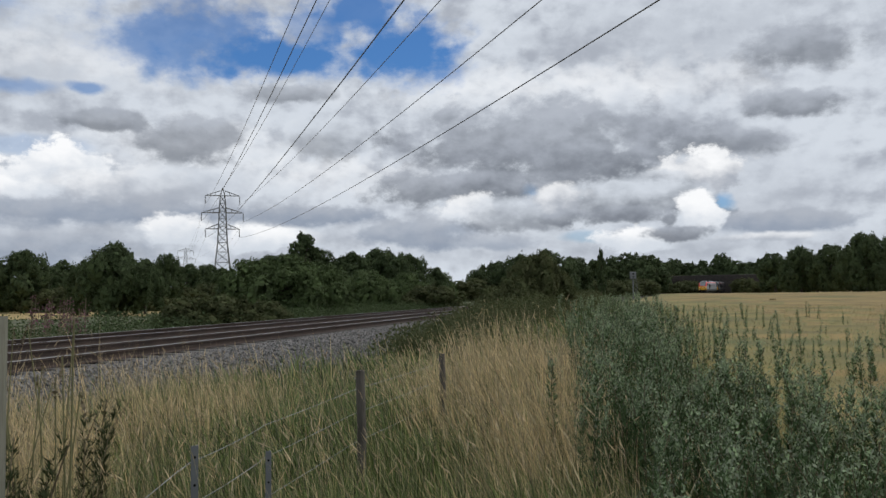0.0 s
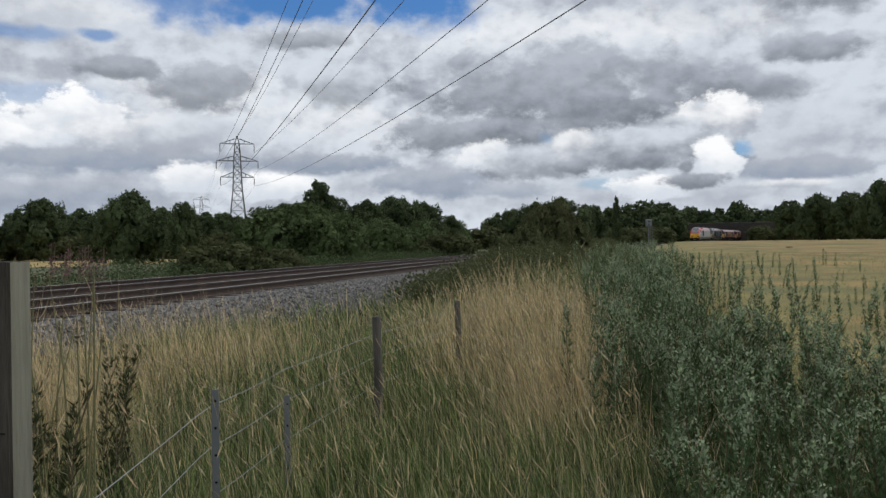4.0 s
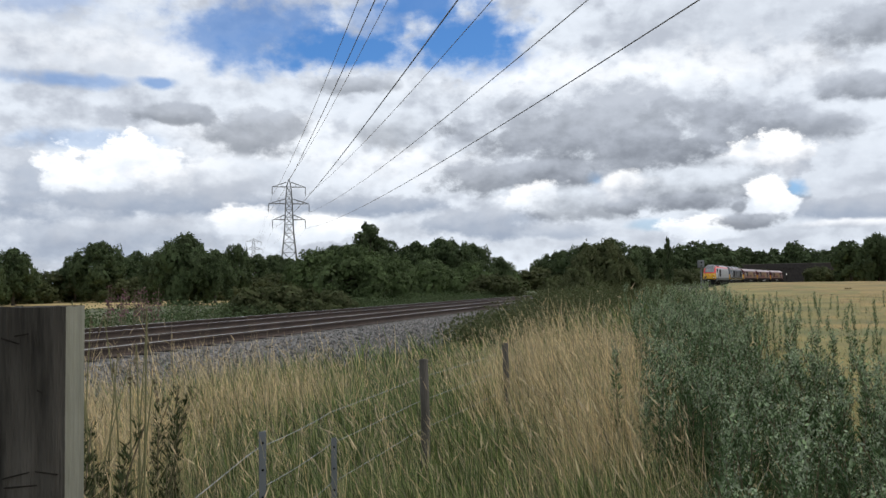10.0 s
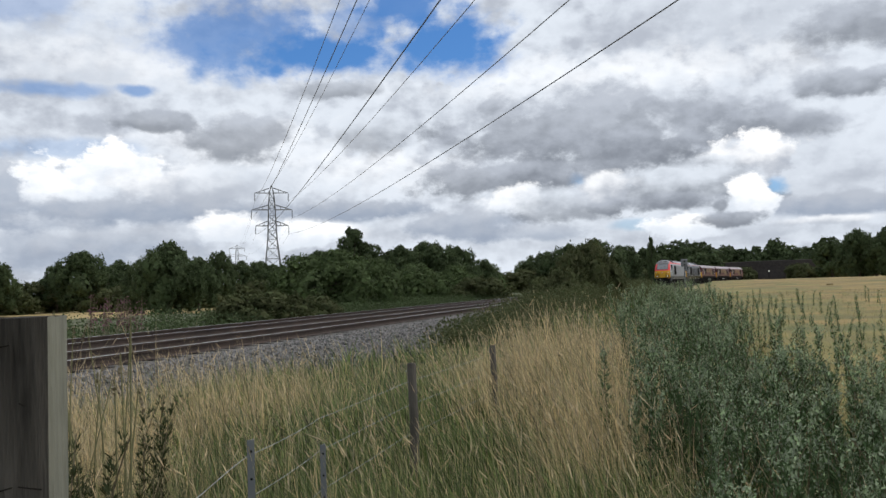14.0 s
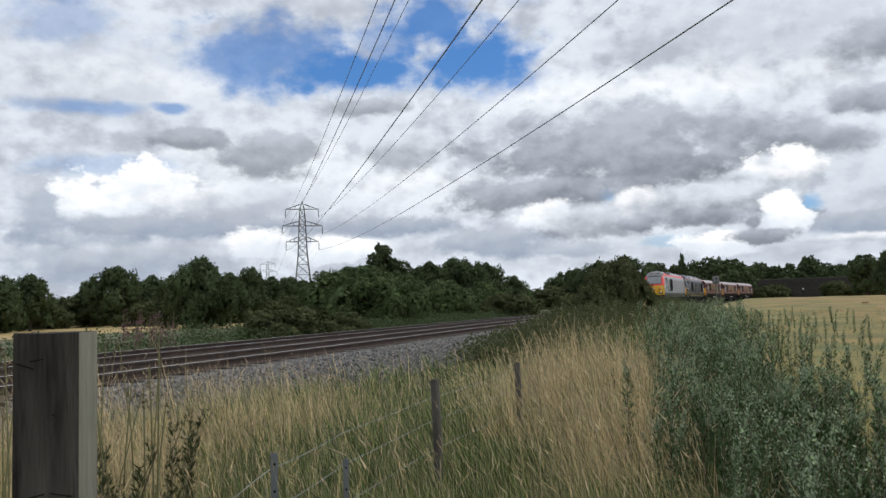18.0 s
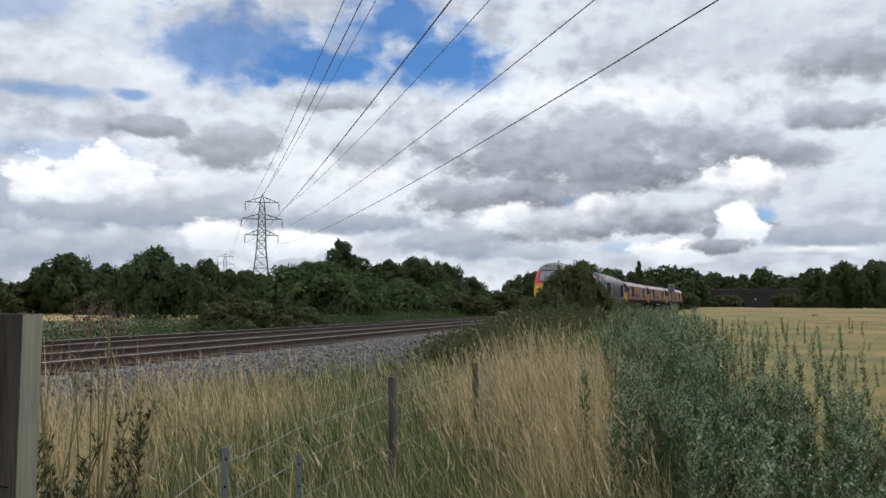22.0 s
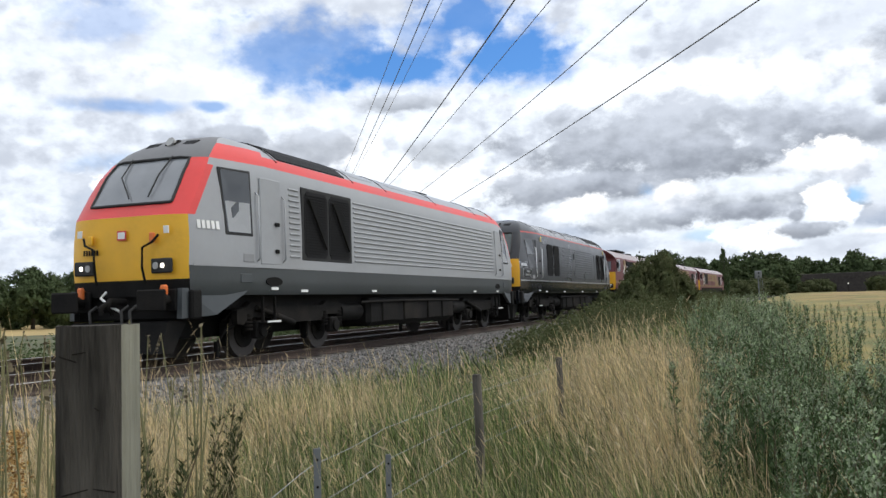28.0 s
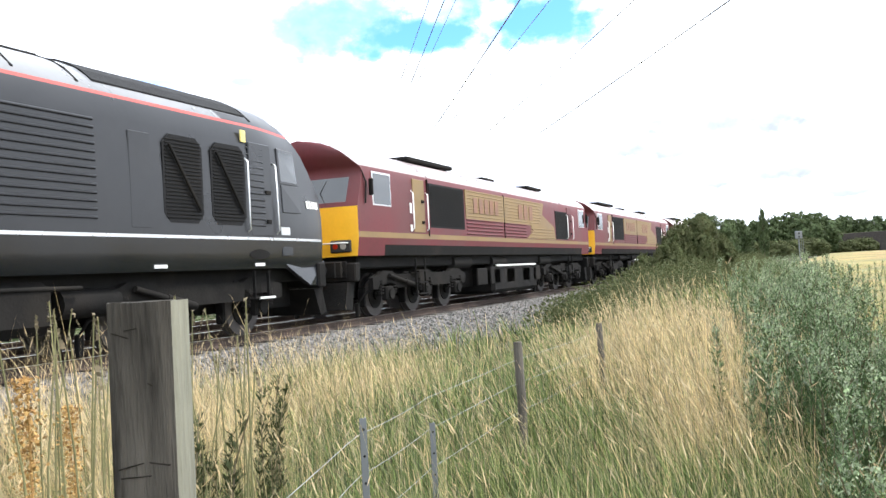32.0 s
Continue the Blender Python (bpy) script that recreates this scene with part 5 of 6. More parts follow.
def plant(kind, az, dist, el, wide=1.0, turn=0.0, base=None):
    if kind not in firsts:
        lab, cat = TREE_WORDS[kind]
        t = thing("tree" if cat == "tree" else "bush", lab, cat, "trees round the fields" if cat == "tree" else "scrub along the line")
        tm, cm = TREE_KINDS[kind]
        part("trunk", tm, BARK, t)
        part("crown", cm, None, t)
        firsts[kind] = t
        fresh = True
    else:
        fresh = False
    p = polar(az, dist)
    p.z = ground_z(p.x, p.y) - 0.1 if base is None else base
    h = 1.5 + dist * math.tan(radians(el)) - p.z
    s = h / TREE_H[kind]
    m = Matrix.Translation(p) @ Matrix.Rotation(radians(turn), 4, "Z")
    if fresh:
        ob = firsts[kind]
        ob.matrix_basis = m
    else:
        ob = firsts[kind]
        made = ob.copy()
        scene.collection.objects.link(made)
        for c in ob.children:
            cc = c.copy()
            scene.collection.objects.link(cc)
            cc.parent = made
        made.matrix_basis = m
        ob = made
    ob.scale = (s * wide, s * wide, s)
    return ob


for row in (
    # kind, bearing, distance, elevation of the top, width, turn
    ("broad", -30.0, 62, 2.90, 0.9, 20), ("round", -27.6, 66, 2.75, 0.75, 130), ("round", -33.5, 60, 3.20, 1.1, 50), ("broad", -38.0, 66, 3.00, 1.1, 10),
    ("round", -22.8, 72, 3.20, 0.80, 0), ("round", -24.2, 76, 2.30, 0.70, 70), ("ragged", -20.6, 84, 2.65, 0.9, 70), ("round", -21.4, 80, 2.2, 0.9, 160),
    ("broad", -17.7, 56, 3.70, 0.74, 40), ("round", -15.8, 60, 2.7, 0.7, 120), ("round", -19.2, 60, 2.6, 0.7, 200), ("round", -14.5, 74, 3.05, 0.55, 20),
    ("ragged", -13.2, 88, 2.40, 1.0, 30), ("round", -12.0, 92, 2.30, 0.9, 90), ("ragged", -10.9, 86, 2.10, 0.9, 140),
    ("willow", -9.2, 54, 2.45, 0.95, 0), ("willow", -7.0, 52, 2.75, 0.95, 75), ("willow", -4.4, 56, 2.10, 0.85, 150),
    ("tall", -5.8, 76, 4.25, 0.85, 20), ("round", -8.0, 82, 2.95, 0.9, 160), ("round", -5.0, 80, 3.35, 0.9, 210), ("round", -2.6, 78, 3.15, 0.9, 300), ("broad", -0.6, 80, 3.30, 0.80, 250), ("round", 1.2, 84, 2.95, 0.8, 300), ("round", 2.9, 90, 2.00, 0.75, 30), ("willow", 3.4, 95, 1.50, 0.7, 60),
    ("willow", -1.6, 68, 1.70, 1.1, 200), ("willow", 1.0, 76, 1.50, 1.0, 20),
    ("round", 5.8, 130, 1.80, 0.8, 10), ("broad", 7.0, 132, 2.30, 0.8, 60), ("round", 8.7, 128, 2.85, 0.85, 110), ("broad", 10.4, 126, 3.05, 0.85, 160), ("round", 12.2, 134, 2.60, 0.85, 210), ("tall", 14.0, 180, 2.95, 0.30, 0),
    ("far_round", 13.4, 250, 2.3, 1.0, 10), ("far_round", 14.6, 262, 2.40, 0.9, 40), ("far_broad", 15.8, 270, 2.68, 0.9, 90), ("far_round", 17.2, 276, 2.58, 0.9, 140), ("far_broad", 18.6, 345, 2.20, 0.9, 190), ("far_round", 19.6, 350, 1.98, 0.9, 230), ("far_broad", 21.6, 345, 2.48, 0.66, 20), ("far_broad", 23.2, 337, 1.78, 1.0, 70),
    ("far_round", 24.8, 220, 2.50, 0.9, 120), ("broad", 26.3, 190, 2.88, 0.7, 170), ("round", 28.0, 186, 2.98, 0.8, 210), ("broad", 30.0, 150, 3.60, 0.7, 220), ("round", 31.8, 190, 2.78, 1.0, 250), ("tall", 33.5, 160, 3.58, 1.0, 250), ("far_round", 36.0, 190, 2.78, 1.2, 10), ("far_broad", 40.0, 180, 2.78, 1.2, 50), ("far_round", 45.0, 180, 2.78, 1.3, 90),
    ("far_round", 20.4, 347, 2.10, 1.0, 20), ("far_broad", 22.4, 341, 2.03, 0.9, 260), ("far_round", 23.9, 337, 2.13, 1.0, 15), ("far_round", 16.4, 266, 2.38, 1.0, 95), ("far_round", 20.6, 337, 1.68, 1.2, 20), ("far_round", 22.6, 337, 1.58, 1.2, 60), ("far_round", 24.2, 315, 1.68, 1.3, 140), ("far_round", 27.2, 215, 1.98, 1.2, 10), ("far_round", 29.2, 200, 1.88, 1.2, 10),
):
    plant(*row)
for k, az in enumerate(range(-40, 48, 2)):      # scrub that closes the foot of the tree line
    if az < 3:
        plant("scrub", az + 0.5, 72 + 5 * (k % 3), 0.45 + 0.25 * (k % 4), 1.4, 47 * k)
    else:
        plant("scrub", az + 0.3, (118 if az < 12 else 248 if az < 18 else 318) + 6 * (k % 3), 0.75 + 0.2 * (k % 3), 1.6, 47 * k)
# the bush between verge and line that hides the passing convoy
plant("thicket", 9.9, 44, 2.85, 0.56, 30)
plant("thicket", 9.0, 43, 2.2, 0.55, 200)
plant("thicket", 11.0, 45, 1.7, 0.50, 130)
plant("scrub", 8.0, 40, 1.2, 0.50, 250)
plant("scrub", 6.6, 38, 0.5, 0.55, 20)
for k in range(9):      # growth over the bridge's flanks
    plant("scrub", (18.3 + 0.6 * k) if k < 3 else 21.2 + 0.6 * k, 282 + 3 * (k % 3), 0.55 + 0.10 * (k % 4), 1.2, 53 * k)
for k in range(3):
    plant("scrub", 13.8 + 0.75 * k, 204, 0.85, 1.3, 71 * k)
plant("scrub", -13.0, 36, 0.10, 1.1, 10)
plant("scrub", -11.0, 37, 0.20, 1.2, 60)
plant("scrub", -8.5, 39, -0.2, 1.2, 100)


# ---- pylons and cables ----
PYL_H = 27.0


def build_pylon():
    py = thing("pylon", "grey lattice steel electricity pylon with three pairs of arms", "pylon", "pylons")
    g = Geo()
    half = lambda z: np.interp(z, [0, 14.5, 22, 25, 27], [2.6, 1.05, 0.75, 0.55, 0.05])
    lev = [0, 3.6, 6.8, 9.6, 12.0, 14.2, 16.2, 18.0, 19.8, 21.6, 23.4, 25.2]
    for sx in (-1, 1):
        for sy in (-1, 1):
            part("leg", Geo().tube([(sx * half(z), sy * half(z), z) for z in lev + [27.0]], 0.11, 5), PYLON, py)
    for i in range(len(lev) - 1):
        a, b = lev[i], lev[i + 1]
        ha, hb = half(a), half(b)
        for k in range(4):
            c, s = ((-1, -1), (1, -1)), ((1, -1), (1, 1))
            q = [(-1, -1), (1, -1), (1, 1), (-1, 1)]
            p, r_ = q[k], q[(k + 1) % 4]
            g.cyl((p[0] * ha, p[1] * ha, a), (r_[0] * hb, r_[1] * hb, b), 0.05, 4)
            g.cyl((r_[0] * ha, r_[1] * ha, a), (p[0] * hb, p[1] * hb, b), 0.05, 4)
            g.cyl((p[0] * hb, p[1] * hb, b), (r_[0] * hb, r_[1] * hb, b), 0.045, 4)
    part("bracing", g, PYLON, py)
    for z, w in ((25.2, 3.9), (21.2, 4.75), (17.4, 3.85)):
        for s in (-1, 1):
            h0 = half(z)
            g = Geo()
            tip = (s * w, 0, z)
            for sy in (-1, 1):
                g.cyl((s * h0, sy * h0, z), tip, 0.07, 4)
                g.cyl((s * h0, sy * h0, z + 1.15), tip, 0.06, 4)
                for t in (0.33, 0.66):
                    x = s * (h0 + (w - h0) * t)
                    g.cyl((x, sy * h0 * (1 - t), z), (x, sy * h0 * (1 - t), z + 1.15 * (1 - t)), 0.04, 4)
            arm = part("cross_arm", g, PYLON, py)
            ins = Geo().cyl((s * w, 0, z), (s * w, 0, z - 2.0), 0.05, 6)
            for k in range(12):
                ins.cyl((s * w, 0, z - 0.3 - 0.13 * k), (s * w, 0, z - 0.36 - 0.13 * k), 0.13, 8)
            part("insulator_string", ins, PYLON, arm)
    return py


LINE_AZ = -14.0
pyl_at = polar(-11.05, 205.0)
ld = Vector((math.sin(radians(LINE_AZ)), math.cos(radians(LINE_AZ)), 0))
lr = Vector((ld.y, -ld.x, 0))
py1 = build_pylon()
py1.matrix_basis = Matrix.Translation(pyl_at) @ Matrix.Rotation(-radians(LINE_AZ), 4, "Z")
tail = pyl_at - ld * 330
py2 = copy_thing(py1, Matrix.Translation(polar(-13.35, 455.0, 0.0)) @ Matrix.Rotation(radians(13), 4, "Z"))
py3 = copy_thing(py1, Matrix.Translation(tail) @ Matrix.Rotation(-radians(LINE_AZ), 4, "Z"))
for side_, z, sag in ((3.85, 15.4, 4.8), (4.75, 19.2, 4.8), (3.9, 23.2, 4.8), (-3.85, 15.4, 4.8), (-4.75, 19.2, 4.8), (-3.9, 23.2, 4.8), (0.0, 27.0, 4.2)):
    a, b = pyl_at + lr * side_ + Vector((0, 0, z)), tail + lr * side_ + Vector((0, 0, z))
    pts = []
    for k in range(61):
        t = k / 60
        pts.append(a.lerp(b, t) - Vector((0, 0, 4 * sag * t * (1 - t))))
    w = part("power_cable", Geo().tube(pts, 0.025, 8, smooth=True), CABLE, None)
    tagged(w, "dark overhead power cable sagging between pylons", "cable", "overhead power cables")
    far = py2.matrix_basis.translation + lr * side_ + Vector((0, 0, z))
    w = part("power_cable", Geo().tube([a.lerp(far, k / 30) - Vector((0, 0, 4 * 5.0 * k / 30 * (1 - k / 30))) for k in range(31)], 0.014, 5), CABLE, None)
    tagged(w, "dark overhead power cable sagging between pylons", "cable", "overhead power cables")


# ---- road bridge over the line, signal ----
def build_bridge():
    c = polar(21.6, 303.0, 1.2)
    th = -radians(26.0)
    br = thing("road_bridge", "dark brick road bridge with a low arched parapet over the railway", "bridge", at=Matrix.Translation(c) @ Matrix.Rotation(th, 4, "Z"))
    top = lambda x: 5.35 + 0.35 * (1 - (x / 24.0) ** 2)
    xs = [-24 + 2 * k for k in range(25)]
    g = Geo()
    for y0, y1 in ((-3.2, -2.8), (2.8, 3.2)):
        vs = [(x, y, z) for x in xs for y, z in ((y0, 4.2), (y1, 4.2), (y1, top(x)), (y0, top(x)))]
        fs = [(4 * i + k, 4 * i + (k + 1) % 4, 4 * i + 4 + (k + 1) % 4, 4 * i + 4 + k) for i in range(24) for k in range(4)] + [(0, 1, 2, 3), (99, 98, 97, 96)]
        g.add(vs, fs)
    part("parapet", g, BRICK, br)
    g = Geo()
    for x in [-23 + 2 * k for k in range(24)]:
        g.box((x, -3.0, top(x) + 0.06), (1.98, 0.56, 0.14), 0.02)
    part("coping", g, mat("pale_coping_stone", (0.10, 0.092, 0.088), 0.9, vary=0.2, scale=2, grain=12, bump=0.3), br)
    part("coping_line", Geo().box((0, 3.0, 5.3), (47, 0.2, 0.1)), BRICK, br)
    part("deck", Geo().box((0, 0, 4.15), (48, 5.6, 0.5), 0.02), BRICK, br)
    for x0, x1 in ((-24, -14.5), (-5.5, 3.0), (12.0, 24)):
        part("pier", Geo().box(((x0 + x1) / 2, 0, 1.9), (x1 - x0, 6.0, 4.6), 0.05), BRICK, br)
    for xc, hw in ((-10.0, 4.6), (7.5, 4.6)):
        g = Geo()
        n = 14
        vs = []
        for k in range(n + 1):
            a = math.pi * k / n
            x, z = xc + hw * math.cos(a), 1.6 + 2.1 * math.sin(a)
            vs += [(x, -3.0, z), (x, 3.0, z), (x, 3.0, 4.3), (x, -3.0, 4.3)]
        fs = []
        for k in range(n):
            o = 4 * k
            fs += [(o, o + 1, o + 5, o + 4), (o + 3, o, o + 4, o + 7), (o + 1, o + 2, o + 6, o + 5)]
        g.add(vs, fs)
        part("arch", g, BRICK, br)
    return br


build_bridge()


def build_signal():
    p = polar(16.05, 118.0)
    sg = thing("railway_signal", "grey railway signal post with a boxy head", "signal", at=Matrix.Translation((p.x, p.y, 0.3)))
    part("post", Geo().cyl((0, 0, 0), (0, 0, 3.4), 0.085, 12), PYLON, sg)
    hd = part("signal_head", Geo().box((0, 0, 3.5), (0.85, 0.3, 1.0), 0.06).box((0, -0.2, 3.2), (0.5, 0.12, 0.05), 0.01), PYLON, sg)
    for z in (3.25, 3.7):
        part("lens", Geo().cyl((0, -0.14, z), (0, -0.22, z), 0.12, 12), RUBBER, hd)
    part("ladder", Geo().box((0.3, 0.1, 1.5), (0.04, 0.04, 3.0)).box((0.55, 0.1, 1.5), (0.04, 0.04, 3.0)), PYLON, sg)


build_signal()


def build_far_signal():
    p = polar(21.15, 285.0)
    sg = thing("ground_signal", "small dark lineside signal with a lit white lens", "signal", at=Matrix.Translation((p.x, p.y, 0.5)))
    part("post", Geo().cyl((0, 0, -0.3), (0, 0, 2.6), 0.08, 10), UNDER, sg)
    hd = part("signal_head", Geo().box((0, 0, 2.9), (0.6, 0.3, 0.9), 0.05), RUBBER, sg)
    part("lens", Geo().cyl((0, -0.15, 2.9), (0, -0.2, 2.9), 0.10, 14), LAMP, hd, "lit white lens")
    p = polar(24.6, 78.0)
    b = thing("straw_bale", "small weathered straw bale lying in the wheat field", "bale", at=Matrix.Translation((p.x, p.y, ground_z(p.x, p.y) - 0.05)) @ Matrix.Rotation(0.4, 4, "Z"))
    part("bale", Geo().box((0, 0, 0.22), (0.46, 0.4, 0.42), 0.06), mat("brown_straw", (0.24, 0.18, 0.08), 0.95, vary=0.35, scale=6, grain=50, bump=0.8), b)
    for x in (-0.12, 0.12):
        part("twine", Geo().box((x, 0, 0.22), (0.015, 0.406, 0.426), 0.06), STALK, b)


build_far_signal()


# ---- fence ----
def build_fence():
    # square strainer post close to the camera
    pa = thing("fence_post", "weathered square timber gate post, one side lichened and coloured paler as if lit", "fence post", "fence posts", at=Matrix.Translation((POST[0], POST[1], -0.2)) @ Matrix.Rotation(radians(POST[2]), 4, "Z"))
    w = POST[3]
    h = POST[4] + 0.2
    r = np.random.default_rng(5)
    g = Geo()
    n, lv = 28, 26
    vs = []
    for i in range(lv + 1):
        z = h * i / lv
        for k in range(n):
            s = 4 * k / n
            e, t = int(s), (s % 1) * 2 - 1
            x, y = ((t, -1), (1, t), (-t, 1), (-1, -t))[e]
            cr = 1 - 0.06 * (abs(x) * abs(y)) ** 6
            crack = -0.035 * max(0, noise.noise(Vector((x * 6 + 3, y * 6, z * 0.5)))) + 0.01 * noise.noise(Vector((x * 3, y * 3, z * 4)))
            q = w / 2 * (cr + crack)
            zz = z + (0.004 * noise.noise(Vector((x * 2, y * 2, 5))) if i == lv else 0)
            vs.append((x * q, y * q, zz))
    fs = [(i * n + k, i * n + (k + 1) % n, (i + 1) * n + (k + 1) % n, (i + 1) * n + k) for i in range(lv) for k in range(n)]
    g.add(vs, fs)
    g.add([vs[lv * n + k] for k in range(n)], [tuple(range(n))])
    me = g.mesh("post")
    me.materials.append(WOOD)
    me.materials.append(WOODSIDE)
    # the right-hand face takes the paler colour: lichen plus painted-in light
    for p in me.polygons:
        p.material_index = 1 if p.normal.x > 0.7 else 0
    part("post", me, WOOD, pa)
    part("staple", Geo().tube([(w / 2 + 0.004, -0.02, 0.95), (w / 2 + 0.02, 0, 0.95), (w / 2 + 0.004, 0.02, 0.95)], 0.004, 6), GALV, pa)
    for x, dz, ln, tilt in ((-0.045, 0.075, 0.06, 0.35), (-0.02, 0.062, 0.045, -0.15), (-0.03, 0.375, 0.085, -0.22), (0.035, 0.372, 0.07, 0.18), (-0.02, 0.40, 0.10, -0.05), (0.02, 0.19, 0.02, 0.5)):
        part("split", Geo().box((x, -w / 2 + 0.0008, h - dz), (ln * 0.7, 0.005, 0.003), 0.001, Matrix.Rotation(tilt, 3, "Y")), CRACK, pa, "dark crack in the wood")
    for (x, y, top, rad) in WOODPOSTS:
        t = thing("fence_post", "slim weathered round timber fence post in long grass", "fence post", "fence posts", at=Matrix.Translation((x, y, 0)))
        part("post", Geo().tube([(0, 0, -0.3), (0.01, 0, top * 0.5), (0.0, 0.01, top - 0.01), (0, 0.01, top)], [rad, rad * 0.97, rad * 0.95, rad * 0.8], 12), ROUNDPOST, t)
        part("staple", Geo().tube([(-rad, -0.01, top - 0.06), (-rad - 0.01, 0, top - 0.06), (-rad, 0.012, top - 0.06)], 0.003, 5), GALV, t)
    for (x, y, top) in STAKES:
        t = thing("fence_stake", "thin grey galvanised steel fence stake", "fence stake", "fence stakes", at=Matrix.Translation((x, y, 0)) @ Matrix.Rotation(radians(20), 4, "Z"))
        part("stake", Geo().box((0, 0, top / 2 - 0.15), (0.032, 0.006, top + 0.3), 0.001).box((0.013, 0.014, top / 2 - 0.15), (0.006, 0.028, top + 0.3), 0.001), PYLON, t)
        for k in range(6):
            part("bolt", Geo().cyl((0, -0.003, top - 0.05 - 0.12 * k), (0, -0.006, top - 0.05 - 0.12 * k), 0.006, 8), UNDER, t)
    # wires
    ends = [(POST[0] + 0.08, POST[1], 0)] + [(x, y, 0) for x, y, *_ in sorted([s[:2] for s in STAKES] + [p[:2] for p in WOODPOSTS], key=lambda q: q[1])]
    for hgt in (0.80, 0.62, 0.40):
        pts = []
        for i in range(len(ends) - 1):
            a, b = Vector(ends[i]), Vector(ends[i + 1])
            for k in range(8):
                t = k / 8
                pts.append(a.lerp(b, t) + Vector((-0.02, 0, hgt - 0.02 * t * (1 - t) + 0.012 * noise.noise(Vector((i, t, hgt))))))
        wv = part("fence_wire", Geo().tube(pts, 0.0015, 6), GALV, None)
        tagged(wv, "slack galvanised fence wire between posts and stakes", "wire", "fence wires")


POST = (-0.985, 1.975, 8.0, 0.157, 1.475)
STAKES = [(-0.885, 3.80, 0.87), (-0.712, 4.81, 0.66)]
WOODPOSTS = [(-0.27, 6.6, 0.94, 0.036), (0.50, 9.0, 0.89, 0.034)]
build_fence()


# ---- grass, weeds and wheat ----
def blades(x, y, z, h, width, lean_dir, lean, r):
    """Bent tapering blades as three quads each."""
    n = len(x)
    base = np.stack([x, y, z], 1)
    ld_ = np.stack([np.cos(lean_dir), np.sin(lean_dir), np.zeros(n)], 1)
    sd = np.stack([-np.sin(lean_dir), np.cos(lean_dir), np.zeros(n)], 1)
    ang = r.uniform(0, math.pi, n)
    sd = sd * np.cos(ang)[:, None] + ld_ * np.sin(ang)[:, None]
    out = []
    prof = [(0.0, 1.0), (0.4, 0.85), (0.75, 0.55), (1.0, 0.08)]
    rows_ = []
    for t, wv in prof:
        c = base + np.array([0, 0, 1.0]) * (h * t * (1 - 0.18 * lean * t))[:, None] + ld_ * (h * lean * t * t)[:, None]
        rows_.append((c - sd * (width * wv / 2)[:, None], c + sd * (width * wv / 2)[:, None]))
    for (a0, b0), (a1, b1) in zip(rows_[:-1], rows_[1:]):
        out.append(np.stack([a0, b0, b1, a1], 1))
    return np.stack(out, 1).reshape(-1, 4, 3), rows_[-1][0], ld_


def island_mesh(name, q, material, per=3):
    """Quads of which each run of per forms one blade, welded along it."""
    n = len(q) // per
    q = q.reshape(n, per, 4, 3)
    v = np.concatenate([np.stack([q[:, 0, 0], q[:, 0, 1]], 1)] + [np.stack([q[:, k, 3], q[:, k, 2]], 1) for k in range(per)], 1)
    m = (per + 1) * 2
    idx = np.arange(n)[:, None, None] * m + np.array([[2 * k, 2 * k + 1, 2 * k + 3, 2 * k + 2] for k in range(per)])[None]
    me = bpy.data.meshes.new(name)
    me.vertices.add(n * m)
    me.vertices.foreach_set("co", v.astype(np.float32).reshape(-1))
    me.loops.add(n * per * 4)
    me.loops.foreach_set("vertex_index", idx.astype(np.int32).reshape(-1))
    me.polygons.add(n * per)
    me.polygons.foreach_set("loop_start", np.arange(0, n * per * 4, 4, dtype=np.int32))
    me.update(calc_edges=True)
    me.materials.append(material)
    return me


def gz(x, y):
    return np.array([ground_z(a, b) for a, b in zip(x, y)])


def strawness(x, y):
    """How dry the grass is, by place."""
    d, az = np.hypot(x, y), np.degrees(np.arctan2(x, y))
    off = x * ASIDE.x + y * ASIDE.y
    u = x * ALONG.x + y * ALONG.y
    patch = np.array([fbm(a, b, 0.6) for a, b in zip(x, y)])
    s = 0.17 + 0.42 * patch - 0.14 * np.clip((6.5 - d) / 2, 0, 1) - 0.8 * np.clip((d - 17) / 6, 0, 1)
    s += (0.80 + 0.35 * patch) * np.exp(-(((az - 8.2) / 5.6) ** 2)) * np.clip((d - 4.8) / 3.0, 0, 1)
    s += 0.75 * np.exp(-((off - 4.9) / 1.3) ** 2) * np.exp(-((u - 5.2) / 3.4) ** 2)
    s -= 0.55 * np.exp(-(((az + 3.4) / 3.0) ** 2)) * np.clip((d - 6.0) / 3, 0, 1)
    return np.clip(s, 0.05, 0.95)


def scatter(r, count, d0, d1, a0, a1):
    d = np.sqrt(r.uniform(d0 * d0, d1 * d1, count))
    a = np.radians(r.uniform(a0, a1, count))
    return d * np.sin(a), d * np.cos(a)


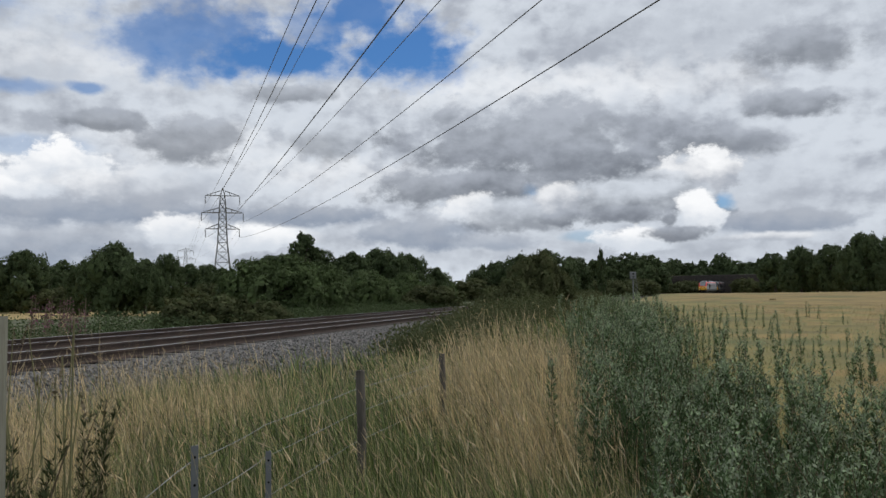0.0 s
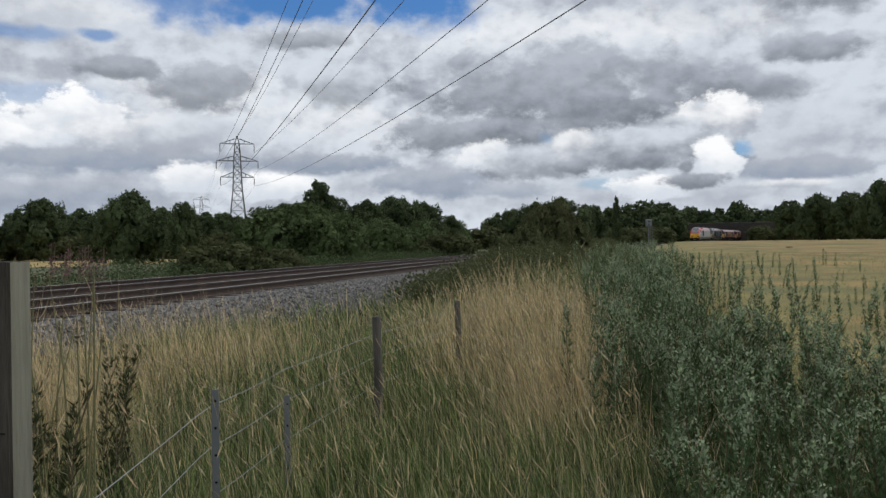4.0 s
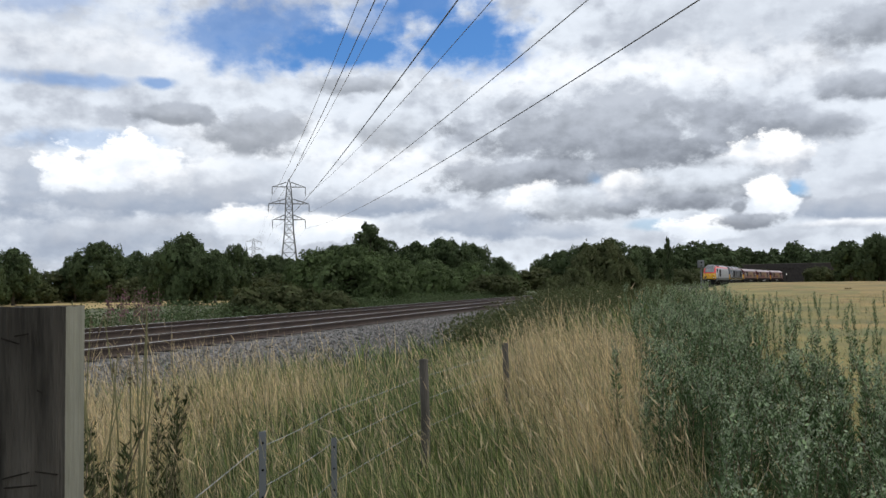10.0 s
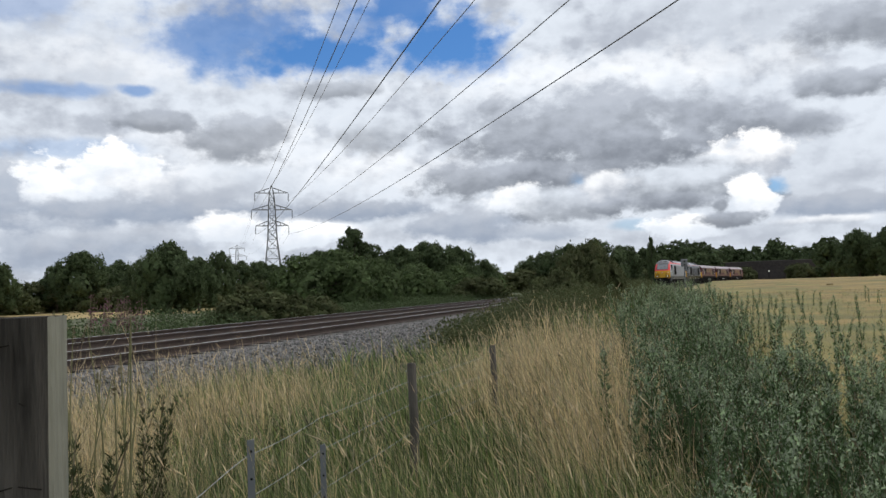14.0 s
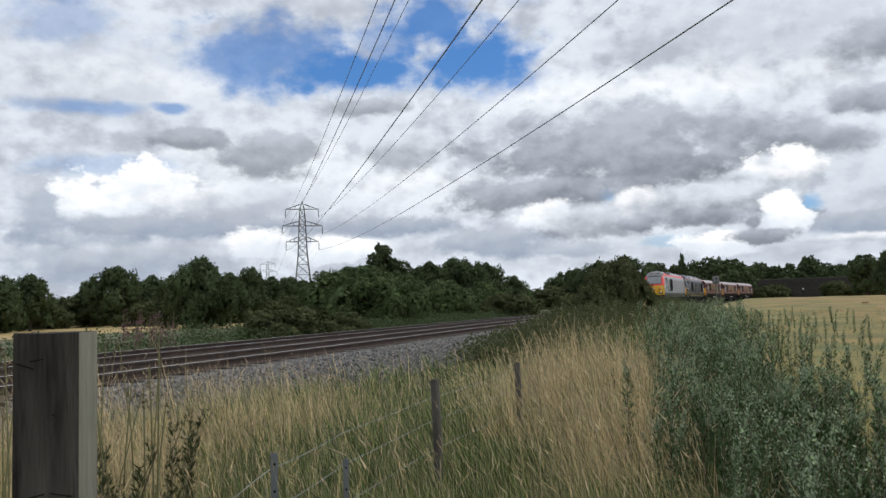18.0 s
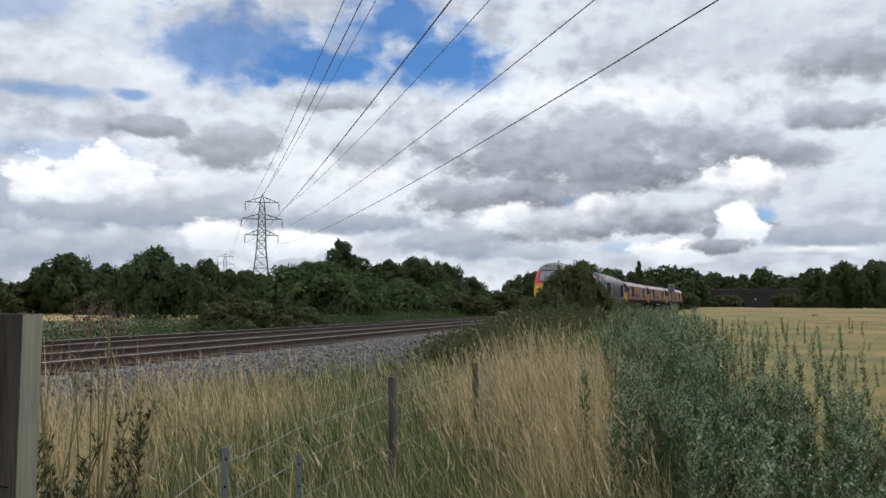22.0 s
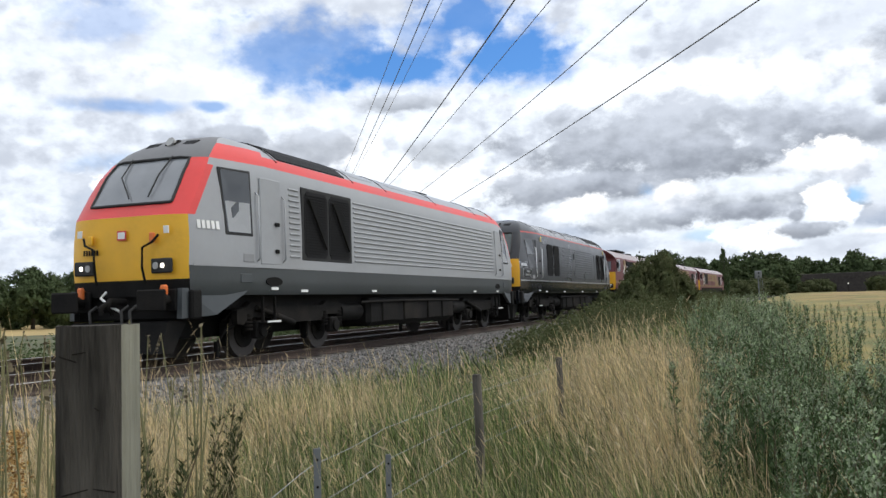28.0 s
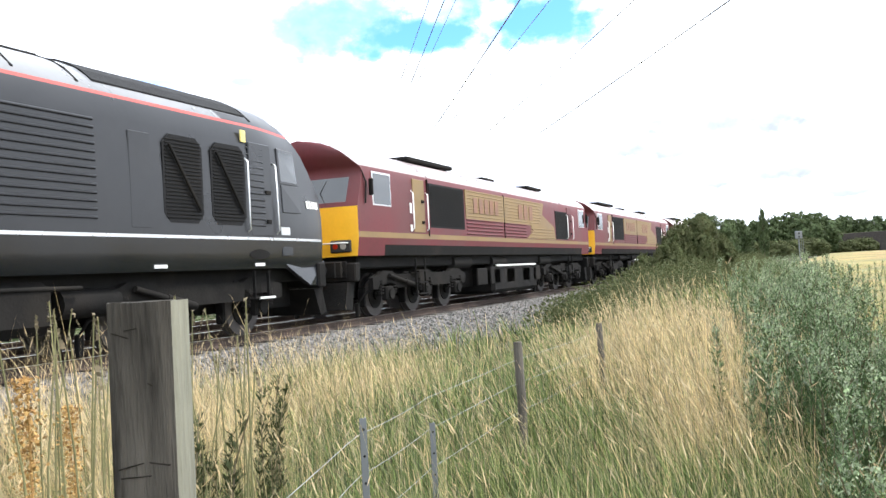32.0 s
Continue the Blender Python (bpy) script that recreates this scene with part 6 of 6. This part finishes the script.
def build_grass():
    """Tussocks: blades that spread from common roots, lean with the wind, and differ from tussock to tussock."""
    r = np.random.default_rng(21)
    zones = [(1200, 18, 1.0, 3.2, -70, 50, 0.50, 0.0042), (4300, 18, 2.7, 7.5, -48, 30, 0.64, 0.0046), (4600, 15, 6.8, 14.0, -44, 19, 0.76, 0.0075), (2200, 12, 13.2, 26.0, -40, 14, 0.80, 0.0150), (900, 9, 24.0, 48.0, -4, 13, 0.95, 0.030)]
    heads, headdirs = [], []
    for i, (cnt, per, d0, d1, a0, a1, h0, w0) in enumerate(zones):
        tx, ty = scatter(r, cnt, d0, d1, a0, a1)
        off = tx * ASIDE.x + ty * ASIDE.y
        d_ = np.hypot(tx, ty)
        keep = (off < np.interp(d_, [15, 20, 25, 30], [6.7, 6.2, 4.6, 3.5])) & (off > -1.2) & (np.hypot(tx - POST[0], ty - POST[1]) > 0.2)
        tx, ty, off = tx[keep], ty[keep], off[keep]
        s = strawness(tx, ty)
        s = 1 / (1 + np.exp(-(s - 0.56) * 9))
        dry_t = np.clip(s * 0.88 + r.normal(scale=0.08, size=len(tx)), 0.03, 0.50)
        d, az, u = np.hypot(tx, ty), np.degrees(np.arctan2(tx, ty)), tx * ALONG.x + ty * ALONG.y
        tall = 0.78 + 0.40 * np.exp(-(((az - 8.5) / 5.5) ** 2)) * np.clip((d - 4) / 4, 0, 1) + 0.62 * np.exp(-((off - 5.2) / 1.2) ** 2) * np.exp(-((u - 5.0) / 3.5) ** 2)
        tall += 0.32 * np.clip((off - 5.0) / 0.8, 0, 1) * np.clip((d - 8) / 4, 0, 1)
        tall *= r.uniform(0.5, 1.35, len(tx)) * (1 + 0.3 * np.array([fbm(a, b, 0.8) for a, b in zip(tx, ty)]))
        k = np.repeat(np.arange(len(tx)), per)
        n = len(k)
        spread = 0.045 + 0.005 * d[k]
        ang = r.uniform(0, 6.28, n)
        rad = np.abs(r.normal(scale=1.0, size=n)) * spread
        x, y = tx[k] + rad * np.cos(ang), ty[k] + rad * np.sin(ang)
        dry = r.random(n) < dry_t[k]
        h = h0 * tall[k] * r.uniform(0.45, 1.15, n)
        wind = 2.6 + 1.6 * np.array([noise.noise(Vector((a * 0.45, b * 0.45, 4.0))) for a, b in zip(tx, ty)])
        lx = np.cos(ang) * 0.9 + np.cos(wind[k]) * 0.7
        ly = np.sin(ang) * 0.9 + np.sin(wind[k]) * 0.7
        lean_dir = np.arctan2(ly, lx)
        lean = np.abs(r.normal(0.08, 0.12, n)) + 0.14 * np.hypot(lx, ly)
        z = gz(tx, ty)[k] - 0.02
        for sel, ma, nm, lab, f in ((dry, STRAW, "dry_grass", "tall dry straw-coloured grass on the verge", 1.0), (~dry, GREEN, "green_grass", "long rough green grass on the verge", 0.62)):
            m = int(sel.sum())
            q, tips, ldv = blades(x[sel], y[sel], z[sel], h[sel] * f, np.full(m, w0) * r.uniform(0.6, 1.4, m) * (0.70 if f == 1.0 else 1.15), lean_dir[sel], lean[sel] * (1.0 if f == 1.0 else 1.5), r)
            tagged(new(nm, island_mesh(nm, q, ma)), lab, "grass", kind="stuff")
            if f == 1.0:
                pick = r.random(len(tips)) < (0.36 if i < 3 else 0.2)
                heads.append(tips[pick])
                headdirs.append((ldv * (0.3 + 0.9 * lean[sel])[:, None] + np.array([0, 0, 0.75]))[pick])
    # pale bent stems over all of it
    for cnt, d0, d1, a1, w0 in ((5600, 2.4, 6.5, 16, 0.0020), (4600, 6.0, 14.0, 14, 0.0034)):
        x, y = scatter(r, cnt, d0, d1, -46, a1)
        off = x * ASIDE.x + y * ASIDE.y
        k = (off < 6.3) & (off > -0.9) & (np.hypot(x - POST[0], y - POST[1]) > 0.3) & (r.random(cnt) < 0.15 + 0.6 * strawness(x, y))
        x, y = x[k], y[k]
        n = len(x)
        q, tips, ldv = blades(x, y, gz(x, y), r.uniform(0.45, 0.92, n), np.full(n, w0), r.normal(2.4, 0.9, n), r.uniform(0.10, 0.45, n), r)
        tagged(new("bent_stems", island_mesh("bent_stems", q, PALESTEM)), "pale bent grass stems with drooping tips", "grass", kind="stuff")
        heads.append(tips)
        headdirs.append(ldv * 0.6 + np.array([0, 0, 0.7]))
    pts, dirs = np.concatenate(heads), unit(np.concatenate(headdirs) + r.normal(scale=0.18, size=(sum(map(len, heads)), 3)))
    d = np.linalg.norm(pts[:, :2], axis=1)
    ln, wd = 0.055 * r.uniform(0.6, 1.5, (len(pts), 1)), (0.0016 + 0.00024 * d[:, None]) * r.uniform(0.6, 1.3, (len(pts), 1))
    sdv = unit(np.cross(dirs, r.normal(size=dirs.shape)))
    q = np.stack([pts - dirs * ln, pts - dirs * ln * 0.3 + sdv * wd, pts + dirs * ln * 0.7, pts - dirs * ln * 0.3 - sdv * wd], 1)
    tagged(new("seed_heads", quads_mesh("seed_heads", q, SEEDHEAD)), "feathery pale seed heads on dry grass stems", "grass", kind="stuff")


build_grass()


def mug_template(r, h):
    """One mugwort plant: stem, cut leaves, pale flower spikes."""
    stem, leaf, top = [], [], []
    bend = r.normal(scale=0.13, size=2)
    droop = unit(r.normal(size=2)) * 0.10
    f = lambda t: np.array([bend[0] * t * t * h + droop[0] * max(0.0, t - 0.8) ** 1.5 * 9 * h, bend[1] * t * t * h + droop[1] * max(0.0, t - 0.8) ** 1.5 * 9 * h, h * (t - 0.5 * max(0.0, t - 0.88))])
    for k in range(4):
        a, b = f(k / 4), f((k + 1) / 4)
        w = 0.007 * (1 - 0.7 * k / 4)
        stem += [np.stack([a + [w, 0, 0], a - [w, 0, 0], b - [w * .7, 0, 0], b + [w * .7, 0, 0]]), np.stack([a + [0, w, 0], a - [0, w, 0], b - [0, w * .7, 0], b + [0, w * .7, 0]])]
    n = int(105 * h)
    ts = r.uniform(0.12, 0.93, n)
    base = np.array([f(t) for t in ts])
    an = r.uniform(0, 6.28, n)
    ln = (0.082 * (1.15 - 0.6 * ts))[:, None] * r.uniform(0.7, 1.4, (n, 1))
    d = np.stack([np.cos(an), np.sin(an), r.uniform(0.5, 2.0, n)], 1)
    sd = np.stack([-np.sin(an), np.cos(an), r.normal(scale=0.3, size=n)], 1)
    # three lobes each
    for turn, k in ((0.0, 1.0), (0.6, 0.65), (-0.6, 0.65)):
        dd = unit(d + sd * turn)
        e = unit(np.cross(dd, np.array([0, 0, 1.0]) + r.normal(scale=0.3, size=(n, 3))))
        m0 = base + d * ln * (0.25 if turn else 0.05)
        leaf.append(np.stack([m0, m0 + dd * ln * k * 0.5 + e * ln * 0.055, m0 + dd * ln * k, m0 + dd * ln * k * 0.5 - e * ln * 0.055], 1))
    for _ in range(10):         # upright plumes, nodding at the tip
        t = r.uniform(0.62, 0.95)
        a = r.uniform(0, 6.28)
        o, dv = f(t), np.array([math.cos(a), math.sin(a), 0.0])
        L = 0.20 * r.uniform(0.6, 1.25)
        for j in range(8):
            q = (j + 1) / 8
            p = o + np.array([0, 0, 1.0]) * L * (q - 0.25 * q ** 3) + dv * L * (0.22 * q + 0.3 * q ** 3) + r.normal(scale=0.006, size=3)
            top.append(leaves_at(p[None], 0.0135 * (1.2 - 0.6 * q), r, -0.9, 2.0)[0])
    for j in range(15):
        p = f(0.86 + 0.15 * j / 15) + r.normal(scale=0.008, size=3)
        top.append(leaves_at(p[None], 0.013, r, -0.9, 2.0)[0])
    return np.array(stem), np.concatenate(leaf), np.array(top)


def build_weeds():
    r = np.random.default_rng(33)
    temps = [mug_template(r, 1.0) for _ in range(9)]

    def lay(name, label, xs, ys, hs, tops=True, leafy=MUGWORT):
        st, lf, tp = [], [], []
        zs = gz(xs, ys)
        for x, y, z, h in zip(xs, ys, zs, hs):
            t = temps[r.integers(len(temps))]
            a = r.uniform(0, 6.28)
            m = np.array([[math.cos(a), -math.sin(a), 0], [math.sin(a), math.cos(a), 0], [0, 0, 1]]) * h
            for src, dst in zip(t, (st, lf, tp)):
                dst.append(src @ m.T + np.array([x, y, z - 0.03]))
        w = thing(name, label, "weeds", kind="stuff")
        part("stems", quads_mesh("stems", np.concatenate(st), STALK), STALK, w)
        part("leaves", quads_mesh("leaves", np.concatenate(lf), leafy), leafy, w)
        if tops:
            part("flower_spikes", quads_mesh("flower_spikes", np.concatenate(tp), MUGTOP), MUGTOP, w)

    # a belt along the field edge, from beside the camera into the distance
    for nm, cnt, d0, d1 in (("mugwort_belt", 440, 1.5, 7.5), ("mugwort_belt", 470, 6.5, 18.0), ("mugwort_belt", 520, 17.0, 46.0)):
        d = np.sqrt(r.uniform(d0 ** 2, d1 ** 2, cnt * 6))
        az = r.uniform(8, 60, cnt * 6)
        x, y = d * np.sin(np.radians(az)), d * np.cos(np.radians(az))
        off = x * ASIDE.x + y * ASIDE.y
        edge = 13.4 + r.normal(scale=1.9, size=len(d)) + np.interp(d, [3.0, 6.0], [4.5, 0.3])
        keep = (az > edge) & (off > -0.30 - 0.5 * r.random(len(d)) ** 2 - 2.4 * np.clip((7.5 - d) / 3.0, 0, 1))
        x, y, d = x[keep][:cnt], y[keep][:cnt], d[keep][:cnt]
        h = np.interp(d, [1.5, 3.0, 6.0, 10.0, 16.0, 46.0], [0.62, 0.74, 0.90, 1.06, 1.18, 1.25]) * r.uniform(0.55, 1.18, len(d))
        lay(nm, "tall grey-green mugwort weeds with pale flower spikes", x, y, h)
    # stragglers in the wheat
    d, az = r.uniform(4, 40, 620), r.uniform(16, 46, 620)
    x, y = d * np.sin(np.radians(az)), d * np.cos(np.radians(az))
    off = x * ASIDE.x + y * ASIDE.y
    k = (off < -0.8) & (off > -3.0 - 7.0 * r.random(620) ** 2)
    lay("field_weeds", "scattered green weeds standing in the edge of the wheat", x[k], y[k], r.uniform(0.5, 1.05, k.sum()))
    # dark weeds by the gate post and among the grass
    x, y = scatter(r, 20, 3.2, 5.8, -27, -18)
    lay("dark_weeds", "dark leafy weeds in the grass beside the post", x, y, r.uniform(0.65, 1.1, len(x)), False, mat("dark_weed_leaf", (0.036, 0.056, 0.020), 0.75, vary=0.25, scale=1.5, grain=20, bump=0, per="island", hue=(0.060, 0.058, 0.026), trans=0.15, spec=0.12))


build_weeds()


def build_wheat():
    """The crop: a close canopy of ears that the eye sees across, with stalks and ears standing out of it."""
    r = np.random.default_rng(44)
    g = Geo()
    ds = [2.5 * 1.09 ** k for k in range(49)]
    azs = [14 + 1.25 * k for k in range(45)]
    vs = []
    for i, d in enumerate(ds):
        for j, a in enumerate(azs):
            p = polar(a, d)
            off = p.x * ASIDE.x + p.y * ASIDE.y
            edge = -1.0 - 0.35 * noise.noise(Vector((p.y * 0.7, 3.1, 0)))
            hgt = 0.30 * max(0.0, min(1.0, (edge - off) / 0.5))
            vs.append((p.x, p.y, ground_z(p.x, p.y) - 0.05 + hgt + 0.06 * noise.noise(Vector((p.x * 1.3, p.y * 1.3, 2))) * min(1, hgt * 4)))
    n = len(azs)
    g.add(vs, [(i * n + j, i * n + j + 1, (i + 1) * n + j + 1, (i + 1) * n + j) for i in range(len(ds) - 1) for j in range(n - 1)], True)
    me = g.mesh("wheat_canopy")
    me.materials.append(CROP)
    me.materials.append(CROPGREEN)
    for p in me.polygons:
        off = p.center.x * ASIDE.x + p.center.y * ASIDE.y
        p.material_index = 1 if off > -6.5 + 5.0 * noise.noise(Vector((p.center.x * 0.35, p.center.y * 0.2, 7.0))) + 3.0 * r.normal() else 0
    tagged(part("wheat_canopy", me, CROP, None), "close canopy of ripening yellow-green wheat", "crop", kind="stuff")
    for cnt, d0, d1, w0 in ((26000, 3.0, 16.0, 0.0040), (30000, 15.0, 60.0, 0.012)):
        x, y = scatter(r, cnt, d0, d1, 15.5, 62)
        off = x * ASIDE.x + y * ASIDE.y
        k = off < -0.8
        x, y = x[k], y[k]
        weedy = np.exp(-((x * ASIDE.x + y * ASIDE.y + 0.7) / 12.0) ** 2)
        green = r.random(len(x)) < 0.14 + 0.62 * weedy
        h = r.uniform(0.26, 0.42, len(x))
        for sel, ma, nm, lab in ((~green, WHEAT, "wheat", "ripe golden wheat standing in the field"), (green, GREEN, "field_grass", "green grass among the wheat at the field edge")):
            q, tips, _ = blades(x[sel], y[sel], gz(x[sel], y[sel]), h[sel], np.full(sel.sum(), w0), r.uniform(0, 6.28, sel.sum()), np.abs(r.normal(0.5, 0.3, sel.sum())), r)
            tagged(new(nm, island_mesh(nm, q, ma)), lab, "crop" if ma is WHEAT else "grass", kind="stuff")


build_wheat()


def build_stalks():
    """Bare seed stalks by the post, a rust-red dock, pink willowherb over the tracks."""
    r = np.random.default_rng(55)
    g, hd = Geo(), []
    for k in range(34):
        az, d = r.uniform(-33, -20.5), r.uniform(3.2, 5.6)
        p = polar(az, d)
        h = r.uniform(1.05, 1.5)
        b = r.normal(scale=0.07, size=2)
        g.tube([(p.x, p.y, 0), (p.x + b[0] * 0.4, p.y + b[1] * 0.4, h * 0.6), (p.x + b[0], p.y + b[1], h)], [0.005, 0.004, 0.003], 5)
        for j in range(9):
            hd.append(leaves_at(np.array([[p.x + b[0] * (1 + 0.03 * j), p.y + b[1] * (1 + 0.03 * j), h - 0.012 * j]]), 0.016, r, 0, 1.5)[0])
    w = thing("seed_stalks", "bare brown seed stalks rising from the grass", "weeds", kind="stuff")
    part("stems", g, mat("olive_stalk", (0.17, 0.16, 0.07), 0.8, vary=0.2, scale=3, grain=30, bump=0), w)
    part("seeds", quads_mesh("seeds", np.array(hd), STALK), STALK, w)
    for az, d, h in ((-33.5, 3.3, 1.22), (-31.0, 4.2, 1.0)):
        p = polar(az, d)
        t = thing("dock_plant", "rust-brown dock plant gone to seed", "weed", at=Matrix.Translation(p))
        part("stem", Geo().tube([(0, 0, 0), (0.02, 0, h * 0.5), (0.0, 0.02, h)], [0.008, 0.006, 0.003], 6), DOCK, t)
        n = 1100
        zz = (1.0 - 0.68 * r.random(n) ** 1.3) * h
        q = leaves_at(np.stack([r.normal(scale=0.022, size=n), r.normal(scale=0.022, size=n), zz], 1), 0.011, r, 0.2, 1.5)
        part("seed_head", quads_mesh("seed_head", q, DOCK), DOCK, t)
    hd, g = [], Geo()
    for k in range(26):
        q0 = polar(r.uniform(-22.5, -19.3), r.uniform(27, 30))
        z0 = ground_z(q0.x, q0.y)
        h = r.uniform(0.9, 1.5)
        g.tube([(q0.x, q0.y, z0), (q0.x + 0.05, q0.y, z0 + h)], 0.008, 4)
        for j in range(26):
            t = r.uniform(0.4, 1.0)
            hd.append(leaves_at(np.array([[q0.x + 0.05 * t + r.normal(scale=0.06), q0.y + r.normal(scale=0.06), z0 + h * t]]), 0.04, r, 0.2, 1.6)[0])
    w = thing("willowherb", "pink flowering willowherb beyond the tracks", "weeds", kind="stuff")
    part("stems", g, STALK, w)
    part("flowers", quads_mesh("flowers", np.array(hd), FIREWEED), FIREWEED, w)


build_stalks()


def build_scrub():
    """Brambles and grass between the verge and the line, and beyond the far track."""
    r = np.random.default_rng(66)
    pts = []
    for k in range(4200):
        u = 18 + 58 * r.random() ** 1.15
        o = min(r.normal(4.7, 0.8), 5.2 + 0.06 * max(0, u - 26))
        top = np.interp(u, [17, 21, 28, 36, 48, 75], [0.55, 0.95, 1.3, 1.55, 1.7, 1.8]) * r.uniform(0.6, 1.1) * (1 - min(0.5, abs(o - 5.0) * 0.2))
        p = on_track(u, o - NEAR, 0)
        m = 26
        q = np.array([p.x, p.y, 0]) + r.normal(size=(m, 3)) * [0.32, 0.32, 0] + np.array([0, 0, 1]) * (top * r.uniform(0.25, 1.0, (m, 1)))
        pts.append(q)
    pts = np.concatenate(pts)
    tagged(new("bramble_hedge", quads_mesh("bramble_hedge", leaves_at(pts, 0.052, r), LEAF3)), "dark tangled bramble hedge between verge and railway", "hedge", kind="stuff")
    pts = []
    for k in range(3800):
        u, o = r.uniform(-5, 80), r.uniform(6.0, 11.0)
        if u < 20 and r.random() < 0.6:
            continue
        top = r.uniform(0.3, 0.9) * np.interp(u, [14, 26], [0.35, 1.0])
        p = on_track(u, o, 0)
        z = ground_z(p.x, p.y)
        pts.append(np.array([p.x, p.y, z]) + r.normal(size=(16, 3)) * [0.3, 0.3, 0] + np.array([0, 0, 1]) * (top * r.uniform(0.1, 1.0, (16, 1))))
    tagged(new("lineside_scrub", quads_mesh("lineside_scrub", leaves_at(np.concatenate(pts), 0.06, r), LEAF)), "low green scrub beyond the far track", "scrub", kind="stuff")


build_scrub()
build_stones()


# ---- the convoy rolls in ----
def gone(t):
    """Metres along the line from the lead locomotive's middle to the foot of the camera's line; it gains a little speed."""
    q = t - 25.0
    return 46.8 - 8.66 * q - (0.02 if q > 0 else -0.0213) * q * q


def motions():
    for loco, back, half in LOCOS:
        rows = []
        for k in range(33):
            u = gone(k) + back
            a, b = on_track(u - half), on_track(u + half)
            c, d = (a + b) / 2, a - b
            rows.append((k, Matrix.Translation(c) @ Matrix.Rotation(math.atan2(d.y, d.x), 4, "Z")))
        walk(loco, rows)
    # wheels turn with the way made; every second frame, so that no step passes a quarter turn
    step_t = 2.0 / FPS
    for ax in WHEELSETS:
        x = ax.matrix_basis.translation.copy()
        walk(ax, [(k * step_t, Matrix.Translation(x) @ Matrix.Rotation((gone(0.0) - gone(k * step_t)) / 0.475, 4, "Y")) for k in range(int(32.0 / step_t) + 1)])


motions()
